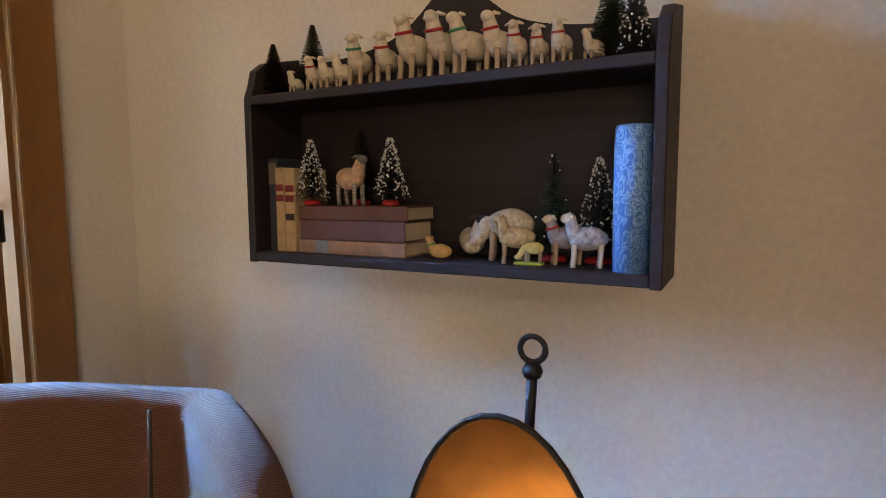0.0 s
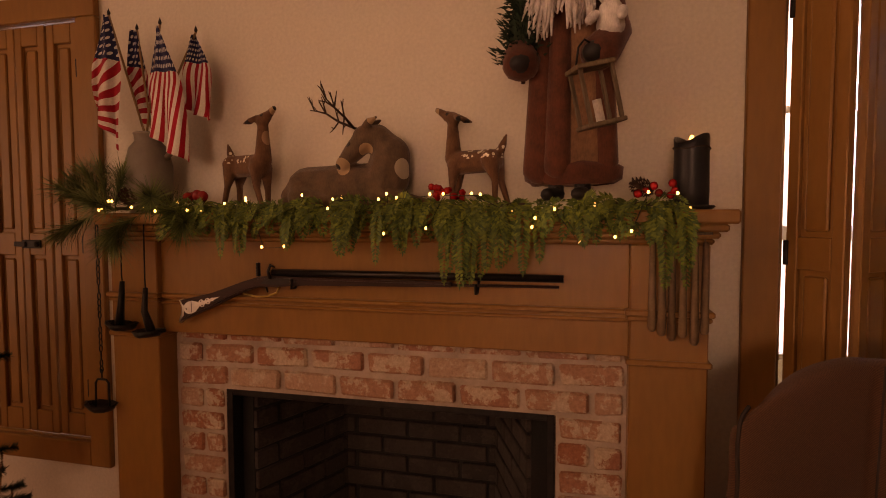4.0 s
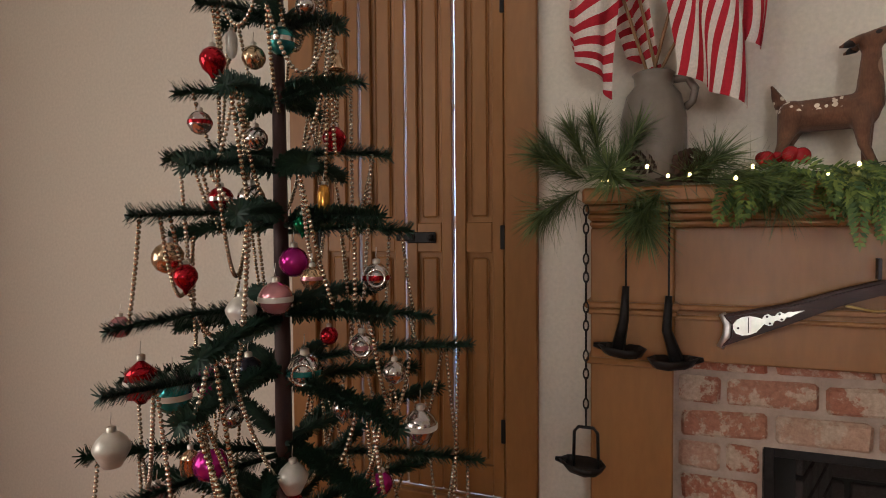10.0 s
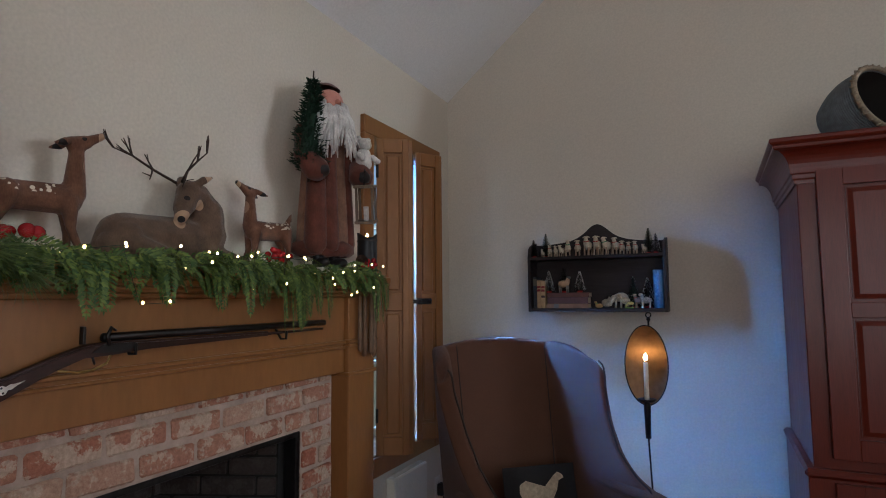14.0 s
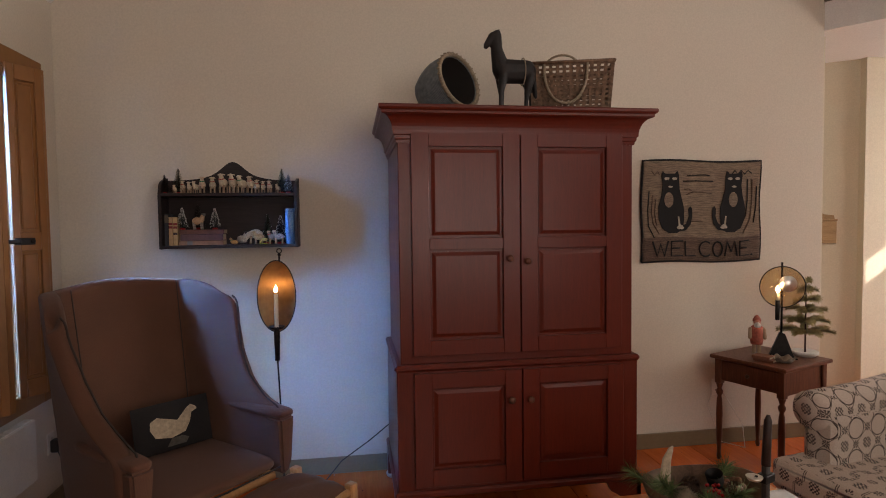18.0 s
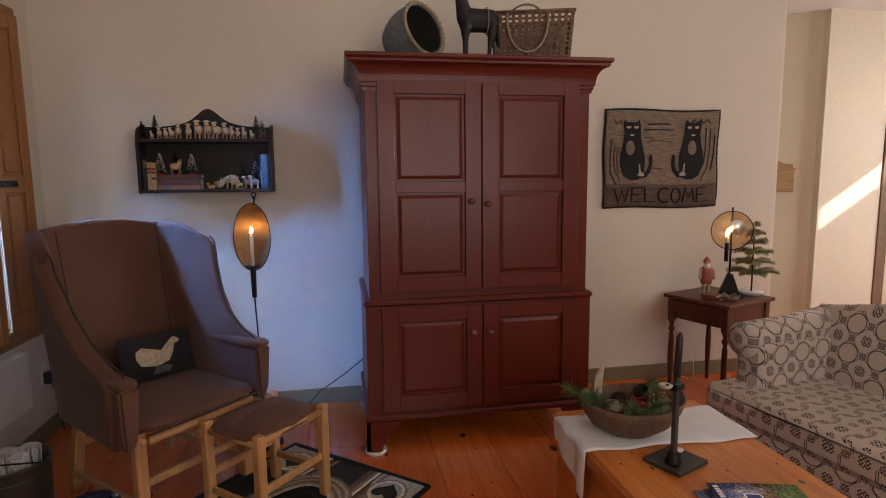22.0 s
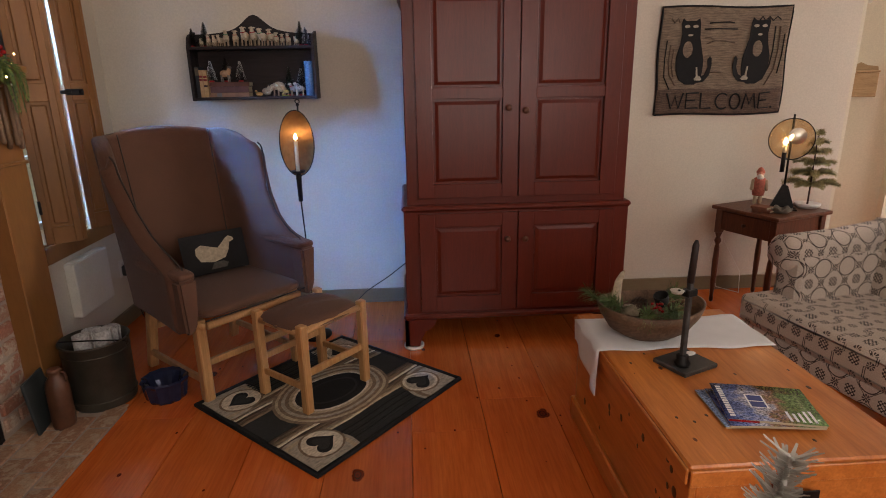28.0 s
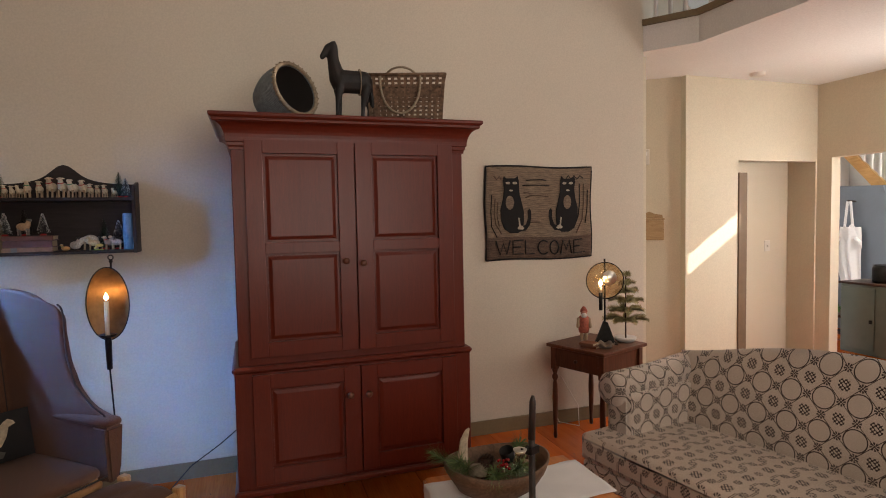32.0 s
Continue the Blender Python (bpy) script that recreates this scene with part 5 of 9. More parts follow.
ft.links.new(mix_rgb(ft, fc, ramp(ft, wn_, [(0.3, (0.8, 0.8, 0.8)), (0.7, (1, 1, 1))]), 1.0, "MULTIPLY"), fb_.inputs["Base Color"])
fb_.inputs["Roughness"].default_value = 0.9
STAFF = wood("flag_staff_wood", (0.20, 0.11, 0.05), (0.30, 0.17, 0.08), 0.5, (8, 8, 0.6), 9)


def small_flag(tip, length, spread, lean, slant, turn, seed):
    """A limp flag on a staff: the cloth hangs in folds from the top, its stripes running at an angle."""
    fl = thing("hand_flag", pose(0, 0, 0), "small limp flag with red and white stripes on a wooden staff", "flag", "flags in the jug")
    root, tip = Vector((MX, -1.582 + 0.03 * math.sin(seed), MZ + 0.20)), Vector(tip)
    part("staff", tube([root, tip], 0.0040, 8), STAFF, fl)
    part("spear_tip", lathe([(0, 0.024), (0.003, 0.016), (0.006, 0.007), (0.004, 0.0)], 8), BLACK_IRON, fl).location = tip
    bm = bmesh.new()
    uv = bm.loops.layers.uv.verify()
    nu, nv = 34, 26
    ca, sa = math.cos(radians(turn)), math.sin(radians(turn))
    grid = []
    for i in range(nu + 1):
        u = i / nu
        rowv = []
        for j in range(nv + 1):
            v = j / nv
            wide = spread * (0.10 + 0.90 * min(1.0, u / 0.42) ** 0.9) * (1 - 0.18 * max(0.0, u - 0.6))
            fall = u * length * (1 - slant * (1 - v if slant > 0 else -v) * u)
            if slant < 0:
                fall = u * length * (1 + slant * v * u)
            fold = 0.016 * math.sin(v * 10.5 + seed + u * 3.0) * (0.25 + 0.75 * u) + 0.010 * math.sin(v * 4.2 - 2 * seed)
            side = (v - 0.5) * wide + lean * u + 0.008 * math.sin(5.0 * u + seed) + 0.012 * u * math.sin(v * 10.5 + seed + 1.2)
            rowv.append(bm.verts.new(tip + Vector((0.014 + fold + 0.012 * math.sin(seed + 3 * u), side, -0.008 - fall))))
        grid.append(rowv)
    for i in range(nu):
        for j in range(nv):
            f = bm.faces.new((grid[i][j], grid[i + 1][j], grid[i + 1][j + 1], grid[i][j + 1]))
            f.smooth = True
            for lp, (a, c) in zip(f.loops, ((i, j), (i + 1, j), (i + 1, j + 1), (i, j + 1))):
                a, c = a / nu, c / nv
                lp[uv].uv = (a, 6.5 * (c * ca * spread / 0.13 + a * sa * length / 0.34 + 0.06 * math.sin(6 * a + seed)))
    part("flag_cloth", bm, FLAG, fl)
    return fl


small_flag((MX + 0.01, -1.722, 2.335), 0.47, 0.125, 0.0, 0.30, 72, 0.4)
small_flag((MX - 0.045, -1.655, 2.295), 0.39, 0.085, 0.045, 0.22, 60, 2.1)
small_flag((MX + 0.035, -1.490, 2.275), 0.46, 0.145, 0.035, 0.20, 28, 3.9)
small_flag((MX - 0.03, -1.400, 2.262), 0.30, 0.105, 0.02, 0.14, 22, 5.2)


def fur(name, c, spots=False, patches=()):
    m, nt, b = material(name)
    n, mp = noise_tex(nt, 26, 5)
    f, _ = noise_tex(nt, 300, 3, (1, 1, 0.3))
    base = ramp(nt, n, [(0.3, scaled(c, 0.65)), (0.7, scaled(c, 1.2))])
    base = mix_rgb(nt, base, ramp(nt, f, [(0.3, (0.65, 0.65, 0.65)), (0.7, (1, 1, 1))]), 0.8, "MULTIPLY")
    co = nt.nodes.new("ShaderNodeTexCoord")
    sp = nt.nodes.new("ShaderNodeSeparateXYZ")
    nt.links.new(co.outputs["Object"], sp.inputs[0])

    def mth(op, a, v=None):
        k = nt.nodes.new("ShaderNodeMath")
        k.operation = op
        nt.links.new(a, k.inputs[0])
        if isinstance(v, bpy.types.NodeSocket):
            nt.links.new(v, k.inputs[1])
        elif v is not None:
            k.inputs[1].default_value = v
        return k.outputs[0]

    def near(at, r, both=True):
        c = nt.nodes.new("ShaderNodeCombineXYZ")
        nt.links.new(sp.outputs[0], c.inputs[0])
        nt.links.new(mth("ABSOLUTE", sp.outputs[1]) if both else sp.outputs[1], c.inputs[1])
        nt.links.new(sp.outputs[2], c.inputs[2])
        d = nt.nodes.new("ShaderNodeVectorMath")
        d.operation = "DISTANCE"
        d.inputs[1].default_value = at
        nt.links.new(c.outputs[0], d.inputs[0])
        return mth("LESS_THAN", d.outputs["Value"], r)

    if spots:
        vo = nt.nodes.new("ShaderNodeTexVoronoi")
        vo.inputs["Scale"].default_value = 66
        nt.links.new(co.outputs["Object"], vo.inputs["Vector"])
        on = mth("LESS_THAN", vo.outputs["Distance"], 0.37)
        on = mth("MULTIPLY", on, mth("GREATER_THAN", sp.outputs[2], 0.146))
        on = mth("MULTIPLY", on, mth("LESS_THAN", sp.outputs[2], 0.190))
        on = mth("MULTIPLY", on, mth("LESS_THAN", sp.outputs[0], 0.035))
        base = mix_rgb(nt, base, (0.62, 0.54, 0.42), on)
    for at, r, c, both in patches:
        base = mix_rgb(nt, base, c, near(at, r, both))
    nt.links.new(base, b.inputs["Base Color"])
    b.inputs["Roughness"].default_value = 0.85
    b.inputs["Sheen Weight"].default_value = 0.15
    bump(nt, b, f, 0.5, 0.002)
    return m


INK, BUFF = (0.012, 0.008, 0.007), (0.36, 0.235, 0.14)
FAWN = fur("fawn_fur", (0.150, 0.066, 0.034), True, (((0.114, 0.0, 0.222), 0.024, (0.27, 0.155, 0.10), True), ((0.140, 0.0, 0.302), 0.013, BUFF, True), ((0.152, 0.0, 0.312), 0.010, INK, True), ((0.098, 0.020, 0.293), 0.0075, INK, True), ((0.045, 0.030, 0.268), 0.012, INK, True)))
STAG = fur("stag_fur", (0.120, 0.072, 0.044), False, (((0.060, 0.000, 0.138), 0.028, BUFF, False), ((0.066, -0.012, 0.135), 0.012, INK, False), ((0.046, 0.022, 0.205), 0.0105, INK, False), ((0.04, 0.075, 0.190), 0.022, BUFF, False), ((0.048, 0.098, 0.282), 0.015, BUFF, False), ((0.03, 0.20, 0.13), 0.034, (0.42, 0.36, 0.28), False)))
TWIG = plain("dark_twig", (0.045, 0.028, 0.019), 0.8, vary=0.25, scale=60, relief=0.5)


def fawn(m, label):
    limbs = [((-0.066, 0, 0.140), (0.066, 0, 0.138), 0.036, 0.038), ((0.066, 0, 0.140), (0.080, 0, 0.155), 0.040, 0.032),
             ((0.082, 0, 0.165), (0.084, 0, 0.262), 0.029, 0.0185), ((0.080, 0, 0.276), (0.104, 0, 0.286), 0.023, 0.018), ((0.104, 0, 0.286), (0.143, 0, 0.308), 0.0155, 0.0098),
             ((-0.088, 0, 0.158), (-0.104, 0, 0.190), 0.017, 0.012), ((-0.104, 0, 0.190), (-0.114, 0, 0.216), 0.012, 0.004)]
    for s in (-1, 1):
        limbs += [((0.068, s * 0.021, 0.130), (0.074, s * 0.023, 0.066), 0.024, 0.0125), ((0.074, s * 0.023, 0.066), (0.088 - s * 0.012, s * 0.023, 0.006), 0.0115, 0.0095),
                  ((-0.066, s * 0.020, 0.140), (-0.084, s * 0.024, 0.084), 0.034, 0.015), ((-0.084, s * 0.024, 0.084), (-0.098 + s * 0.014, s * 0.024, 0.006), 0.0125, 0.0095),
                  ((0.068, s * 0.015, 0.286), (0.050, s * 0.027, 0.274), 0.008, 0.011), ((0.050, s * 0.027, 0.274), (0.028, s * 0.036, 0.268), 0.011, 0.004)]
    return creature("fawn_figure", limbs, FAWN, m, label, "deer figure", 0.0045, 4, "deer on the mantel")


fawn(pose(-0.362, -1.212, MZ + 0.012, 0, 0, 70) @ Matrix.Diagonal((0.97, 0.97, 1.06, 1)), "brown spotted fawn figure standing on the mantel garland")
fawn(pose(-0.340, -0.418, MZ + 0.014, 0, 0, -104) @ Matrix.Diagonal((0.90, 0.90, 0.98, 1)), "brown spotted fawn figure beside the lying stag")
stag_m = pose(-0.350, -0.835, MZ + 0.004)
stag_limbs = [((-0.008, -0.150, 0.078), (-0.010, 0.110, 0.082), 0.068, 0.074), ((0.010, -0.160, 0.066), (0.012, -0.190, 0.046), 0.062, 0.046), ((0.045, -0.150, 0.045), (0.060, -0.050, 0.026), 0.042, 0.022),
              ((-0.010, -0.210, 0.080), (0.000, -0.240, 0.020), 0.016, 0.012),
              ((-0.005, 0.130, 0.105), (-0.012, 0.140, 0.175), 0.076, 0.064), ((-0.012, 0.140, 0.175), (-0.008, 0.098, 0.230), 0.062, 0.046), ((-0.005, 0.100, 0.228), (0.010, 0.062, 0.232), 0.046, 0.042),
              ((0.012, 0.060, 0.225), (0.032, 0.022, 0.178), 0.040, 0.031), ((0.032, 0.022, 0.178), (0.052, -0.002, 0.146), 0.029, 0.021),
              ((0.034, 0.062, 0.258), (0.044, 0.088, 0.276), 0.010, 0.014), ((0.044, 0.088, 0.276), (0.050, 0.114, 0.288), 0.014, 0.005), ((-0.026, 0.050, 0.262), (-0.040, 0.070, 0.282), 0.010, 0.013), ((-0.040, 0.070, 0.282), (-0.050, 0.092, 0.296), 0.013, 0.005),
              ((0.030, 0.110, 0.050), (0.045, 0.290, 0.016), 0.036, 0.014), ((-0.010, 0.120, 0.045), (0.000, 0.275, 0.014), 0.032, 0.013)]
creature("stag_figure", stag_limbs, STAG, stag_m, "grey brown stag figure lying on the mantel garland", "deer figure", 0.0055, 4, "deer on the mantel")
for base, reach in (((-0.012, 0.030, 0.262), ((-0.025, -0.045, 0.292), (-0.045, -0.100, 0.325), (-0.060, -0.150, 0.340))), ((0.018, 0.026, 0.262), ((0.060, 0.012, 0.292), (0.110, 0.002, 0.312), (0.155, -0.004, 0.330)))):
    pts = [Vector(base)] + [Vector(p) for p in reach]
    ant = bmesh.new()
    tube(pts, [0.0048, 0.0040, 0.0032, 0.0018], 6, ant)
    run = (pts[3] - pts[0]).normalized()
    up = Vector((0, 0, 1))
    for k, (node, leans) in enumerate(((1, ((0.7, 0.9), (0.2, -0.35))), (2, ((0.5, 1.0), (0.9, -0.2), (0.0, 0.8))), (3, ((0.9, 0.5), (0.4, 1.1))))):
        for a, h in leans:
            d = (run * a + up * h + Vector((grng.uniform(-0.3, 0.3), grng.uniform(-0.3, 0.3), 0))).normalized() * grng.uniform(0.036, 0.060)
            mid = pts[node] + d * 0.55 + up * grng.uniform(-0.006, 0.006)
            end = pts[node] + d
            tube([pts[node], mid, end], [0.0030, 0.0024, 0.0013], 5, ant)
            tube([mid, mid + (d.normalized() * 0.5 + Vector((grng.uniform(-0.6, 0.6), grng.uniform(-0.6, 0.6), 0.6))).normalized() * 0.026], [0.0022, 0.0012], 5, ant)
    solid("twig_antler", moved(ant, stag_m), TWIG, "bare dark twig as an antler on the stag figure", "antler", "antlers of the stag")

# old man in a fur coat, a doll
ROBE = fur("russet_coat", (0.115, 0.032, 0.017))
DRESS = fur("buff_robe", (0.25, 0.125, 0.070))
BEARD = fur("white_beard", (0.66, 0.63, 0.58))
SKIN = plain("pink_doll_face", (0.50, 0.22, 0.16), 0.55, vary=0.1)
DARK_LEATHER = plain("black_leather", (0.012, 0.010, 0.010), 0.4)
FIR = plain("dark_fir_needles", (0.012, 0.032, 0.016), 0.8, vary=0.5, scale=60, relief=0.6)
pieces = []
rb = lathe([(0.0, 0.04), (0.098, 0.05), (0.104, 0.085), (0.098, 0.20), (0.086, 0.38), (0.088, 0.50), (0.072, 0.56), (0.03, 0.60), (0, 0.61)], 28)
for v in rb.verts:
    a = math.atan2(v.co.y, v.co.x)
    v.co *= 1 + 0.05 * math.sin(9 * a)
    v.co.x *= 0.62
pieces.append((rb, DRESS))
for s in (-1, 1):
    coat = bmesh.new()
    if s < 0:
        capsule((0.034, -0.056, 0.53), (0.050, -0.066, 0.09), 0.030, 0.042, coat, 14)
        capsule((0.042, -0.012, 0.54), (0.062, -0.014, 0.09), 0.026, 0.034, coat, 14)
    else:
        capsule((0.016, 0.074, 0.53), (0.020, 0.090, 0.10), 0.022, 0.028, coat, 12)
    pieces.append((rough_up(coat, 0.004, 40, s), ROBE))
    arm_ = bmesh.new()
    capsule((0.0, s * 0.085, 0.54), (0.05, s * 0.118, 0.43), 0.036, 0.032, arm_, 12)
    capsule((0.05, s * 0.118, 0.43), (0.095, s * 0.096, 0.37), 0.034, 0.046, arm_, 12)
    pieces.append((rough_up(arm_, 0.004, 40, s), ROBE))
    pieces.append((ball((0.115, s * 0.09, 0.365), 0.030, None, 12, 8), DARK_LEATHER))
    bt = bmesh.new()
    capsule((0.02, s * 0.034, 0.02), (0.065, s * 0.038, 0.018), 0.022, 0.018, bt)
    capsule((0.02, s * 0.034, 0.02), (0.02, s * 0.034, 0.08), 0.02, 0.02, bt)
    pieces.append((bt, DARK_LEATHER))
hem = lathe([(0.100, 0.045), (0.122, 0.06), (0.125, 0.09), (0.100, 0.105)], 28)
for v in hem.verts:
    v.co.x *= 0.64
pieces.append((rough_up(hem, 0.006, 40, 2), ROBE))
pieces.append((ball((0.030, 0, 0.665), 0.055, None, 18, 12, (0.95, 0.95, 1.1)), SKIN))
pieces.append((ball((0.085, 0, 0.662), 0.012, None, 10, 8), SKIN))
hood = ball((0.008, 0, 0.69), 0.068, None, 20, 14, (0.92, 1.05, 1.0))
bmesh.ops.delete(hood, geom=[v for v in hood.verts if v.co.x > 0.022 and v.co.z < 0.722], context="VERTS")
pieces.append((rough_up(hood, 0.004, 40, 3), ROBE))
bd = bmesh.new()
for k in range(90):
    a, r0 = grng.uniform(-1.2, 1.2), grng.uniform(0.75, 1.0)
    p = Vector((0.058 * math.cos(a) + 0.02, 0.058 * math.sin(a), 0.635 + grng.uniform(-0.02, 0.012)))
    q = p + Vector((0.030 * r0, 0.02 * math.sin(a), -0.06))
    tube([p, q, q + Vector((grng.uniform(-0.01, 0.02), grng.uniform(-0.03, 0.03), -grng.uniform(0.05, 0.15)))], [0.012, 0.011, 0.002], 6, bd)
for k in range(14):
    a = grng.uniform(-1.6, 1.6)
    p = Vector((0.05 * math.cos(a) + 0.02, 0.068 * math.sin(a), 0.665))
    tube([p, p + Vector((0.012, 0.008 * math.sin(a), -0.05)), p + Vector((0.0, 0.012 * math.sin(a), -0.12))], [0.012, 0.011, 0.004], 6, bd)
pieces.append((bd, BEARD))
bear = bmesh.new()
capsule((0.085, 0.115, 0.43), (0.085, 0.115, 0.47), 0.032, 0.027, bear)
ball((0.09, 0.115, 0.51), 0.028, bear)
for s in (-1, 1):
    ball((0.085, 0.115 + s * 0.022, 0.535), 0.010, bear, 8, 6)
    capsule((0.10, 0.115 + s * 0.03, 0.46), (0.125, 0.115 + s * 0.035, 0.44), 0.012, 0.011, bear)
pieces.append((bear, BEARD))
joined("old_man_doll", pieces, "old bearded doll in a russet fur coat on the mantel", "doll").matrix_world = pose(MX + 0.020, -0.128, MZ + 0.026, 0, 0, -18) @ Matrix.Diagonal((1.12, 1.16, 1.03, 1))
solid("doll_base", bx(MX - 0.06, MX + 0.10, -0.235, -0.03, MZ + 0.001, MZ + 0.024, 0.004), plain("white_base_paint", (0.55, 0.52, 0.46), 0.5), "white wooden base under the old man doll", "base")

fir = thing("toy_fir", pose(-0.275, -0.262, MZ + 0.42, -3, 0, 0), "small dark artificial fir held in the arm of the doll", "toy tree")
part("stem", tube([(0, 0, -0.06), (0, 0, 0.40)], [0.006, 0.003], 6), TWIG, fir)
fb2 = bmesh.new()
for k in range(1500):
    h = grng.random() ** 1.15
    a = grng.uniform(0, 6.283)
    r = (0.086 * (1 - h) ** 0.55 + 0.012) * (0.82 + 0.18 * math.sin(5 * a + 23 * h)) * grng.uniform(0.35, 1.0)
    z = h * 0.36
    p = Vector((0.75 * r * math.cos(a), r * math.sin(a), z))
    d = Vector((math.cos(a), math.sin(a), grng.uniform(-0.3, 0.9))).normalized() * grng.uniform(0.014, 0.028)
    w = d.cross(Vector((grng.uniform(-1, 1), grng.uniform(-1, 1), grng.uniform(-1, 1)))).normalized() * 0.0035
    fb2.faces.new([fb2.verts.new(q) for q in (p - w, p + w, p + d)])
    w2 = d.cross(w).normalized() * 0.0035
    fb2.faces.new([fb2.verts.new(q) for q in (p - w2, p + w2, p + d)])
part("needles", fb2, FIR, fir)
ball_core = lathe([(0.0, -0.005), (0.05, 0.0), (0.055, 0.06), (0.035, 0.18), (0.012, 0.32), (0, 0.36)], 14)
for v in ball_core.verts:
    v.co.x *= 0.6
part("bough", rough_up(ball_core, 0.006, 40), FIR, fir)

OLDWOOD = wood("weathered_lantern_wood", (0.10, 0.072, 0.050), (0.20, 0.15, 0.10), 0.8, (6, 6, 0.8), 8)
lan = thing("wooden_lantern", pose(-0.144, -0.050, 1.852, 13, 0, 24) @ Matrix.Scale(1.24, 4), "small weathered wooden lantern hanging from the doll's hand", "lantern")
for sx in (-1, 1):
    for sy in (-1, 1):
        part("post", bx(sx * 0.026 - 0.004, sx * 0.026 + 0.004, sy * 0.034 - 0.004, sy * 0.034 + 0.004, 0.008, 0.118, 0.001), OLDWOOD, lan)
part("base", bx(-0.034, 0.034, -0.042, 0.042, 0, 0.009, 0.002), OLDWOOD, lan)
part("top", bx(-0.034, 0.034, -0.042, 0.042, 0.117, 0.127, 0.002), OLDWOOD, lan)
part("candle", lathe([(0.009, 0.009), (0.009, 0.055), (0, 0.056)], 12), BEARD, lan)
part("bail", tube([(0, -0.03, 0.127), (0, -0.016, 0.165), (0, 0.0, 0.178), (0, 0.016, 0.165), (0, 0.03, 0.127)], 0.0025, 6), BLACK_IRON, lan)

# black flameless pillar candle
FLAME = glow("warm_flame", (1.0, 0.55, 0.16), 14)
pc = thing("pillar_candle", pose(-0.295, 0.188, MZ), "black pillar candle with a glowing wick on the mantel", "candle")
cb = lathe([(0, 0.012), (0.045, 0.012), (0.046, 0.05), (0.045, 0.165), (0.046, 0.19), (0.040, 0.186), (0.030, 0.162), (0, 0.158)], 26)
for v in cb.verts:
    if v.co.z > 0.17:
        v.co.z += 0.012 * math.sin(2 * math.atan2(v.co.y, v.co.x))
part("wax", rough_up(cb, 0.0012, 50), plain("black_wax", (0.014, 0.013, 0.014), 0.45, vary=0.2), pc)
part("dish", lathe([(0, 0), (0.052, 0), (0.062, 0.008), (0.058, 0.012), (0, 0.011)], 24), BLACK_IRON, pc)
part("flame", ball((0, 0, 0.186), 0.008, None, 10, 8, (0.9, 0.9, 1.9)), FLAME, pc)
part("rope", tube([(0.047 * math.cos(k / 3), 0.047 * math.sin(k / 3), 0.165 + 0.003 * math.sin(k)) for k in range(20)], 0.002, 5), TWIG, pc)

# dipped candles hanging on the pilaster
TALLOW = plain("brown_tallow", (0.17, 0.105, 0.060), 0.6, vary=0.2, scale=30, relief=0.3)
dips = thing("dipped_candles", pose(PF + 0.022, 0, 0), "bunch of brown dipped candles hanging by their wicks", "candles")
for k, (y, l) in enumerate(((0.088, 0.235), (0.112, 0.245), (0.140, 0.262), (0.166, 0.248), (0.196, 0.268), (0.224, 0.240))):
    dx = 0.012 * math.sin(2.3 * k)
    tp = tube([(dx, y, 1.575), (dx, y, 1.555), (dx, y + 0.002, 1.55), (dx * 1.1, y + 0.003, 1.55 - l), (dx * 1.1, y + 0.003, 1.542 - l)], [0.0012, 0.0015, 0.0075, 0.0115, 0.006], 10)
    part("taper", tp, TALLOW, dips)
part("rod", tube([(0, 0.07, 1.577), (0, 0.24, 1.577)], 0.004, 8), OLDWOOD, dips)

# long rifle on two hooks
WALNUT = wood("rifle_walnut", (0.018, 0.007, 0.005), (0.045, 0.014, 0.008), 0.5, (6, 0.6, 6), 9)
WALNUT.node_tree.nodes["Principled BSDF"].inputs["Specular IOR Level"].default_value = 0.25
GUNMETAL = glossy("old_gunmetal", (0.035, 0.032, 0.030), 0.38, 0.9)
SILVER = glossy("silver_inlay", (0.72, 0.70, 0.64), 0.3, 0.9)
rifle = thing("long_rifle", pose(PF + 0.0, 0, 0), "antique long rifle with a dark stock and silver patch box", "rifle")
stock = [(-1.432, 1.268), (-1.416, 1.295), (-1.414, 1.320), (-1.428, 1.342), (-1.30, 1.372), (-1.185, 1.412), (-1.13, 1.428), (-1.05, 1.433), (-0.95, 1.430), (-0.48, 1.427), (-0.48, 1.412), (-0.95, 1.405), (-1.06, 1.398), (-1.13, 1.396), (-1.20, 1.372), (-1.30, 1.325)]
sb = prism(stock, -0.008, 0.022, axis="x")
bmesh.ops.bevel(sb, geom=[e for e in sb.edges if abs(e.verts[0].co.x - e.verts[1].co.x) < 1e-6], offset=0.006, segments=2, affect="EDGES")
part("stock", sb, WALNUT, rifle)
part("barrel", tube([(0.007, -1.08, 1.444), (0.007, -0.148, 1.444)], 0.0115, 8), GUNMETAL, rifle)
part("ramrod", tube([(0.007, -0.50, 1.418), (0.007, -0.160, 1.420)], 0.0045, 8), WALNUT, rifle)
part("lock_plate", prism([(-1.115, 1.408), (-1.09, 1.428), (-1.00, 1.428), (-0.985, 1.415), (-1.05, 1.405)], 0.022, 0.026, axis="x"), GUNMETAL, rifle)
part("hammer", tube([(0.030, -1.075, 1.425), (0.030, -1.082, 1.450), (0.030, -1.072, 1.470), (0.028, -1.058, 1.462)], [0.006, 0.005, 0.005, 0.003], 8), GUNMETAL, rifle)
part("rear_sight", bx(-0.002, 0.016, -1.135, -1.128, 1.43, 1.475, 0.001), GUNMETAL, rifle)
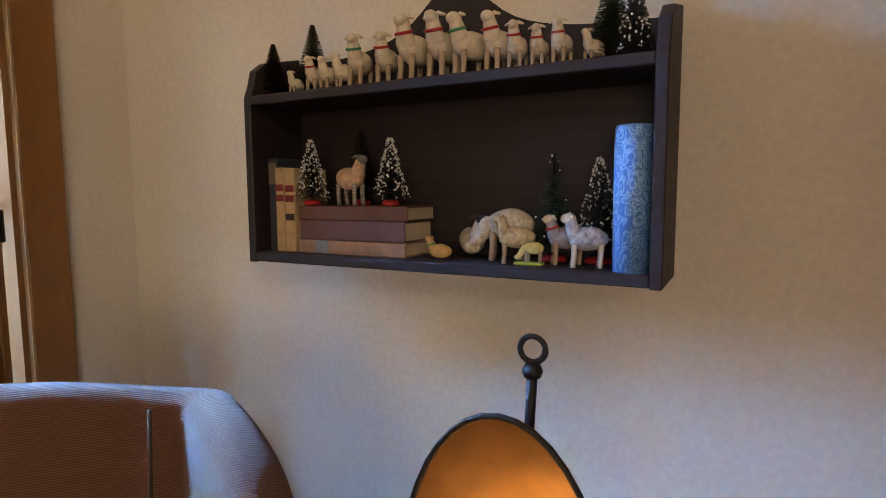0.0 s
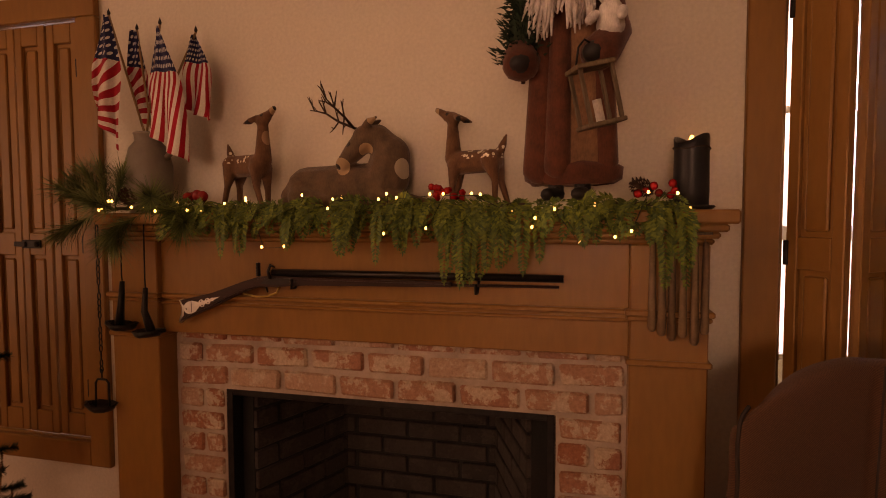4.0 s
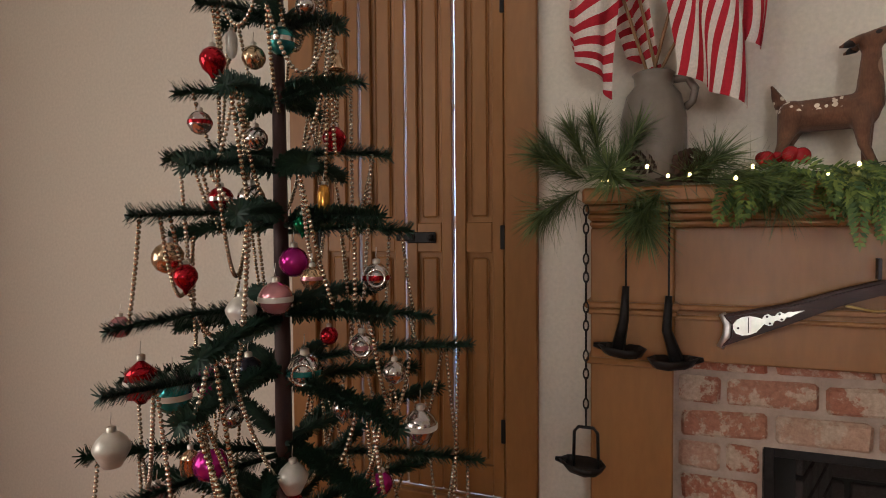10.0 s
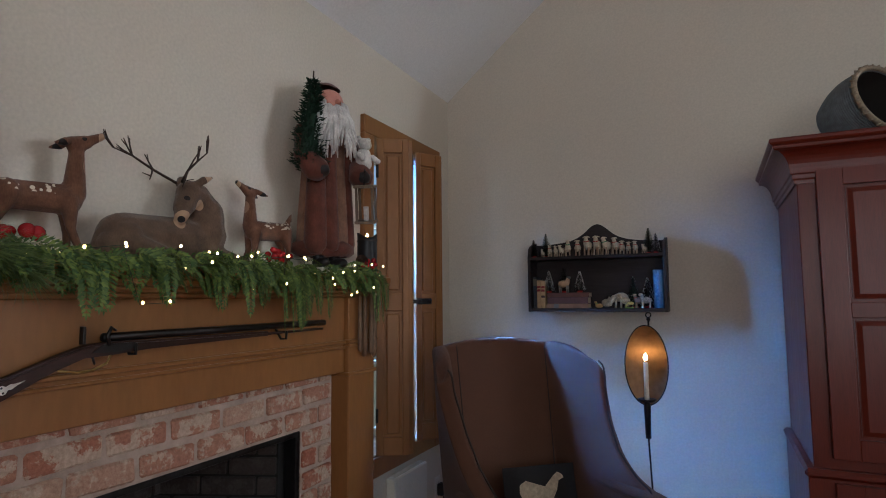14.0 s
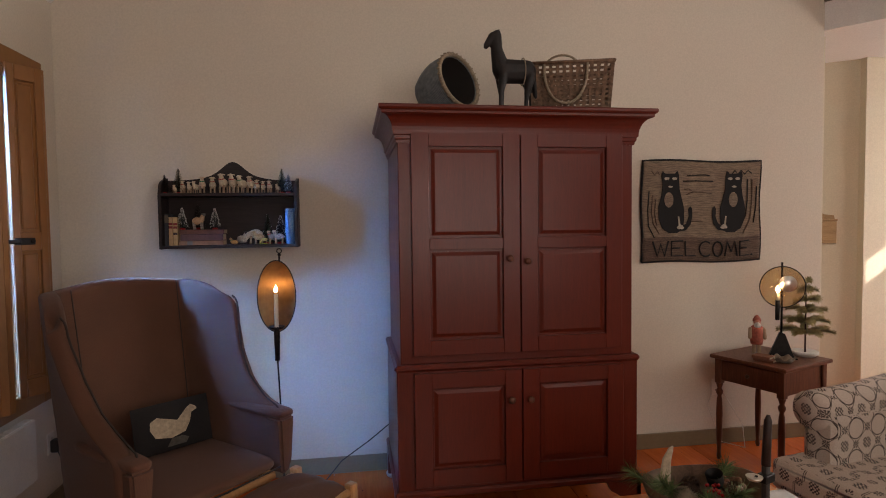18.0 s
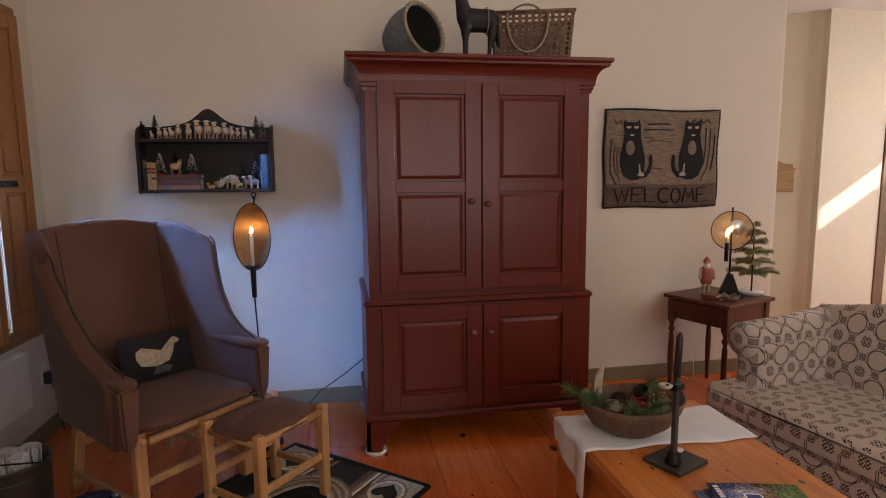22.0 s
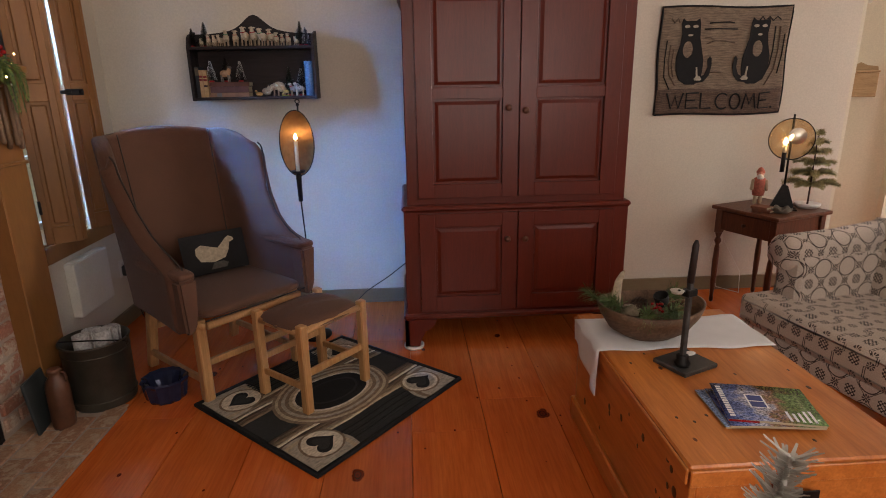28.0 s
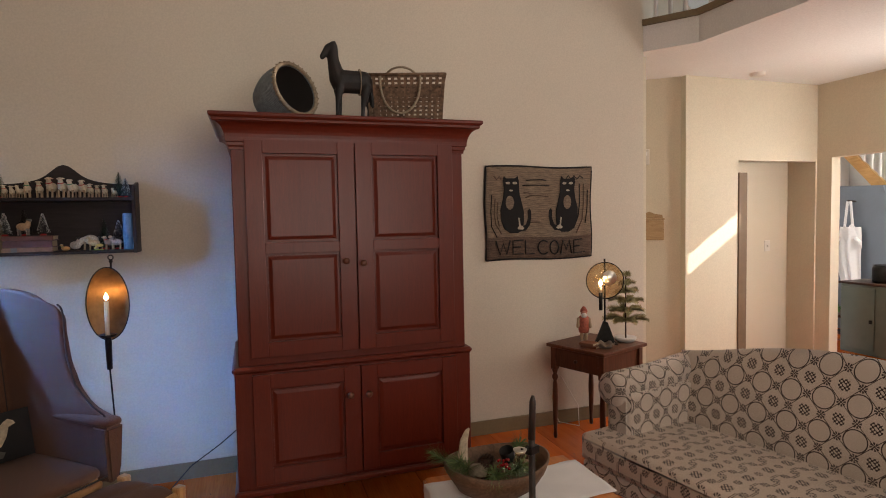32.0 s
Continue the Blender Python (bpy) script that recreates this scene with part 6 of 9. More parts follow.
part("trigger_guard", tube([(0.007, -1.19, 1.372), (0.007, -1.14, 1.362), (0.007, -1.10, 1.365), (0.007, -1.065, 1.378), (0.007, -1.055, 1.402)], 0.0032, 6), glossy("brass", (0.45, 0.30, 0.10), 0.35, 0.9), rifle)
part("trigger", tube([(0.007, -1.105, 1.398), (0.007, -1.098, 1.378)], 0.003, 6), GUNMETAL, rifle)
half = [(-0.032, 0.0), (-0.030, 0.010), (-0.020, 0.018), (-0.006, 0.021), (0.010, 0.019), (0.024, 0.011), (0.031, 0.006), (0.038, 0.012), (0.046, 0.013), (0.052, 0.006), (0.058, 0.005), (0.064, 0.010), (0.071, 0.010), (0.077, 0.004), (0.086, 0.006), (0.094, 0.003), (0.116, 0.0)]
inlay = [(-1.378 + 0.943 * a - 0.332 * w, 1.322 + 0.332 * a + 0.943 * w) for a, w in [(a, -w) for a, w in half] + half[-2:0:-1]]
plate_ = part("patch_box", prism(inlay, 0.0222, 0.0242, axis="x"), SILVER, rifle)
for a, w in ((-0.022, 0.0), (0.042, 0.008), (0.042, -0.008), (0.067, 0.006), (0.067, -0.006)):
    part("pierced_hole", ball((0.0243, -1.378 + 0.943 * a - 0.332 * w, 1.322 + 0.332 * a + 0.943 * w), 0.0026, None, 8, 4, (0.2, 1, 1)), GUNMETAL, plate_)
part("hinge_line", bx(0.0240, 0.0246, -1.379, -1.377, 1.305, 1.340), GUNMETAL, plate_)
part("butt_plate", tube([(0.007, -1.434, 1.266), (0.007, -1.4185, 1.294), (0.007, -1.4165, 1.320), (0.007, -1.430, 1.344)], [0.008, 0.011, 0.011, 0.008], 8), SILVER, rifle)
for y in (-1.0, -0.40):
    hk = tube([(-0.022, y, 1.43), (0.004, y, 1.395), (0.028, y, 1.396), (0.030, y, 1.425)], 0.0045, 6)
    tagged(part("gun_hook", moved(hk, pose(PF, 0, 0)), BLACK_IRON), "black iron hook that holds the rifle", "hook", "hooks of the rifle")


# betty lamps on chains
def betty(y, x, z_pan, chain, label, style):
    bl = thing("betty_lamp", pose(x, y, 0), label, "lamp", "hanging iron lamps")
    z = 1.60
    if chain:
        k = 0
        while z > z_pan + 0.16:
            link = tube([(0.006 * math.cos(t) if k % 2 else 0, 0 if k % 2 else 0.006 * math.cos(t), z - 0.013 + 0.013 * math.sin(t)) for t in [2 * math.pi * q / 10 for q in range(11)]], 0.0022, 5, cap=False)
            part("chain_link", link, BLACK_IRON, bl)
            if k % 4 == 3:
                part("twisted_rod", tube([(0, 0, z - 0.022), (0, 0, z - 0.052)], 0.0028, 6), BLACK_IRON, bl)
                z -= 0.030
            z -= 0.022
            k += 1
        part("bail", tube([(0, -0.030, z_pan + 0.012), (0, -0.028, z_pan + 0.10), (0, -0.018, z_pan + 0.112), (0, 0.018, z_pan + 0.112), (0, 0.028, z_pan + 0.10), (0, 0.030, z_pan + 0.012)], 0.004, 6), BLACK_IRON, bl)
        part("link_rod", tube([(0, 0, z + 0.01), (0, 0, z_pan + 0.112)], 0.0025, 6), BLACK_IRON, bl)
    else:
        part("hanger", tube([(0, 0, 1.61), (0.002, 0, z_pan + 0.20), (0, 0, z_pan + 0.16)], 0.0026, 6), BLACK_IRON, bl)
        part("stem", tube([(0, 0, z_pan + 0.17), (0.004, -0.004, z_pan + 0.09), (0, style * 0.018, z_pan + 0.02)], [0.008, 0.011, 0.016], 8), BLACK_IRON, bl)
    pan = lathe([(0, 0), (0.035, 0.002), (0.048, 0.022), (0.044, 0.024), (0.030, 0.012), (0, 0.008)], 8)
    for v in pan.verts:
        if v.co.y * style > 0:
            v.co.y *= 1.45
            v.co.z += abs(v.co.y) * 0.10
    part("oil_pan", pan, BLACK_IRON, bl).location = (0, 0, z_pan)
    part("spout", tube([(0, style * 0.045, z_pan + 0.022), (0, style * 0.075, z_pan + 0.026)], [0.012, 0.005], 6), BLACK_IRON, bl)
    return bl


betty(-1.732, -0.240, 0.945, True, "black iron betty lamp on a long chain at the mantel's end", -1)
betty(-1.640, -0.248, 1.235, False, "black iron betty lamp hanging below the mantel shelf", -1)
betty(-1.545, -0.248, 1.215, False, "black iron betty lamp hanging against the pilaster", 1)

# ---- evergreen garland with string lights ----
def leafy(name, dark, light):
    m, nt, b = material(name)
    geo = nt.nodes.new("ShaderNodeNewGeometry")
    n, _ = noise_tex(nt, 12, 3, world_space=True)
    base = ramp(nt, geo.outputs["Random Per Island"], [(0.0, dark), (0.7, tuple((p + q) / 2 for p, q in zip(dark, light))), (1.0, light)])
    base = mix_rgb(nt, base, ramp(nt, n, [(0.3, (0.6, 0.6, 0.6)), (0.7, (1, 1, 1))]), 0.8, "MULTIPLY")
    nt.links.new(base, b.inputs["Base Color"])
    b.inputs["Roughness"].default_value = 0.6
    b.inputs["Subsurface Weight"].default_value = 0.0
    return m


CEDAR = leafy("cedar_green", (0.030, 0.075, 0.020), (0.19, 0.25, 0.045))
PINE_NEEDLE = leafy("pine_needle_green", (0.050, 0.095, 0.034), (0.20, 0.26, 0.085))
gl = thing("mantel_garland", pose(0, 0, 0), "green cedar and pine garland with lights along the mantel shelf", "garland")
lr = random.Random(77)


def leaflet(bm, p, d, side, w):
    """A flat pointed scale leaf."""
    s = d.cross(side).normalized() * w
    a, b, c, e = p, p + d * 0.45 + s, p + d, p + d * 0.45 - s
    bm.faces.new([bm.verts.new(v) for v in (a, b, c, e)])


def frond(bm, root, way, length, droop):
    """A cedar spray: a drooping stem with flat leaflets on both sides."""
    n = max(6, int(length / 0.010))
    p = Vector(root)
    d = Vector(way).normalized()
    flat = Vector((lr.uniform(0.5, 1), lr.uniform(-0.4, 0.4), lr.uniform(0.1, 0.7))).normalized()
    for k in range(n):
        t = k / n
        d = (d + Vector((0, 0, -droop * 0.10))).normalized()
        p = p + d * (length / n)
        side = d.cross(flat).normalized()
        ll = 0.034 * (1 - t) ** 0.6 * (0.5 + min(1, t * 4) * 0.5) + 0.006
        for s in (-1, 1):
            q = (d * 0.75 + side * s).normalized() * ll * lr.uniform(0.75, 1.15)
            leaflet(bm, p, q, flat, 0.0042)
            m = p + q * 0.5
            leaflet(bm, m, (q.normalized() + d * 0.9).normalized() * ll * 0.5, flat, 0.0030)
    leaflet(bm, p, d * 0.02, flat, 0.003)


fol = bmesh.new()
for k in range(340):
    y = lr.uniform(-1.42, 0.16)
    x = -0.255 + lr.uniform(-0.05, 0.03)
    out = Vector((lr.uniform(0.3, 1.0), lr.uniform(-0.9, 0.9), lr.uniform(-0.45, 0.35)))
    frond(fol, (x, y, MZ + lr.uniform(0.006, 0.026)), out, lr.uniform(0.06, 0.12), lr.uniform(0.6, 2.0))
for y, n, l in ((-1.18, 5, 0.15), (-0.98, 5, 0.12), (-0.80, 5, 0.14), (-0.62, 5, 0.16), (-0.42, 9, 0.22), (-0.30, 6, 0.18), (-0.06, 4, 0.12), (0.14, 6, 0.20)):
    for _ in range(n):
        frond(fol, (-0.232 + lr.uniform(-0.01, 0.02), y + lr.uniform(-0.06, 0.06), MZ + 0.01), Vector((0.8, lr.uniform(-0.9, 0.9), -0.1)), l * lr.uniform(0.7, 1.1), 3.2)
tagged(part("cedar_sprays", fol, CEDAR, gl), kind="stuff")
part("vine", tube([(-0.27 + 0.012 * math.sin(k), -1.68 + k * 0.105, MZ + 0.014 + 0.006 * math.sin(2 * k)) for k in range(18)], 0.006, 6), TWIG, gl)


def needle_spray(bm, root, way, length, count, nl):
    p, d = Vector(root), Vector(way).normalized()
    stem = [p + d * length * k / 5 + Vector((0, 0, -0.02 * (k / 5) ** 2)) for k in range(6)]
    for k in range(count):
        t = lr.random() ** 0.7
        b = p + d * length * t
        a = Vector((lr.gauss(0, 1), lr.gauss(0, 1), lr.gauss(0, 1))).normalized()
        q = (d * 0.85 + a * 0.85).normalized() * nl * lr.uniform(0.6, 1.1)
        w = q.cross(a).normalized() * 0.0009
        m = b + q * 0.55 + Vector((0, 0, -0.004))
        e = b + q + Vector((0, 0, -0.012))
        vs = [bm.verts.new(v) for v in (b - w, b + w, m + w, m - w, e)]
        bm.faces.new(vs[:4])
        bm.faces.new((vs[3], vs[2], vs[4]))
    return stem


for name, sprays in (("pine_sprays", (((-0.27, -1.72, MZ + 0.02), (0.25, -0.35, 0.9), 0.13), ((-0.27, -1.73, MZ + 0.02), (0.4, -0.8, 0.45), 0.14), ((-0.27, -1.75, MZ + 0.0), (0.5, -0.5, -0.4), 0.13), ((-0.27, -1.68, MZ + 0.02), (0.3, 0.55, 0.9), 0.13),
                                      ((-0.25, -1.62, MZ + 0.0), (0.6, 0.2, -0.7), 0.13), ((-0.26, -1.66, MZ + 0.01), (0.7, -0.1, 0.2), 0.10), ((-0.25, -1.48, MZ + 0.01), (0.4, 0.9, 0.0), 0.13), ((-0.25, -1.40, MZ + 0.01), (0.6, 0.6, -0.35), 0.12), ((-0.25, -1.55, MZ + 0.0), (0.6, -0.5, -0.55), 0.12), ((-0.26, -1.70, MZ + 0.02), (0.1, -0.1, 1.0), 0.13), ((-0.27, -1.75, MZ + 0.02), (0.2, -0.7, 0.8), 0.12), ((-0.25, -1.52, MZ + 0.01), (0.5, 0.5, 0.3), 0.11))),):
    nb = bmesh.new()
    for r, w, l in sprays:
        needle_spray(nb, r, w, l, 340, 0.100)
    tagged(part(name, nb, PINE_NEEDLE, gl), kind="stuff")

CONE = plain("brown_cone_scales", (0.060, 0.030, 0.018), 0.8, vary=0.3, scale=60, relief=0.5)


def pine_cone(m, label, size=1.0):
    bm = bmesh.new()
    for k in range(70):
        t = k / 70
        a = k * 2.39996
        r = 0.026 * math.sin(math.pi * (0.12 + 0.80 * t)) * size
        z = (t - 0.5) * 0.075 * size
        c = Vector((r * math.cos(a), r * math.sin(a), z))
        o = Vector((math.cos(a), math.sin(a), 0.55)).normalized() * 0.011 * size
        s = Vector((-math.sin(a), math.cos(a), 0)) * 0.0065 * size
        top = bm.verts.new(c + o)
        bm.faces.new((bm.verts.new(c - s), bm.verts.new(c + s), bm.verts.new(c + o * 0.8 + s * 0.8), top, bm.verts.new(c + o * 0.8 - s * 0.8)))
        bm.faces.new((bm.verts.new(c - s - Vector((0, 0, 0.004))), bm.verts.new(c + o * 0.85 - Vector((0, 0, 0.003))), bm.verts.new(c + s - Vector((0, 0, 0.004)))))
    capsule((0, 0, -0.03 * size), (0, 0, 0.03 * size), 0.012 * size, 0.008 * size, bm)
    ob = solid("pine_cone", bm, CONE, label, "pine cone", "pine cones")
    ob.matrix_world = m
    return ob


pine_cone(pose(-0.265, -1.605, MZ + 0.055, 70, 20, 0), "brown pine cone in the garland on the mantel")
pine_cone(pose(-0.255, -1.495, MZ + 0.045, 80, 0, 40), "brown pine cone in the garland on the mantel", 1.15)
pine_cone(pose(-0.235, 0.055, MZ + 0.06, 60, 20, 0), "brown pine cone in the garland on the mantel", 0.8)
BERRY = glossy("red_lacquer", (0.30, 0.012, 0.014), 0.25, 0.0)
for y, n, r, z in ((-1.335, 5, 0.016, 0.03), (-0.475, 16, 0.011, 0.035), (0.095, 7, 0.011, 0.035)):
    pick = thing("berry_pick", pose(-0.245, y, MZ + z), "cluster of shiny red berries in the garland", "berries", "berries in the garland")
    for k in range(n):
        part("berry", ball((lr.uniform(-0.012, 0.03), lr.uniform(-0.05, 0.05), lr.uniform(0.0, 0.035)), r * lr.uniform(0.8, 1.15), None, 12, 8), BERRY, pick)

BULB = glow("warm_white_bulb", (1.0, 0.68, 0.26), 9)
WIRE = plain("thin_green_wire", (0.02, 0.03, 0.015), 0.6)
lights = thing("string_lights", pose(0, 0, 0), "warm white string lights twined through the mantel garland", "string lights")
bulb_data = bpy.data.meshes.new("bulb")
tb = ball((0, 0, 0), 0.0036, None, 8, 6, (1, 1, 1.35))
tb.to_mesh(bulb_data)
tb.free()
bulb_data.materials.append(BULB)
wire_pts = []
for k in range(42):
    y = -1.70 + k * 0.0463
    drop = lr.random()
    p = Vector((-0.190 + lr.uniform(-0.03, 0.035), y + lr.uniform(-0.045, 0.045), MZ + 0.050 - (0.16 * drop ** 2 if -1.15 < y < 0.1 else 0.05 * drop)))
    wire_pts.append(p)
    ob = part("bulb", bulb_data, None, lights)
    ob.matrix_local = Matrix.Translation(p)
wb = tube([p - Vector((0.012, 0, 0.004)) for p in wire_pts], 0.0012, 4)
part("wire", wb, WIRE, lights)

# ---- feather tree with glass ornaments and bead strands ----
TREE = Vector((0.20, -2.29, 0))
R9 = Vector((-0.448, 0.894, 0)).normalized()      # across the tree, as one faces it
F9 = Vector((0.894, 0.448, 0)).normalized()       # from the tree towards the room
BRISTLE = leafy("dark_goose_feather", (0.008, 0.028, 0.017), (0.026, 0.066, 0.036))
POLE = plain("brown_painted_pole", (0.050, 0.022, 0.018), 0.6, vary=0.15, scale=20)
tree = thing("feather_tree", pose(*TREE), "tall dark green feather tree hung with old ornaments", "christmas tree")
tr = random.Random(31)
part("trunk", tube([(0, 0, 0.16), (0, 0, 1.2), (0, 0, 2.42)], [0.021, 0.017, 0.010], 12), POLE, tree)
part("base", bx(-0.16, 0.16, -0.16, 0.16, 0.0, 0.17, 0.01), plain("white_base_box", (0.62, 0.58, 0.50), 0.6), tree, "white painted wooden base box")


def feather_branch(length):
    """A wire branch along x, close-set with feather bristles."""
    bm = tube([(0, 0, 0), (length * 0.5, 0, 0.012), (length, 0, 0.0)], [0.006, 0.005, 0.003], 6)
    n = int(length * 2600)
    for k in range(n):
        t = 0.10 + 0.90 * k / n
        p = Vector((t * length, 0, 0.012 * math.sin(math.pi * t)))
        a = tr.uniform(0, 6.283)
        d = Vector((0.55, math.cos(a), math.sin(a))).normalized() * tr.uniform(0.016, 0.029)
        w = d.cross(Vector((1, 0, 0))).normalized() * 0.0021
        bm.faces.new([bm.verts.new(q) for q in (p - w, p + w, p + d + w * 0.5, p + d - w * 0.5)])
    data = bpy.data.meshes.new("branch")
    bm.to_mesh(data)
    bm.free()
    data.materials.append(BRISTLE)
    return data


TIERS = [(2.33, 0.07, 4), (2.20, 0.10, 5), (2.07, 0.135, 5), (1.955, 0.155, 6), (1.82, 0.185, 6), (1.68, 0.235, 6), (1.555, 0.27, 7), (1.375, 0.315, 7), (1.25, 0.37, 8), (1.09, 0.425, 8), (0.93, 0.445, 9), (0.80, 0.46, 9), (0.64, 0.48, 9), (0.47, 0.49, 9)]
tips = []
for k, (z, l, n) in enumerate(TIERS):
    data = feather_branch(l)
    for j in range(n):
        a = 360.0 * j / n + 47 * k + tr.uniform(-9, 9)
        tilt = tr.uniform(-4, 5) - (2 if j % 3 == 0 else 0)
        dz = tr.uniform(-0.022, 0.022)
        ob = part("branch", data, None, tree)
        at = pose(0, 0, z + dz, 0, -tilt, a) @ Matrix.Diagonal((tr.uniform(0.88, 1.06), 1, 1, 1))
        ob.matrix_local = at
        tips.append((k, TREE + at @ Vector((l * 0.97, 0, 0)), TREE + at @ Vector((l * 0.6, 0, 0.006))))

# bead strands
BEAD = glossy("antique_gold_bead", (0.50, 0.41, 0.29), 0.22, 0.92)
PEARL = glossy("pale_gold_bead", (0.62, 0.54, 0.42), 0.25, 0.8)
bead = bmesh.new()
ball((0, 0, 0), 1.0, bead, 7, 5)
bead.verts.index_update()
bead_v = [v.co.copy() for v in bead.verts]
bead_f = [[v.index for v in f.verts] for f in bead.faces]
bead.free()


def bead_strand(a, b, sag, mat, r=0.0047):
    """Beads on a thread that hangs between two twigs."""
    a, b = Vector(a), Vector(b)
    fine = [a.lerp(b, k / 400) + Vector((0, 0, -4 * sag * (k / 400) * (1 - k / 400))) for k in range(401)]
    pts, run = [fine[0]], 0.0
    for p, q in zip(fine, fine[1:]):
        run += (q - p).length
        if run >= r * 2.02:
            pts.append(q)
            run -= r * 2.02
    vs, fs = [], []
    for p in pts:
        o = len(vs)
        vs += [p + v * r for v in bead_v]
        fs += [[o + i for i in f] for f in bead_f]
    data = bpy.data.meshes.new("bead_strand")
    data.from_pydata([tuple(v) for v in vs], [], fs)
    for p in data.polygons:
        p.use_smooth = True
    data.materials.append(mat)
    return tagged(part("bead_strand", data, None), "strand of small gold glass beads looped on the feather tree", "bead garland", "bead strands on the tree")


front = [t for t in tips if (t[1] - TREE).dot(F9) > -0.05 * t[0]]


def under(p, k):
    """The place on a branch of tier k that lies most nearly below p."""
    best = None
    for t in front:
        if t[0] == k:
            for f in (0.35, 0.55, 0.75, 0.92):
                q = Vector(TREE).lerp(t[1], f)
                q.z = t[1].z + 0.004
                d = (q.xy - p.xy).length
                if best is None or d < best[0]:
                    best = (d, q)
    return best


for k in range(1, len(TIERS) - 1):
    here = sorted([t for t in front if t[0] == k], key=lambda t: (t[1] - TREE).dot(R9))
    for p, q in zip(here, here[1:]):
        if tr.random() < 0.72:
            a, b = p[2].lerp(p[1], tr.uniform(0.3, 0.95)), q[2].lerp(q[1], tr.uniform(0.2, 0.9))
            bead_strand(a, b, min(0.30, 0.05 + 0.55 * (a - b).length) * tr.uniform(0.75, 1.2), BEAD if tr.random() < 0.7 else PEARL)
    for p in here:
        for step in (1, 2):
            if k + step < len(TIERS) and tr.random() < (0.75 if step == 1 else 0.6):
                a = p[2].lerp(p[1], tr.uniform(0.25, 0.95))
                hit = under(a, k + step)
                if hit and hit[0] < 0.16:
                    bead_strand(a, hit[1], 0.012 + 0.10 * hit[0], PEARL if tr.random() < 0.4 else BEAD)

# ornaments
CAP = glossy("tin_cap", (0.55, 0.50, 0.42), 0.35, 0.9)
COL = {
    "red": glossy("red_glass", (0.42, 0.012, 0.022), 0.14, 0.75), "magenta": glossy("magenta_glass", (0.50, 0.025, 0.24), 0.16, 0.7),
    "silver": glossy("silvered_glass", (0.62, 0.58, 0.54), 0.14, 0.95), "gold": glossy("gold_glass", (0.60, 0.42, 0.26), 0.18, 0.9),
    "pink": glossy("pink_glass", (0.66, 0.30, 0.32), 0.2, 0.7), "teal": glossy("teal_glass", (0.05, 0.30, 0.27), 0.18, 0.7),
    "green": glossy("green_glass", (0.01, 0.20, 0.085), 0.18, 0.7), "white": glossy("milk_glass", (0.62, 0.58, 0.50), 0.28, 0.25),
    "yellow": glossy("amber_glass", (0.65, 0.30, 0.05), 0.2, 0.7), "black": glossy("dark_glass", (0.03, 0.03, 0.04), 0.2, 0.6),
}
SHAPES = {
    "ball": [(0, -1), (0.35, -0.94), (0.72, -0.7), (0.95, -0.3), (1, 0), (0.95, 0.3), (0.72, 0.7), (0.35, 0.94), (0.2, 1.0)],
    "drop": [(0, -1.75), (0.12, -1.5), (0.30, -1.15), (0.75, -0.75), (1, -0.2), (0.98, 0.2), (0.75, 0.65), (0.35, 0.95), (0.2, 1.0)],
    "bell": [(0, -0.75), (0.35, -0.78), (0.95, -0.95), (1, -0.85), (0.72, -0.4), (0.6, 0.2), (0.5, 0.65), (0.25, 0.95), (0.15, 1.0)],
    "long": [(0, -2.1), (0.35, -1.9), (0.62, -1.3), (0.7, -0.5), (0.68, 0.3), (0.55, 0.9), (0.25, 1.25), (0.15, 1.3)],
    "lantern": [(0, -1.4), (0.25, -1.35), (0.5, -1.05), (0.85, -0.95), (0.95, -0.2), (0.9, 0.5), (0.95, 0.6), (0.5, 1.0), (0.2, 1.25), (0.1, 1.4)],
    "cup": [(0, -1.0), (0.5, -0.98), (0.7, -0.6), (0.95, -0.1), (1.0, 0.15), (0.8, 0.55), (0.45, 0.9), (0.2, 1.0)],
}


def ornament(shape, colour, r, place, band="", waist=False):
    low, high = SHAPES[shape][0][1] * r, SHAPES[shape][-1][1] * r
    o = thing("glass_ornament", Matrix.Translation(place), f"shiny {colour} blown glass {'ball' if shape == 'ball' else shape + ' shaped'} ornament on the feather tree", "ornament", "ornaments on the tree")
    part("glass_body", lathe([(p * r, z * r) for p, z in SHAPES[shape]], 20), COL[colour], o)
    part("cap", lathe([(0.26 * r, high - 0.002), (0.26 * r, high + 0.25 * r), (0.12 * r, high + 0.32 * r), (0, high + 0.33 * r)], 12), CAP, o)
    part("hook", tube([(0, 0, high + 0.3 * r), (0.002, 0, high + 0.55 * r), (0, 0, high + 0.85 * r), (0, 0, high + 1.1 * r)], 0.0009, 5), CAP, o)
    if band:
        part("painted_band", lathe([(1.012 * r, -0.16 * r), (1.022 * r, 0), (1.012 * r, 0.16 * r)], 20), COL[band], o)
    if waist:
        dimple = lathe([(0, -0.02), (0.45 * r, 0.0), (0.62 * r, 0.012), (0.66 * r, 0.006)], 16)
        part("dimple", moved(dimple, Matrix.Translation(F9 * r * 0.72) @ F9.to_track_quat("Z", "Y").to_matrix().to_4x4()), COL["silver"], o)
    return o


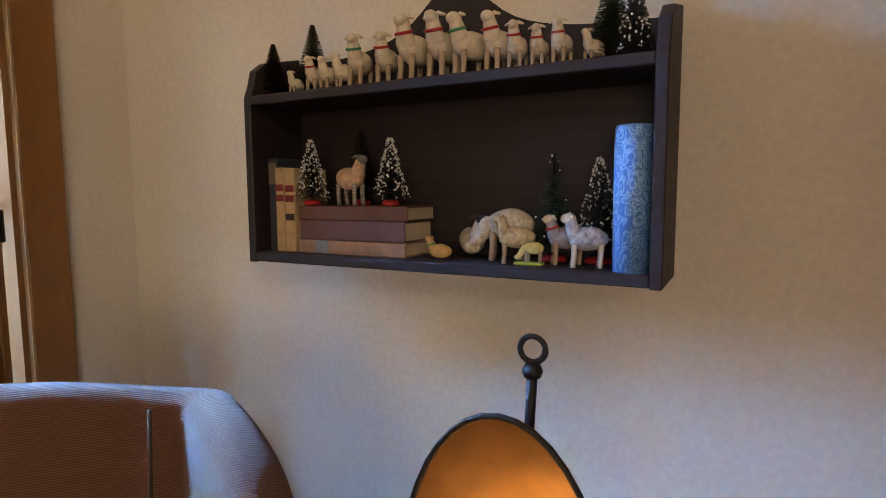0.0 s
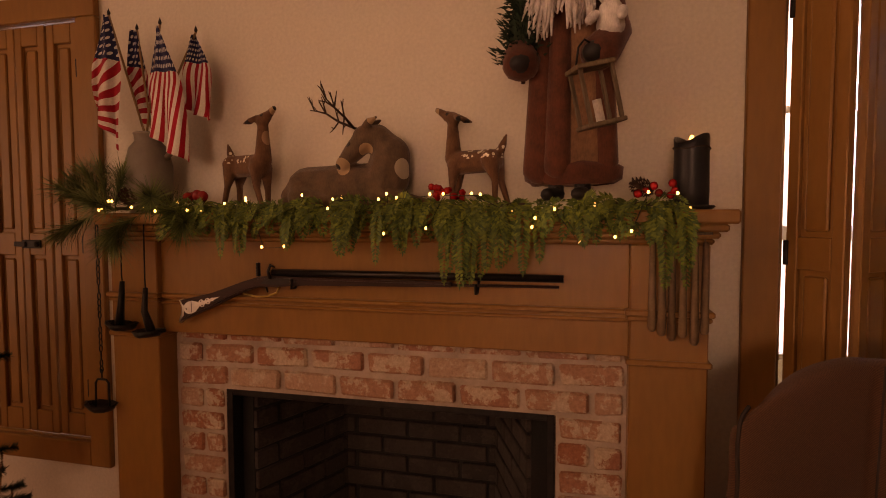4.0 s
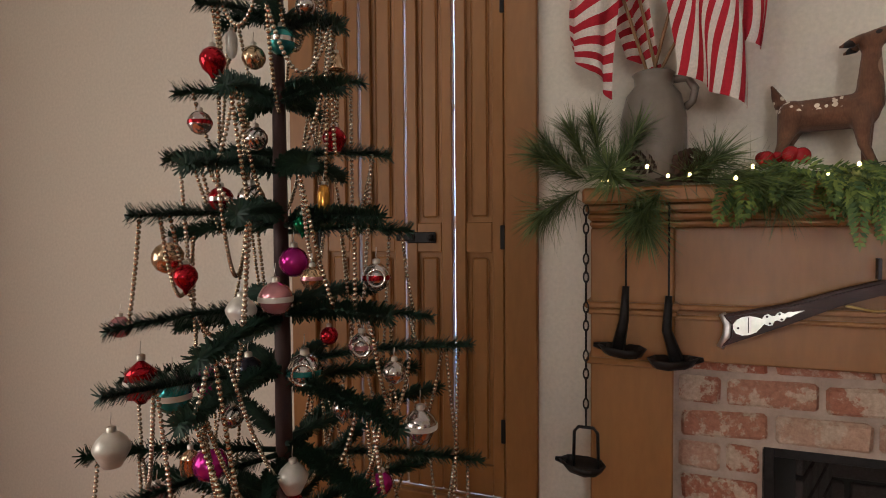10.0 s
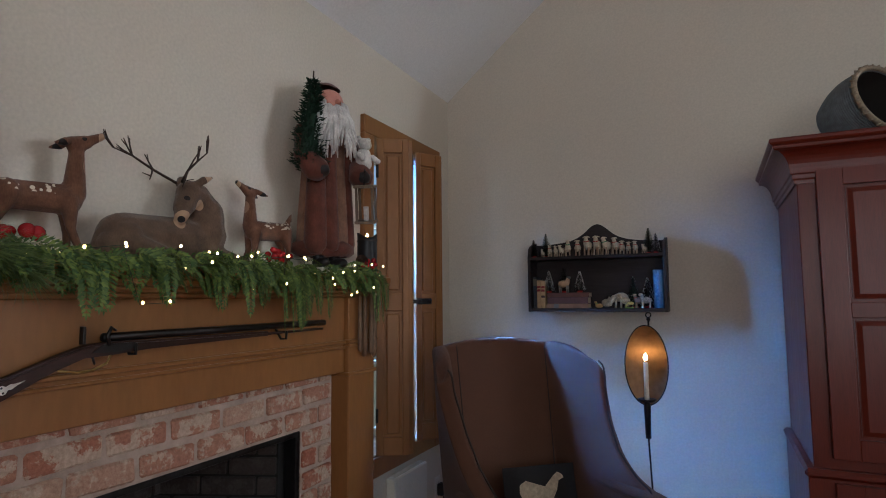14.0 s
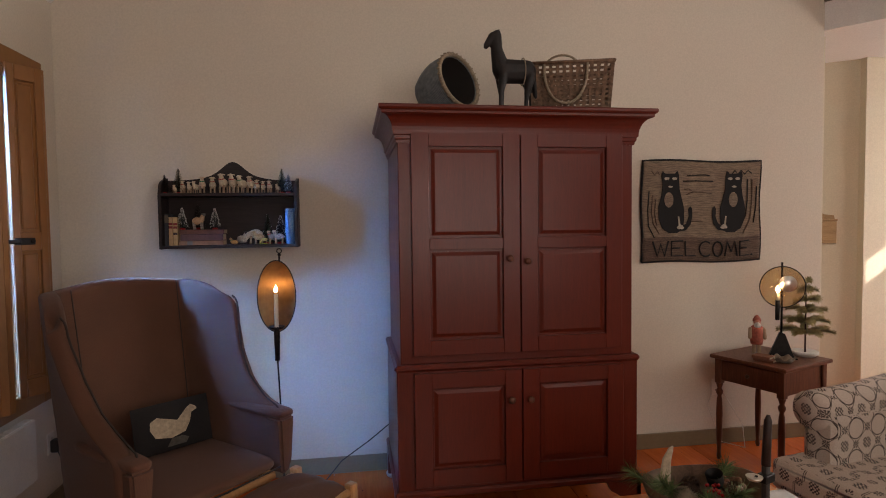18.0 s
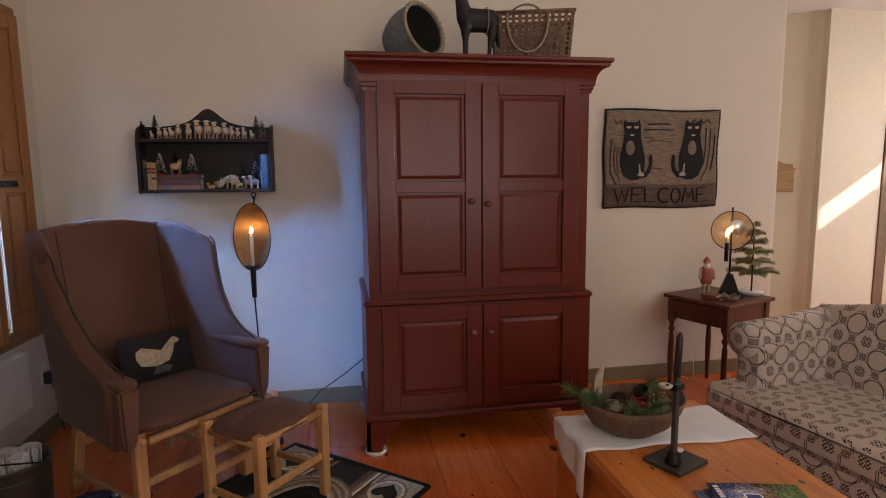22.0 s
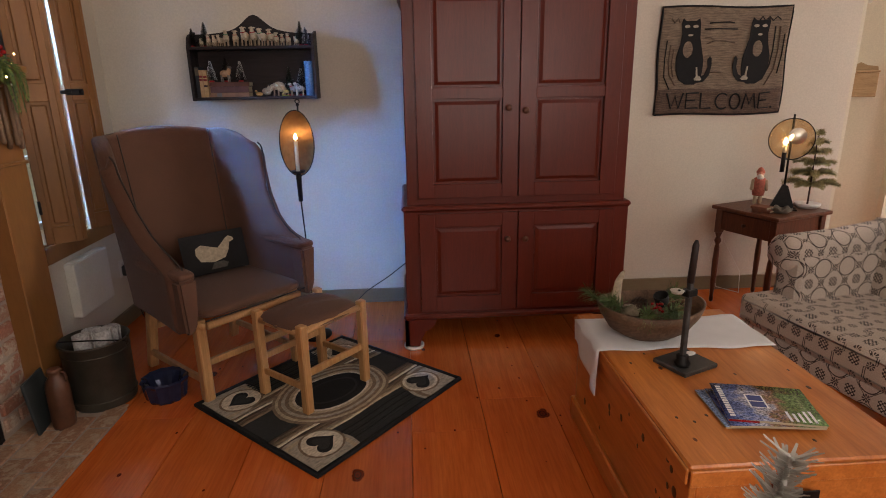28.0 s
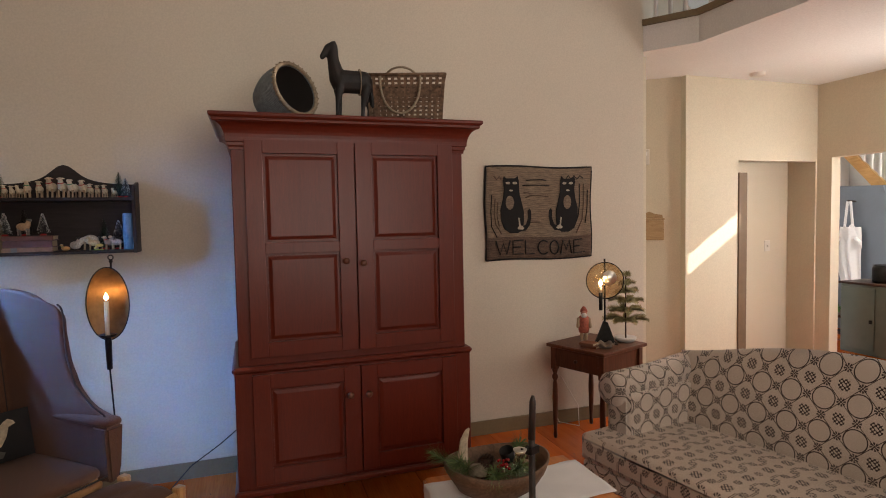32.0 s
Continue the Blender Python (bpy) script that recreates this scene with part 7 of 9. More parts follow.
HANG = """-0.115 1.869 red drop .024;-0.085 1.915 white long .016;0.017 1.91 teal ball .027 silver;-0.037 1.876 gold ball .022;0.062 1.985 silver ball .020;0.123 1.875 gold bell .017
-0.141 1.749 silver ball .022 red;-0.042 1.725 silver ball .023;0.117 1.722 red cup .024;0.095 1.609 yellow long .018;0.052 1.556 green drop .017;-0.111 1.605 red ball .024 silver;-0.05 1.607 silver ball .026
-0.212 1.49 gold ball .030;-0.172 1.457 red drop .022;0.031 1.479 magenta ball .029;0.075 1.45 gold ball .022 pink;0.001 1.41 pink ball .032 white;-0.06 1.39 white cup .028;0.197 1.446 silver ball .028 red dimple;0.169 1.311 silver ball .026 pink dimple
-0.26 1.256 red lantern .030 white;-0.203 1.226 teal ball .034 white;-0.142 1.246 magenta drop .025 pink;-0.053 1.272 black drop .028;0.052 1.262 silver ball .034 teal dimple;-0.32 1.127 white cup .033;-0.117 1.114 magenta ball .030;-0.161 1.108 gold lantern .020
0.038 1.077 white cup .028;0.04 1.02 red bell .026;0.29 1.158 silver cup .032 white;0.211 1.052 magenta ball .022;-0.391 0.962 gold ball .027;-0.005 0.92 pink ball .029;0.077 0.942 silver ball .034 gold;0.178 0.895 pink ball .036 red dimple;0.267 0.871 red drop .024;0.329 0.851 silver ball .024
-0.107 2.03 teal ball .024;0.413 0.767 red bell .027;0.263 0.63 red lantern .030 white;0.154 0.75 pink ball .034 white;-0.216 0.783 gold lantern .034;-0.294 0.765 green long .017;0.227 0.79 red drop .024;-0.072 0.84 pink lantern .030;-0.15 0.70 silver ball .030 red dimple
-0.36 0.85 white cup .028;0.06 0.66 white lantern .032;-0.02 2.11 pink ball .02;0.06 2.13 silver ball .02;-0.24 1.02 pink cup .026;0.13 1.19 silver drop .02;0.24 1.27 silver ball .022;-0.30 1.36 pink ball .02;0.10 1.33 red ball .018;-0.09 1.18 silver ball .022"""
for item in HANG.replace("\n", ";").split(";"):
    w = item.split()
    s, z = float(w[0]), float(w[1])
    reach = max(0.05, min(0.30, 0.12 * (2.5 - z)))
    fwd = tr.uniform(0.25, 0.8) * reach
    ornament(w[3], w[2], float(w[4]) * 1.04, TREE + R9 * s * (1.0 - 0.45 * fwd) + F9 * fwd + Vector((0, 0, z - TREE.z - 0.016 * fwd * 0)), w[5] if len(w) > 5 else "", len(w) > 6)

# ---- wall shelf with sheep, trees and books ----
SX0, SX1, SYF, SYB = 0.146, 0.924, 1.262, 1.419
shelf = thing("wall_shelf", pose(0, 0, 0), "dark plum painted wooden wall shelf with a scrolled back", "wall shelf")
back = [(SX0 + 0.015, 1.46), (SX1 - 0.015, 1.46), (SX1 - 0.015, 1.855)]
mid = (SX0 + SX1) / 2
for k in range(33):
    t = k / 32
    x = SX1 - 0.015 - t * (SX1 - SX0 - 0.03)
    d = abs(x - mid)
    h = 1.856 + 0.068 * math.exp(-(d / 0.078) ** 2) + 0.046 * math.exp(-(d / 0.17) ** 2)
    back.append((x, h))
back.append((SX0 + 0.015, 1.855))
part("back_board", prism(back, SYB - 0.012, SYB), SHELF_PAINT, shelf)
for x0, x1 in ((SX0, SX0 + 0.018), (SX1 - 0.018, SX1)):
    side = [(SYF, 1.452), (SYB - 0.012, 1.452), (SYB - 0.012, 1.87), (SYB - 0.03, 1.866), (SYF + 0.045, 1.845), (SYF + 0.018, 1.825), (SYF + 0.010, 1.795), (SYF, 1.772)]
    sd = prism(side, x0, x1, axis="x")
    bmesh.ops.bevel(sd, geom=[e for e in sd.edges if abs(e.verts[0].co.x - e.verts[1].co.x) < 1e-6], offset=0.002, segments=1, affect="EDGES")
    part("side_board", sd, SHELF_PAINT, shelf)
part("bottom_board", bx(SX0 + 0.018, SX1 - 0.018, SYF, SYB - 0.012, 1.454, 1.472, 0.002), SHELF_PAINT, shelf)
part("middle_board", bx(SX0 + 0.018, SX1 - 0.018, SYF, SYB - 0.012, 1.757, 1.775, 0.002), SHELF_PAINT, shelf)
ZL, ZU = 1.472, 1.775

IVORY = plain("aged_ivory_paint", (0.56, 0.47, 0.34), 0.7, vary=0.18, scale=70, relief=0.5)
RIBBON = {c: plain(c + "_ribbon", v, 0.6) for c, v in {"red": (0.38, 0.02, 0.02), "green": (0.05, 0.22, 0.10)}.items()}
STONE_LEG = plain("tan_wooden_legs", (0.36, 0.26, 0.17), 0.7, vary=0.2)
srng = random.Random(5)


def sheep(m, h, ribbon, label, coat=None, leg=None, lying=False, graze=False, face=None):
    """A little carved sheep of height h that looks along local -y."""
    coat, leg, face = coat or IVORY, leg or STONE_LEG, face or coat or IVORY
    b = bmesh.new()
    body_z = 0.30 if lying else 0.52
    ball((0, 0.10 * h, body_z * h), 0.235 * h, b, 14, 10, (0.82, 1.55, 0.95))
    if graze:
        capsule((0, -0.22 * h, 0.5 * h), (0, -0.42 * h, 0.22 * h), 0.14 * h, 0.09 * h, b)
    else:
        capsule((0, -0.14 * h, (body_z + 0.08) * h), (0, -0.22 * h, (body_z + 0.32) * h), 0.15 * h, 0.10 * h, b)
    rough_up(b, 0.018 * h, 60, srng.random() * 9)
    head = bmesh.new()
    hz = 0.18 if graze else body_z + 0.36
    hy = -0.46 if graze else -0.25
    ball((0, hy * h, hz * h), 0.105 * h, head, 12, 8, (0.9, 1.35, 0.95))
    for s in (-1, 1):
        capsule((s * 0.08 * h, (hy + 0.06) * h, (hz + 0.06) * h), (s * 0.17 * h, (hy + 0.07) * h, (hz + 0.03) * h), 0.035 * h, 0.02 * h, head, 6)
    pieces = [(b, coat), (head, face)]
    if not lying:
        lg = bmesh.new()
        for sx in (-1, 1):
            for y in (-0.14, 0.33):
                tube([(sx * 0.10 * h, y * h, 0.42 * h), (sx * 0.105 * h, y * h, 0.2 * h), (sx * 0.105 * h, (y - 0.02) * h, 0.0)], [0.055 * h, 0.042 * h, 0.045 * h], 7, lg)
        pieces.append((lg, leg))
    if ribbon:
        pieces.append((moved(lathe([(0.135 * h, -0.02 * h), (0.15 * h, 0), (0.135 * h, 0.025 * h)], 14), pose(0, -0.19 * h, (body_z + 0.20) * h, 18)), RIBBON[ribbon]))
    ob = joined("sheep_figure", pieces, label, "sheep figure", "sheep on the wall shelf")
    ob.matrix_world = m
    return ob


for k, (x, h, rib) in enumerate(((0.222, 0.052, ""), (0.265, 0.076, "red"), (0.303, 0.070, ""), (0.336, 0.074, ""), (0.376, 0.100, "green"), (0.432, 0.098, "red"), (0.492, 0.118, "red"), (0.545, 0.118, "red"),
                                 (0.598, 0.108, "green"), (0.650, 0.104, "red"), (0.686, 0.082, "red"), (0.720, 0.074, "red"), (0.758, 0.076, "red"), (0.804, 0.058, ""))):
    sheep(pose(x, 1.325 + 0.008 * (k % 2), ZU, 0, 0, srng.uniform(-26, 14)), h, rib, "small ivory carved sheep" + (f" with a {rib} ribbon" if rib else "") + " on the shelf top")


def bottle_brush(m, h, green, snow, label, base=0.0):
    bt = thing("bottle_brush_tree", m, label, "toy tree", "little trees on the wall shelf")
    bm, sn = bmesh.new(), bmesh.new()
    r = h * 0.26
    for k in range(900):
        t = k / 900
        z = h * (0.13 + 0.87 * t)
        a = k * 2.4 + srng.uniform(-0.2, 0.2)
        l = r * (1 - t) ** 0.9 + 0.004
        d = Vector((math.cos(a) * l, math.sin(a) * l, -0.10 * l + srng.uniform(-0.1, 0.1) * l))
        p = Vector((0, 0, z))
        w = Vector((-math.sin(a), math.cos(a), 0)) * 0.0015
        bm.faces.new([bm.verts.new(q) for q in (p - w, p + w, p + d + w, p + d - w)])
        if srng.random() < snow * 0.6:
            e = p + d * srng.uniform(0.75, 1.0)
            ball(e, srng.uniform(0.0012, 0.0022), sn, 5, 4)
    part("bristles", bm, green, bt)
    if snow > 0.01:
        part("snow", sn, plain("white_flock", (0.75, 0.74, 0.70), 0.9), bt)
    part("stem", tube([(0, 0, 0.008), (0, 0, h)], 0.0014, 5), TWIG, bt)
    part("stand", lathe([(0, 0), (h * 0.13, 0), (h * 0.13, 0.006), (h * 0.10, 0.010), (0.004, 0.011), (0, 0.011)], 16), plain("red_stand_paint", (0.36, 0.02, 0.02), 0.5), bt)
    return bt


GREEN_B = leafy("green_bristle", (0.022, 0.085, 0.045), (0.085, 0.17, 0.085))
OLIVE_B = leafy("olive_bristle", (0.075, 0.100, 0.040), (0.17, 0.19, 0.085))
BROWN_B = leafy("brown_bristle", (0.075, 0.052, 0.036), (0.16, 0.115, 0.075))
DARK_B = leafy("dark_bristle", (0.010, 0.016, 0.014), (0.035, 0.045, 0.038))
GREY_B = leafy("frosted_bristle", (0.10, 0.105, 0.10), (0.26, 0.25, 0.23))
bottle_brush(pose(0.168, 1.325, ZU), 0.110, BROWN_B, 0.0, "small brown bottle brush tree on the shelf top")
bottle_brush(pose(0.232, 1.370, ZU), 0.150, OLIVE_B, 0.0, "olive green bottle brush tree on the shelf top")
bottle_brush(pose(0.826, 1.365, ZU), 0.150, OLIVE_B, 0.0, "olive green bottle brush tree on the shelf top")
bottle_brush(pose(0.868, 1.325, ZU), 0.112, GREY_B, 0.25, "frosted grey bottle brush tree on the shelf top")
STACK = ZL + 0.092
bottle_brush(pose(0.258, 1.325, STACK), 0.128, DARK_B, 0.55, "snowy bottle brush tree on the stacked books")
bottle_brush(pose(0.335, 1.385, STACK), 0.150, BROWN_B, 0.0, "brown bottle brush tree behind the sheep on the books")
bottle_brush(pose(0.440, 1.330, STACK), 0.124, DARK_B, 0.55, "snowy bottle brush tree on the stacked books")
bottle_brush(pose(0.735, 1.375, ZL), 0.180, GREEN_B, 0.06, "green bottle brush tree on the lower shelf")
bottle_brush(pose(0.812, 1.370, ZL), 0.172, DARK_B, 0.5, "snowy dark bottle brush tree on the lower shelf")

PAGE = plain("yellowed_pages", (0.46, 0.36, 0.24), 0.9, vary=0.1, stretch=(1, 1, 20))


def book(m, w, d, h, colour, label, bands=()):
    """A closed book: w along the spine's thickness, d deep, h tall, spine to local -y."""
    bk_ = thing("old_book", m, label, "book", "books on the wall shelf")
    cov = plain("book_cloth_" + str(len(bpy.data.materials)), colour, 0.75, vary=0.22, scale=40, relief=0.4)
    part("cover", bx(-w / 2, -w / 2 + 0.0025, 0, d, 0, h, 0.0008), cov, bk_)
    part("cover", bx(w / 2 - 0.0025, w / 2, 0, d, 0, h, 0.0008), cov, bk_)
    part("spine", bx(-w / 2, w / 2, -0.004, 0.001, 0, h, 0.0016), cov, bk_)
    part("page_block", bx(-w / 2 + 0.0026, w / 2 - 0.0026, 0.0015, d - 0.004, 0.003, h - 0.003), PAGE, bk_)
    for z0, z1, c in bands:
        part("label_band", bx(-w / 2 + 0.001, w / 2 - 0.001, -0.0046, -0.0035, z0 * h, z1 * h), plain("band_" + str(len(bpy.data.materials)), c, 0.7), bk_)
    return bk_


book(pose(0.178, 1.305, ZL), 0.022, 0.095, 0.185, (0.030, 0.034, 0.042), "dark blue old book standing on the shelf", ((0.72, 0.95, (0.12, 0.10, 0.07)),))
book(pose(0.203, 1.297, ZL), 0.022, 0.095, 0.166, (0.42, 0.29, 0.155), "tan leather old book standing on the shelf", ((0.60, 0.68, (0.20, 0.03, 0.03)), (0.72, 0.80, (0.20, 0.03, 0.03))))
book(pose(0.228, 1.297, ZL), 0.024, 0.095, 0.164, (0.44, 0.31, 0.165), "tan leather old book standing on the shelf", ((0.60, 0.68, (0.20, 0.03, 0.03)), (0.72, 0.80, (0.20, 0.03, 0.03)), (0.38, 0.46, (0.05, 0.03, 0.03))))
for k, (dx, w, h, c, lab) in enumerate(((0.0, 0.026, 0.245, (0.26, 0.155, 0.10), "tan"), (0.006, 0.037, 0.238, (0.115, 0.060, 0.062), "plum brown"), (0.002, 0.026, 0.248, (0.12, 0.055, 0.042), "dark brown"))):
    z = ZL + (0.0, 0.027, 0.065)[k]
    book(pose(0.247 + dx, 1.298, z + w / 2) @ Matrix.Rotation(radians(90), 4, "Y"), w, 0.10, h, c, f"{lab} old book lying in a stack on the shelf", ((0.18, 0.30, (0.16, 0.16, 0.16)),) if k == 0 else ())

WOOL_B = plain("buff_curly_wool", (0.46, 0.30, 0.18), 0.9, vary=0.3, scale=140, relief=1.0)
DARKFACE = plain("black_face_paint", (0.03, 0.026, 0.025), 0.6)
STRIPED = plain("striped_leg_paint", (0.25, 0.22, 0.19), 0.6, vary=0.9, scale=9, stretch=(0.1, 0.1, 40))
OCHRE = plain("ochre_pottery", (0.45, 0.27, 0.10), 0.5, vary=0.25, scale=40)
SPECK = plain("speckled_putty_glaze", (0.47, 0.40, 0.29), 0.5, vary=0.3, scale=160)
YELLOW = plain("pale_yellow_glaze", (0.55, 0.45, 0.16), 0.5, vary=0.2, scale=60)
sheep(pose(0.352, 1.335, STACK, 0, 0, 78), 0.098, "", "curly buff sheep with striped legs on the stacked books", WOOL_B, STRIPED, face=GREY_B)
sheep(pose(0.545, 1.315, ZL - 0.004, 0, 0, -80), 0.058, "green", "small ochre lying sheep with a green ribbon on the lower shelf", OCHRE, lying=True)
sheep(pose(0.590, 1.375, ZL - 0.002, 0, 0, 50), 0.105, "", "white sheep with a black face on the lower shelf", SPECK, lying=True, face=DARKFACE)
sheep(pose(0.655, 1.350, ZL, 0, 0, -75), 0.118, "", "large speckled grazing sheep on the lower shelf", SPECK, graze=True)
sheep(pose(0.685, 1.312, ZL, 0, 0, -70), 0.082, "", "ochre curly sheep on the lower shelf", plain("curly_ochre", (0.46, 0.35, 0.20), 0.9, vary=0.35, scale=140, relief=1.0))
sheep(pose(0.722, 1.300, ZL + 0.004, 0, 0, -85), 0.046, "", "tiny yellow grazing lamb on a green mound", YELLOW, graze=True)
solid("green_mound", bx(0.695, 0.742, 1.292, 1.312, ZL, ZL + 0.005, 0.002), plain("lime_glaze", (0.35, 0.42, 0.06), 0.5), "lime green mound under the tiny lamb", "base")
sheep(pose(0.762, 1.335, ZL, 0, 0, -60), 0.082, "red", "grey goat figure with a red ribbon on the lower shelf", plain("grey_goat", (0.30, 0.26, 0.24), 0.7, vary=0.3), face=IVORY)
sheep(pose(0.800, 1.312, ZL, 0, 0, -72), 0.085, "", "mottled grey and white goat figure on the lower shelf", plain("mottled_goat", (0.34, 0.33, 0.32), 0.7, vary=0.5, scale=120), leg=IVORY, face=IVORY)
BLUEWAX, bt_, bb_ = material("blue_marbled_wax")
n1, _ = noise_tex(bt_, 60, 6, (1, 1, 0.6), distort=2.5)
bt_.links.new(ramp(bt_, n1, [(0.45, (0.035, 0.13, 0.30)), (0.52, (0.20, 0.36, 0.52)), (0.58, (0.045, 0.15, 0.33))]), bb_.inputs["Base Color"])
bb_.inputs["Roughness"].default_value = 0.4
cand = thing("blue_candle", pose(0.876, 1.298, ZL), "marbled blue pillar candle on the lower shelf", "candle")
part("wax", lathe([(0, 0), (0.027, 0.0), (0.0275, 0.10), (0.0275, 0.206), (0.025, 0.210), (0, 0.208)], 24), BLUEWAX, cand)
part("wick", tube([(0, 0, 0.206), (0.001, 0, 0.218)], 0.0012, 5), DARKFACE, cand)

# ---- lamps ----
COPPER = glossy("old_copper", (0.22, 0.12, 0.050), 0.50, 0.9)
WAX = plain("ivory_wax", (0.62, 0.52, 0.36), 0.5, vary=0.06)
BULB_HOT = glow("candle_bulb", (1.0, 0.66, 0.30), 16)


def flame_bulb(parent, at, r=0.011):
    bm = lathe([(0, -1.4), (0.5, -1.2), (0.95, -0.4), (1.0, 0.0), (0.8, 0.7), (0.42, 1.5), (0.12, 2.2), (0, 2.4)], 14)
    moved(bm, Matrix.Translation(at) @ Matrix.Scale(r, 4))
    return part("flame_bulb", bm, BULB_HOT, parent, "glowing flame-shaped bulb")


FL = Vector((0.842, 0.862, 0))
turn = pose(*FL, 0, 0, 3)
fl = thing("reflector_floor_lamp", turn, "black iron candle floor lamp with an oval copper reflector", "floor lamp")
bm = bmesh.new()
rings = []
for i in range(9):
    f = i / 8
    rings.append([bm.verts.new((0.097 * f * math.cos(2 * math.pi * k / 40), -0.030 * (f ** 2) + 0.045, 1.209 + 0.188 * f * math.sin(2 * math.pi * k / 40))) for k in range(40)] if i else [bm.verts.new((0, 0.045, 1.209))])
for a, b in zip(rings, rings[1:]):
    for k in range(40):
        bm.faces.new((a[0], b[(k + 1) % 40], b[k]) if len(a) == 1 else (a[k], a[(k + 1) % 40], b[(k + 1) % 40], b[k]))
for f in bm.faces:
    f.smooth = True
part("reflector", bm, COPPER, fl, "oval hammered copper reflector")
bk_dish = bmesh.new()
sheet(40, 8, lambda u, v: (0.0985 * v * math.cos(2 * math.pi * u), -0.030 * v ** 2 + 0.048, 1.209 + 0.190 * v * math.sin(2 * math.pi * u)), bk_dish)
part("reflector_back", bk_dish, BLACK_IRON, fl)
part("rim", tube([(0.098 * math.cos(2 * math.pi * k / 40), 0.015, 1.209 + 0.189 * math.sin(2 * math.pi * k / 40)) for k in range(41)], 0.003, 6, cap=False), BLACK_IRON, fl)
part("top_rod", tube([(0.010, 0.050, 1.30), (0.014, 0.060, 1.38), (0.015, 0.064, 1.425)], 0.0050, 8), BLACK_IRON, fl)
part("rod_knob", lathe([(0, 0.0), (0.008, 0.002), (0.010, 0.008), (0.007, 0.014), (0, 0.016)], 12), BLACK_IRON, fl).location = (0.015, 0.064, 1.418)
part("top_ring", tube([(0.015 + 0.012 * math.cos(t), 0.064, 1.446 + 0.012 * math.sin(t)) for t in [2 * math.pi * k / 18 for k in range(19)]], 0.0030, 6, cap=False), BLACK_IRON, fl)
part("drip_pan", lathe([(0, 0), (0.036, 0.0), (0.042, 0.012), (0.038, 0.013), (0, 0.004)], 20), BLACK_IRON, fl).location = (0, -0.030, 1.045)
part("candle_sleeve", tube([(0, -0.030, 1.05), (0, -0.030, 1.225)], 0.011, 12), WAX, fl)
part("stem", tube([(0, -0.028, 1.045), (0, -0.026, 1.02), (0, -0.02, 0.875)], [0.012, 0.016, 0.013], 12), BLACK_IRON, fl)
part("pole", tube([(0, -0.02, 0.88), (0.012, -0.01, 0.55), (0.02, 0.0, 0.02)], 0.0042, 8), BLACK_IRON, fl)
part("foot", lathe([(0, 0), (0.10, 0.0), (0.10, 0.012), (0.03, 0.02), (0, 0.022)], 24), BLACK_IRON, fl).location = (0.02, 0, 0)
flame_bulb(fl, (0, -0.030, 1.248))
p1 = lamp("floor_lamp_bulb", "POINT", turn @ Matrix.Translation((0, -0.006, 1.255)), 0.11, (1.0, 0.60, 0.26))
p1.data.shadow_soft_size = 0.012

# ---- side table and what stands on it ----
tm_ = pose(3.58, 1.19, 0, 0, 0, -69.7)
tab = thing("side_table", tm_, "cherry side table with one drawer and turned legs beside the sofa", "side table")
part("top", bx(-0.015, 0.485, -0.015, 0.50, 0.675, 0.70, 0.005), CHERRY, tab)
part("apron", bx(0.03, 0.44, 0.445, 0.465, 0.52, 0.675, 0.002), CHERRY, tab)
for x in (0.022, 0.430):
    part("apron", bx(x, x + 0.018, 0.04, 0.45, 0.52, 0.675, 0.002), CHERRY, tab)
drawer = part("drawer", bx(0.045, 0.425, 0.018, 0.036, 0.535, 0.665, 0.003), CHERRY, tab)
part("knob", moved(lathe([(0, 0.024), (0.010, 0.022), (0.013, 0.016), (0.007, 0.008), (0.008, 0)], 12), pose(0.235, 0.018, 0.60, 90)), DARK_WOOD, drawer)
for x in (0.03, 0.44):
    for y in (0.03, 0.455):
        leg = part("leg", bx(x - 0.022, x + 0.022, y - 0.022, y + 0.022, 0.51, 0.675, 0.003), CHERRY, tab)
        part("turning", moved(lathe([(0, 0), (0.011, 0.0), (0.015, 0.02), (0.012, 0.05), (0.018, 0.16), (0.021, 0.30), (0.017, 0.40), (0.012, 0.425), (0.022, 0.445), (0.022, 0.46), (0.013, 0.475), (0.022, 0.505), (0.020, 0.512), (0, 0.512)], 16), pose(x, y, 0)), CHERRY, leg)
TT = 0.70
tl = thing("table_lamp", pose(3.925, 1.00, TT, 0, 0, -26), "black iron candle lamp with a round amber mica disc", "table lamp")
part("base", prism([(-0.075, 0.0), (0.075, 0.0), (0.02, 0.155), (-0.01, 0.165)], -0.012, 0.012), BLACK_IRON, tl)
part("base_foot", bx(-0.085, 0.085, -0.045, 0.045, 0.0, 0.008, 0.002), BLACK_IRON, tl)
part("pole", tube([(0.0, 0.0, 0.15), (0.0, 0.0, 0.61)], 0.0065, 8), BLACK_IRON, tl)
MICA, mt_, mb_ = material("amber_mica")
mn, _ = noise_tex(mt_, 18, 5)
mt_.links.new(ramp(mt_, mn, [(0.3, (0.74, 0.52, 0.28)), (0.7, (0.90, 0.74, 0.50))]), mb_.inputs["Base Color"])
mb_.inputs["Transmission Weight"].default_value, mb_.inputs["Roughness"].default_value = 0.9, 0.12
mb_.inputs["IOR"].default_value = 1.12
part("mica_disc", moved(lathe([(0, 0.0), (0.128, 0.0), (0.128, 0.003), (0, 0.003)], 40), pose(0, -0.012, 0.455, 90)), MICA, tl, "round amber mica disc")
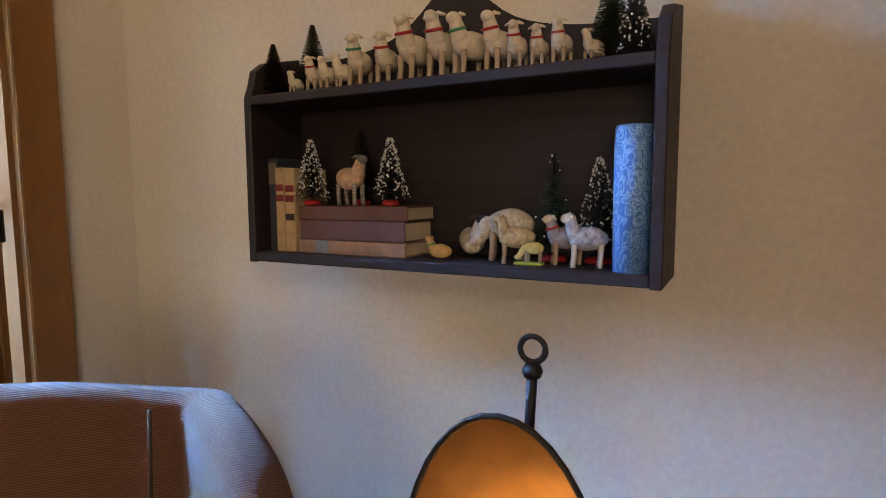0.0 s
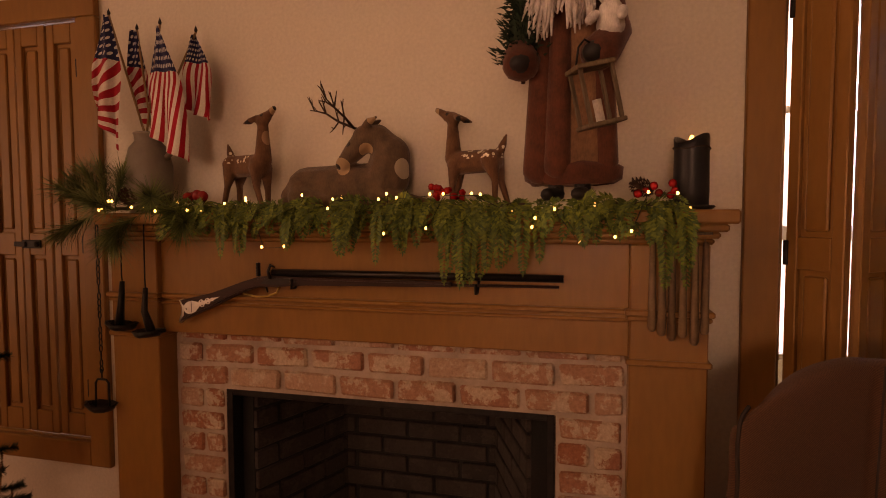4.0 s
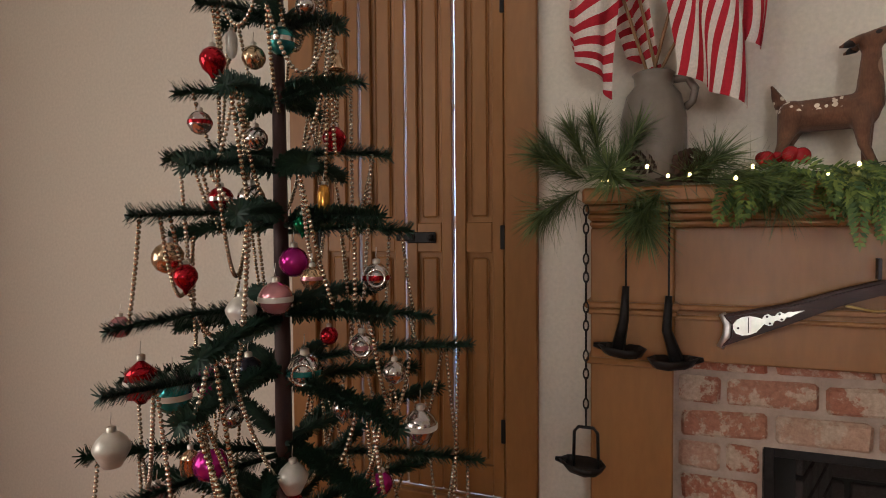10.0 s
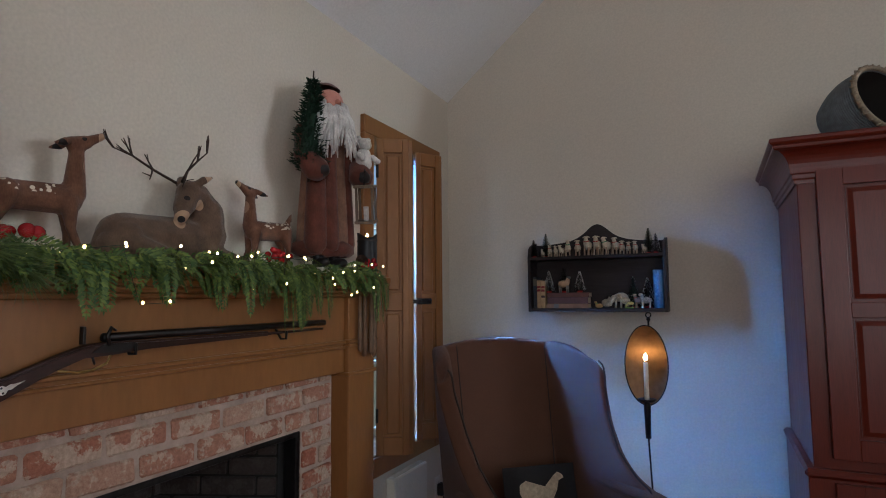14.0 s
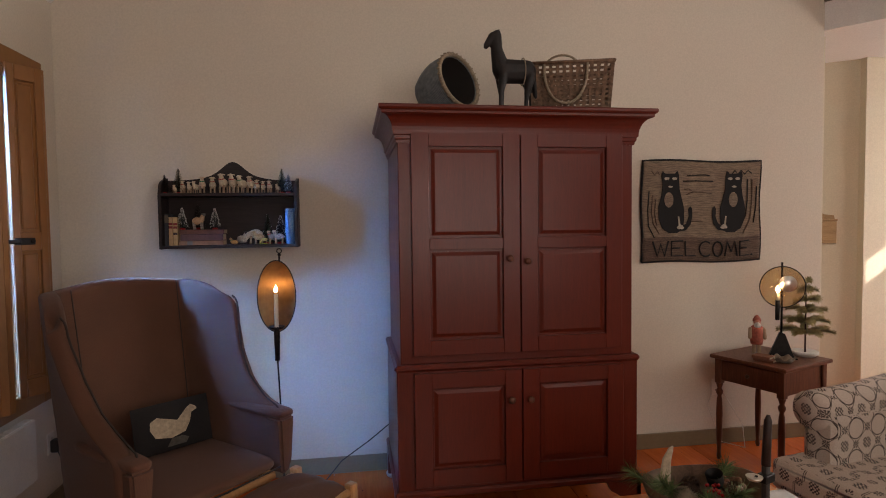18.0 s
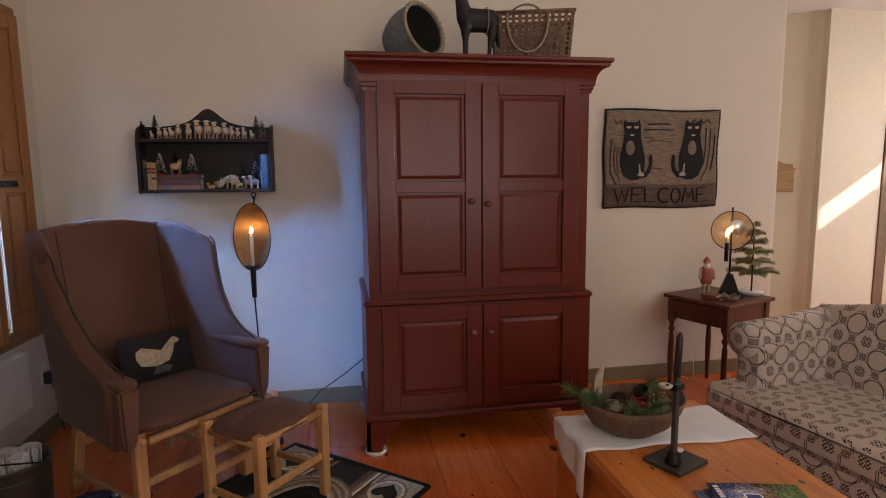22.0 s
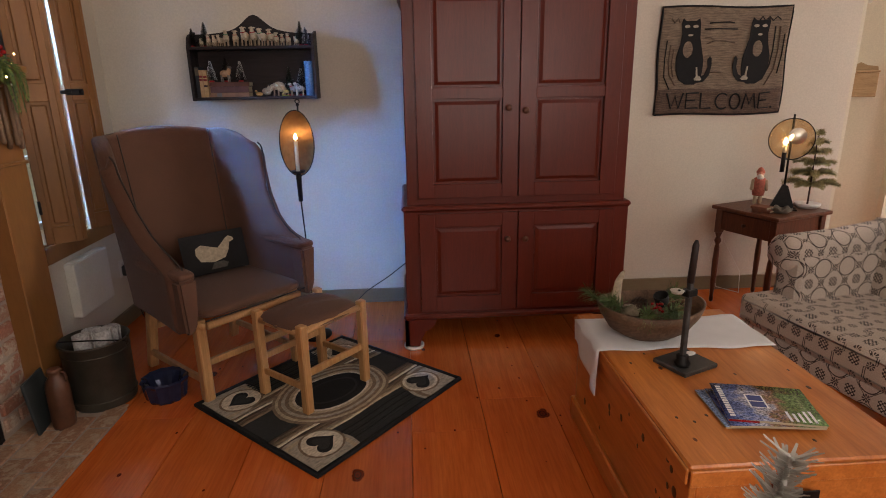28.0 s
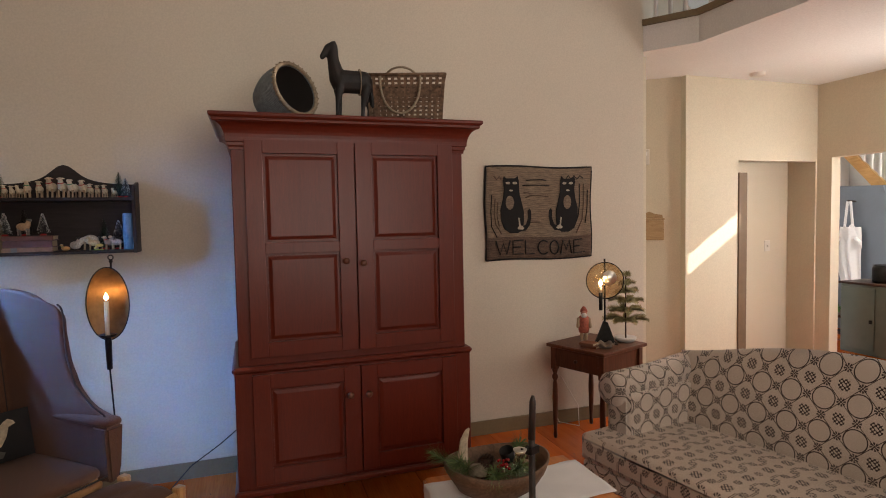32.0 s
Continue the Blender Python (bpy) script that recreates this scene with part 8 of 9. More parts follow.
part("disc_rim", tube([(0.129 * math.cos(2 * math.pi * k / 40), -0.013, 0.455 + 0.129 * math.sin(2 * math.pi * k / 40)) for k in range(41)], 0.0035, 6, cap=False), BLACK_IRON, tl)
part("mirror_boss", moved(lathe([(0, 0.0), (0.05, 0.004), (0.052, 0.0)], 28), pose(0.03, -0.016, 0.475, 90)), SILVER, tl)
part("arm", tube([(0.0, 0, 0.335), (-0.03, -0.03, 0.325), (-0.035, -0.05, 0.325)], 0.005, 8), BLACK_IRON, tl)
part("candle_cup", tube([(-0.035, -0.05, 0.25), (-0.035, -0.05, 0.375)], 0.013, 12), BLACK_IRON, tl)
part("candle_sleeve", tube([(-0.035, -0.05, 0.375), (-0.035, -0.05, 0.418)], 0.010, 12), WAX, tl)
flame_bulb(tl, (-0.035, -0.05, 0.440), 0.013)
p2 = lamp("table_lamp_bulb", "POINT", pose(3.925, 1.00, TT, 0, 0, -26) @ Matrix.Translation((-0.035, -0.088, 0.47)), 0.9, (1.0, 0.62, 0.28))
p2.data.shadow_soft_size = 0.014
part("lamp_cord", tube([(0.02, 0.0, 0.12), (0.07, 0.05, 0.02), (0.12, 0.12, 0.004)], 0.003, 6), BLACK_IRON, tl)

for k, (dz, c, w) in enumerate(((0.0, (0.16, 0.06, 0.035), 0.118), (0.018, (0.20, 0.085, 0.05), 0.105))):
    book(pose(3.712 - 0.01 * k, 0.978, TT + dz + 0.009, 0, 0, -60) @ Matrix.Rotation(radians(90), 4, "Y"), 0.017, 0.085, w, c, "small red brown book lying on the side table")
REDCLAY = plain("red_clay_paint", (0.36, 0.10, 0.065), 0.6, vary=0.3, scale=60)
pcs = []
bm = lathe([(0, 0.06), (0.034, 0.06), (0.038, 0.085), (0.040, 0.14), (0.034, 0.17), (0.015, 0.182), (0, 0.183)], 18)
pcs.append((bm, REDCLAY))
lg = bmesh.new()
for s in (-1, 1):
    capsule((s * 0.015, 0, 0.012), (s * 0.015, 0, 0.065), 0.012, 0.012, lg)
    capsule((s * 0.036, -0.008, 0.155), (s * 0.042, -0.022, 0.105), 0.013, 0.012, lg)
pcs.append((lg, STONE_LEG))
pcs.append((ball((0, -0.008, 0.200), 0.022, None, 12, 8), SKIN))
pcs.append((ball((0, -0.022, 0.180), 0.020, None, 10, 8, (1, 0.7, 1.3)), BEARD))
pcs.append((lathe([(0.026, 0.0), (0.024, 0.012), (0.010, 0.034), (0.0, 0.040)], 14), REDCLAY))
for v in pcs[-1][0].verts:
    v.co.z += 0.206
joined("carved_figurine", pcs, "small carved bearded figure in red on books on the side table", "figurine").matrix_world = pose(3.758, 1.008, TT + 0.036, 0, 0, -28)

st = thing("small_feather_tree", pose(4.115, 1.02, TT), "small sparse olive feather tree in a white dish", "toy tree")
part("dish", lathe([(0, 0), (0.055, 0), (0.075, 0.018), (0.078, 0.032), (0.072, 0.032), (0, 0.024)], 22), WHITE_PAINT, st)
part("trunk", tube([(0, 0, 0.02), (0, 0, 0.50)], [0.006, 0.003], 8), POLE, st)
SPARSE = leafy("olive_feather", (0.26, 0.23, 0.10), (0.55, 0.48, 0.25))
for k, (z, l, n) in enumerate(((0.48, 0.03, 3), (0.42, 0.065, 5), (0.36, 0.085, 5), (0.29, 0.115, 6), (0.22, 0.13, 6), (0.15, 0.16, 7))):
    data = feather_branch(l)
    data.materials.clear()
    data.materials.append(SPARSE)
    for j in range(n):
        ob = part("branch", data, None, st)
        ob.matrix_local = pose(0, 0, z, 0, -6, 360 * j / n + 31 * k)
rec = thing("tin_star_dish", pose(3.86, 0.90, TT, 0, 0, 12), "small wavy grey metal dish on the side table", "dish")
bm = lathe([(0, 0.006), (0.035, 0.006), (0.06, 0.03), (0.064, 0.03), (0.038, 0.0), (0, 0.0)], 30)
for v in bm.verts:
    if v.co.z > 0.02:
        v.co.z += 0.010 * math.sin(6 * math.atan2(v.co.y, v.co.x))
part("dish_body", bm, PALE_GLAZE, rec)

# ---- hooked wool picture with two black cats ----
def hooked(name, c1, c2, scale):
    """Rows of hooked wool loops that wander over the cloth."""
    m, nt, b = material(name)
    co = nt.nodes.new("ShaderNodeTexCoord")
    wv = nt.nodes.new("ShaderNodeTexWave")
    wv.bands_direction = "Z"
    for key, v in (("Scale", scale), ("Distortion", 7.0), ("Detail", 1.0), ("Detail Scale", 0.5)):
        wv.inputs[key].default_value = v
    nt.links.new(co.outputs["Object"], wv.inputs["Vector"])
    mott, _ = noise_tex(nt, 15, 4, (1, 1, 4.5), 0.65)
    base = mix_rgb(nt, ramp(nt, mott, [(0.34, scaled(c1, 0.62)), (0.5, c1), (0.68, scaled(c2, 1.35))]), ramp(nt, wv.outputs["Fac"], [(0.15, c1), (0.5, c2), (0.9, scaled(c2, 1.2))]), 0.40)
    f, _ = noise_tex(nt, 190, 3)
    base = mix_rgb(nt, base, ramp(nt, f, [(0.3, (0.55, 0.55, 0.55)), (0.7, (1, 1, 1))]), 1.0, "MULTIPLY")
    nt.links.new(base, b.inputs["Base Color"])
    b.inputs["Roughness"].default_value = 0.97
    bump(nt, b, f, 0.9, 0.004)
    return m


W_STRAW = hooked("straw_hooked_wool", (0.205, 0.152, 0.108), (0.275, 0.206, 0.145), 20.0)
W_BROWN = hooked("brown_hooked_wool", (0.105, 0.070, 0.052), (0.150, 0.102, 0.074), 24.0)
HX0, HX1, HZ0, HZ1 = 3.188, 4.075, 1.300, 1.988
cats = thing("hooked_wall_rug", pose(0, 0, 0), "hooked wool wall rug with two black cats and a welcome", "wall rug")


def wavy(x, z):
    return 0.004 * math.sin(9 * x) + 0.003 * math.sin(13 * z + 2 * x)


def wall_patch(name, pts, depth, mat, thick=0.004):
    bm = prism(pts, YN - depth - thick, YN - depth)
    return part(name, bm, mat, cats)


hs = sheet(40, 30, lambda u, v: (lerp(HX0, HX1, u) + 0.006 * math.sin(8 * v), YN - 0.020, lerp(HZ0, HZ1, v) + 0.006 * math.sin(7 * u)), thick=0.016)
part("backing", hs, W_STRAW, cats)
part("lower_band", sheet(40, 6, lambda u, v: (lerp(HX0 + 0.003, HX1 - 0.003, u) + 0.002 * math.sin(8 * v), YN - 0.0225, lerp(HZ0 + 0.004, HZ0 + 0.165, v) + 0.006 * math.sin(7 * u)), thick=0.003), W_BROWN, cats)
edge_pts = [(HX0, HZ0), (HX1, HZ0), (HX1, HZ1), (HX0, HZ1), (HX0, HZ0)]
ep = []
for (xa, za), (xb, zb) in zip(edge_pts, edge_pts[1:]):
    for k in range(16):
        t = k / 16
        x, z = lerp(xa, xb, t), lerp(za, zb, t)
        u, v = (x - HX0) / (HX1 - HX0), (z - HZ0) / (HZ1 - HZ0)
        ep.append((x + 0.006 * math.sin(8 * v), YN - 0.014, z + 0.006 * math.sin(7 * u)))
ep.append(ep[0])
part("bound_edge", tube(ep, 0.0085, 8, cap=False), W_BLACK, cats)
CW, CHH = HX1 - HX0, HZ1 - HZ0


def rugp(px, pz):
    return (HX0 + px * CW, HZ0 + pz * CHH)


cat_out = [(0.155, 0.86), (0.165, 0.90), (0.185, 0.875), (0.265, 0.875), (0.290, 0.90), (0.30, 0.85), (0.305, 0.72), (0.325, 0.62), (0.345, 0.52), (0.345, 0.42), (0.335, 0.33), (0.29, 0.285), (0.22, 0.285), (0.165, 0.33), (0.135, 0.42), (0.13, 0.54), (0.155, 0.66), (0.165, 0.76)]
tail_out = [(0.30, 0.30), (0.36, 0.31), (0.40, 0.37), (0.415, 0.46), (0.41, 0.53), (0.395, 0.55), (0.38, 0.52), (0.385, 0.45), (0.365, 0.38), (0.32, 0.345)]
for flip in (False, True):
    def fx(p):
        return rugp(1.0 - p[0] - 0.005, p[1]) if flip else rugp(*p)
    order = (lambda q: q[::-1]) if flip else (lambda q: q)
    wall_patch("cat", order([fx(p) for p in cat_out]), 0.022, W_BLACK, 0.005)
    wall_patch("cat_tail", order([fx(p) for p in tail_out]), 0.022, W_BLACK, 0.0045)
    cx = 0.215 if not flip else 0.235
    wall_patch("cat_belly", order([fx((cx + 0.037 * math.cos(t), 0.615 + 0.075 * math.sin(t))) for t in [2 * math.pi * k / 18 for k in range(18)]]), 0.0265, W_STRAW, 0.003)
    for ex in (0.198, 0.262):
        wall_patch("cat_eye", order([fx((ex + 0.020 * math.cos(t), 0.825 + 0.014 * math.sin(t))) for t in [2 * math.pi * k / 12 for k in range(12)]]), 0.0265, W_GREY, 0.003)
    wall_patch("cat_mouth", order([fx((0.228 + 0.018 * math.cos(t), 0.745 + 0.010 * math.sin(t))) for t in [2 * math.pi * k / 10 for k in range(10)]]), 0.0265, W_GREY, 0.003)
    wall_patch("cat_paw", order([fx(p) for p in ((0.292, 0.45), (0.302, 0.45), (0.312, 0.37), (0.33, 0.36), (0.345, 0.335), (0.33, 0.322), (0.29, 0.325), (0.283, 0.34), (0.298, 0.36))]), 0.0265, W_GREY, 0.003)
lrng = random.Random(6)
for pts in ([(0.37, 0.855), (0.42, 0.86), (0.52, 0.862), (0.56, 0.855)], [(0.335, 0.80), (0.45, 0.803), (0.59, 0.797)], [(0.36, 0.665), (0.42, 0.695), (0.50, 0.69), (0.58, 0.675)], [(0.345, 0.72), (0.38, 0.725), (0.41, 0.71)],
            [(0.075, 0.90), (0.10, 0.86), (0.125, 0.90), (0.14, 0.86)], [(0.745, 0.86), (0.775, 0.91), (0.80, 0.87), (0.83, 0.91), (0.86, 0.87), (0.89, 0.91), (0.92, 0.88)], [(0.085, 0.66), (0.075, 0.50), (0.09, 0.38), (0.14, 0.28)],
            [(0.055, 0.70), (0.045, 0.52), (0.05, 0.36), (0.10, 0.24)], [(0.11, 0.62), (0.10, 0.48), (0.12, 0.36)], [(0.885, 0.82), (0.885, 0.60), (0.87, 0.45), (0.82, 0.32)], [(0.925, 0.82), (0.925, 0.60), (0.91, 0.42), (0.85, 0.27)],
            [(0.79, 0.80), (0.78, 0.72), (0.80, 0.66)], [(0.83, 0.82), (0.82, 0.72), (0.84, 0.66)], [(0.40, 0.40), (0.47, 0.402), (0.50, 0.398)], [(0.965, 0.75), (0.96, 0.55), (0.94, 0.38)]):
    part("drawn_line", tube([(*(lambda q: (q[0], YN - 0.0225, q[1]))(rugp(*p)),) for p in pts], 0.0042, 5), W_BROWN if lrng.random() < 0.5 else W_BLACK, cats)
def arc(cx, cz, rx, rz, a0, a1, n=12):
    return [(cx + rx * math.cos(radians(lerp(a0, a1, k / n))), cz + rz * math.sin(radians(lerp(a0, a1, k / n)))) for k in range(n + 1)]


LETTERS = {"W": [[(0, 1), (0.28, 0), (0.5, 0.8), (0.74, 0), (1, 1)]], "E": [[(1, 1), (0, 0.96), (0, 0), (1, 0.02)], [(0, 0.5), (0.75, 0.52)]], "L": [[(0, 1), (0.03, 0), (1, 0.04)]],
           "C": [arc(0.6, 0.5, 0.6, 0.5, 50, 310)], "O": [arc(0.5, 0.5, 0.5, 0.5, 0, 360)], "M": [[(0, 0), (0.2, 1), (0.5, 0.3), (0.78, 1), (1, 0)]], ".": [[(0, 0), (0.6, 0.06)]]}
for ch, x0, x1 in (("W", 0.085, 0.215), ("E", 0.240, 0.336), ("L", 0.355, 0.440), ("C", 0.475, 0.565), ("O", 0.590, 0.672), ("M", 0.692, 0.800), ("E", 0.822, 0.900), (".", 0.918, 0.936)):
    strokes = bmesh.new()
    for line in LETTERS[ch]:
        pts = [rugp(lerp(x0, x1, a), lerp(0.050, 0.200, c)) for a, c in line]
        tube([(x, YN - 0.0265, z + 0.006 * math.sin(7 * (x - HX0) / CW)) for x, z in pts], 0.0058, 6, strokes)
    part("letter", strokes, W_BLACK, cats, "black letter " + ch if ch != "." else "black full stop")

# ---- on top of the armoire: two baskets and a horse ----
AT = 2.162
WICKER, wt_, wb_ = material("brown_splint")
wn1, _ = noise_tex(wt_, 40, 4)
wt_.links.new(ramp(wt_, wn1, [(0.3, (0.060, 0.034, 0.019)), (0.7, (0.215, 0.130, 0.078))]), wb_.inputs["Base Color"])
wb_.inputs["Roughness"].default_value = 0.7
BLUEGREY = plain("blue_grey_paint", (0.165, 0.185, 0.190), 0.75, vary=0.25, scale=40, relief=0.5)
PALEROPE = plain("pale_splint", (0.28, 0.22, 0.15), 0.75, vary=0.25, scale=60, relief=0.5)
rb_ = thing("round_basket", Matrix.Translation((1.75, 0.86, AT + 0.146)) @ Vector((0.60, -0.76, 0.26)).to_track_quat("Z", "X").to_matrix().to_4x4() @ Matrix.Scale(0.93, 4), "blue grey painted round basket lying on its side", "basket")
for k in range(26):
    z = -0.12 + k * 0.0092
    r = 0.098 + 0.062 * math.sin(math.pi * min(1.0, 0.08 + 0.62 * k / 25)) ** 0.9
    part("coil", tube([(r * math.cos(2 * math.pi * j / 32), r * math.sin(2 * math.pi * j / 32), z) for j in range(33)], 0.0056, 5, cap=False), BLUEGREY, rb_)
for k in range(30):
    a = 2 * math.pi * k / 30
    part("lacing", tube([(0.150 * math.cos(a), 0.150 * math.sin(a), 0.104), (0.170 * math.cos(a + 0.05), 0.170 * math.sin(a + 0.05), 0.113), (0.162 * math.cos(a + 0.1), 0.162 * math.sin(a + 0.1), 0.132)], 0.0042, 5), PALEROPE, rb_)
part("basket_bottom", lathe([(0, -0.125), (0.12, -0.125), (0.12, -0.115), (0, -0.115)], 28), BLUEGREY, rb_)
part("rim", tube([(0.156 * math.cos(2 * math.pi * j / 36), 0.156 * math.sin(2 * math.pi * j / 36), 0.118) for j in range(37)], 0.012, 6, cap=False), PALEROPE, rb_)
part("handle", tube([(-0.10 * 1.5 * math.cos(math.pi * j / 14) * 1.04, -0.05 - 0.11 * math.sin(math.pi * j / 14), 0.11 - 0.10 * math.sin(math.pi * j / 14)) for j in range(15)], 0.008, 6), PALEROPE, rb_)
# Near-black sheet: the shade inside the basket, put in as colour.
part("inner_skin", lathe([(0.095, -0.10), (0.125, -0.03), (0.142, 0.11)], 28), plain("inside_shade", (0.022, 0.018, 0.015), 0.9), rb_)

HORSE = plain("black_papier_mache", (0.016, 0.013, 0.012), 0.55, vary=0.3, scale=30, relief=0.3)
hl = [((-0.072, 0, 0.222), (0.080, 0, 0.224), 0.064, 0.062), ((-0.092, 0, 0.238), (-0.118, 0, 0.330), 0.056, 0.038), ((-0.118, 0, 0.330), (-0.116, 0, 0.398), 0.038, 0.032), ((-0.116, 0, 0.398), (-0.148, 0, 0.390), 0.030, 0.026),
      ((-0.148, 0, 0.390), (-0.186, 0, 0.346), 0.025, 0.018), ((-0.108, 0.012, 0.415), (-0.104, 0.014, 0.436), 0.008, 0.003), ((-0.108, -0.012, 0.415), (-0.104, -0.014, 0.436), 0.008, 0.003), ((0.122, 0, 0.24), (0.142, 0, 0.10), 0.018, 0.012), ((-0.098, 0, 0.395), (-0.090, 0, 0.300), 0.013, 0.016)]
for s in (-1, 1):
    hl += [((-0.085, s * 0.032, 0.19), (-0.088 + s * 0.014, s * 0.034, 0.095), 0.030, 0.016), ((-0.088 + s * 0.014, s * 0.034, 0.095), (-0.09 + s * 0.016, s * 0.034, 0.008), 0.015, 0.013),
           ((0.09, s * 0.032, 0.19), (0.098 + s * 0.03, s * 0.034, 0.095), 0.036, 0.017), ((0.098 + s * 0.03, s * 0.034, 0.095), (0.088 + s * 0.03, s * 0.034, 0.008), 0.015, 0.013)]
creature("toy_horse", hl, HORSE, pose(2.125, 0.80, AT, 0, 0, 4) @ Matrix.Diagonal((0.86, 0.86, 1.05, 1)), "old black toy horse standing on the armoire", "toy horse", 0.006, 5)
girth = tube([(0.055 * 0.0 + 0.045, 0.060 * math.cos(2 * math.pi * k / 24), 0.235 + 0.072 * math.sin(2 * math.pi * k / 24)) for k in range(25)], 0.003, 6, cap=False)
solid("horse_girth", moved(girth, pose(2.125, 0.80, AT)), PALEROPE, "pale leather strap round the toy horse", "strap")

sq = thing("square_basket", pose(2.47, 0.90, AT, 0, 0, -16), "dark woven splint basket with a swing handle", "basket")
W2, D2, H2 = 0.225, 0.15, 0.285
srng2 = random.Random(15)
for k in range(11):
    z = 0.012 + k * (H2 - 0.03) / 10
    f = 0.90 + 0.10 * k / 10
    for s, (x0, x1, y0, y1) in enumerate(((-W2 * f, W2 * f, -D2 * f - 0.003, -D2 * f), (-W2 * f, W2 * f, D2 * f, D2 * f + 0.003), (-W2 * f - 0.003, -W2 * f, -D2 * f, D2 * f), (W2 * f, W2 * f + 0.003, -D2 * f, D2 * f))):
        part("weaver", bx(x0, x1, y0, y1, z, z + 0.0140), WICKER, sq)
for k in range(13):
    t = -1 + 2 * k / 12
    for y in (-1, 1):
        st_ = bx(t * W2 * 0.9 - 0.009, t * W2 * 0.9 + 0.009, y * (D2 * 0.9 + 0.004) - 0.0015, y * (D2 * 0.9 + 0.004) + 0.0015, 0.004, H2)
        for v in st_.verts:
            v.co.y += y * 0.1 * D2 * v.co.z / H2
            v.co.x *= 0.98 + 0.11 * v.co.z / H2
        part("stake", st_, WICKER, sq)
for k in range(7):
    t = -1 + 2 * k / 6
    for x in (-1, 1):
        st_ = bx(x * (W2 * 0.9 + 0.004) - 0.0015, x * (W2 * 0.9 + 0.004) + 0.0015, t * D2 * 0.88 - 0.009, t * D2 * 0.88 + 0.009, 0.004, H2)
        for v in st_.verts:
            v.co.x += x * 0.1 * W2 * v.co.z / H2
        part("stake", st_, WICKER, sq)
part("basket_bottom", bx(-W2 * 0.89, W2 * 0.89, -D2 * 0.89, D2 * 0.89, 0.003, 0.008), WICKER, sq)
rim_pts = [(-W2 - 0.004, -D2 - 0.004, H2), (W2 + 0.004, -D2 - 0.004, H2), (W2 + 0.004, D2 + 0.004, H2), (-W2 - 0.004, D2 + 0.004, H2), (-W2 - 0.004, -D2 - 0.004, H2)]
for p, q in zip(rim_pts, rim_pts[1:]):
    part("rim", tube([p, q], 0.009, 8), WICKER, sq)
for y, rise, tip in ((-D2 - 0.008, -0.215, -0.020), (D2 + 0.004, 0.105, -0.10)):
    hoop = [(-0.03 + 0.115 * math.cos(math.pi * j / 18), y + tip * math.sin(math.pi * j / 18), H2 - 0.01 + rise * math.sin(math.pi * j / 18) ** 0.8) for j in range(19)]
    part("handle", tube(hoop, 0.0075, 6), PALEROPE, sq, "bent pale splint handle")

# ---- in the dough bowl ----
bp = (2.455, -0.415, TZ + 0.007)
for r, w, l in (((-0.13, 0.03, 0.10), (-0.9, 0.15, 0.55), 0.14), ((-0.10, 0.0, 0.10), (-0.6, -0.3, 0.5), 0.12), ((0.0, -0.05, 0.09), (0.3, -0.5, 0.4), 0.12), ((0.05, 0.03, 0.10), (0.6, 0.3, 0.4), 0.11), ((-0.02, -0.06, 0.10), (-0.4, -0.6, 0.3), 0.10)):
    gb2 = bmesh.new()
    needle_spray(gb2, Vector(bp) + Vector(r), w, l, 260, 0.07)
    solid("pine_sprig", gb2, PINE_NEEDLE, "long-needled green pine sprig in the dough bowl", "pine sprig", "sprigs in the bowl")
pineapple = tube([(-0.135, 0.02, 0.09), (-0.140, 0.018, 0.16), (-0.134, 0.015, 0.225), (-0.120, 0.012, 0.262), (-0.112, 0.012, 0.272)], [0.018, 0.021, 0.017, 0.010, 0.003], 10)
for v in pineapple.verts:
    v.co.y = 0.015 + (v.co.y - 0.015) * 0.4
solid("carved_pod", moved(pineapple, pose(*bp)), CREAMWOOL, "pale dried seed pod standing in the dough bowl", "seed pod")
for k, (x, y, s) in enumerate(((-0.07, -0.03, 1.0), (-0.03, 0.04, 0.9), (0.10, -0.02, 0.8), (-0.055, -0.08, 0.8))):
    pine_cone(pose(bp[0] + x, bp[1] + y, bp[2] + 0.115, 70, 30 * k, 40 * k), "brown pine cone in the dough bowl", s)
rose = bmesh.new()
for k in range(40):
    a, r = k * 2.4, 0.004 + 0.0011 * k
    sheet(3, 2, lambda u, v: (r * math.cos(a + (u - 0.5) * 1.2), r * math.sin(a + (u - 0.5) * 1.2), 0.012 + 0.020 * v - 0.0004 * k), rose)
solid("dried_flower", moved(rose, pose(bp[0] - 0.09, bp[1] - 0.04, bp[2] + 0.115)), PALEROPE, "curled tan dried flower in the dough bowl", "dried flower")
for c, n in (((0.02, -0.03), 9), ((0.0, -0.06), 6)):
    pk = thing("berry_cluster", pose(bp[0] + c[0], bp[1] + c[1], bp[2] + 0.12), "dark red berries in the dough bowl", "berries", "berries in the bowl")
    for _ in range(n):
        part("berry", ball((lr.uniform(-0.022, 0.022), lr.uniform(-0.022, 0.022), lr.uniform(0, 0.02)), 0.006, None, 10, 7), BERRY, pk)
NUT = plain("brown_nutshell", (0.13, 0.055, 0.028), 0.5, vary=0.3, scale=50)
for k in range(9):
    solid("nut", ball((bp[0] + 0.13 + lr.uniform(-0.05, 0.04), bp[1] + lr.uniform(-0.06, 0.05), bp[2] + 0.105 + lr.uniform(0, 0.02)), 0.016, None, 12, 8, (1.2, 0.9, 0.85), pose(0, 0, 0, 0, 20 * k, 47 * k)), NUT, "brown nut in the dough bowl", "nut", "nuts in the bowl")
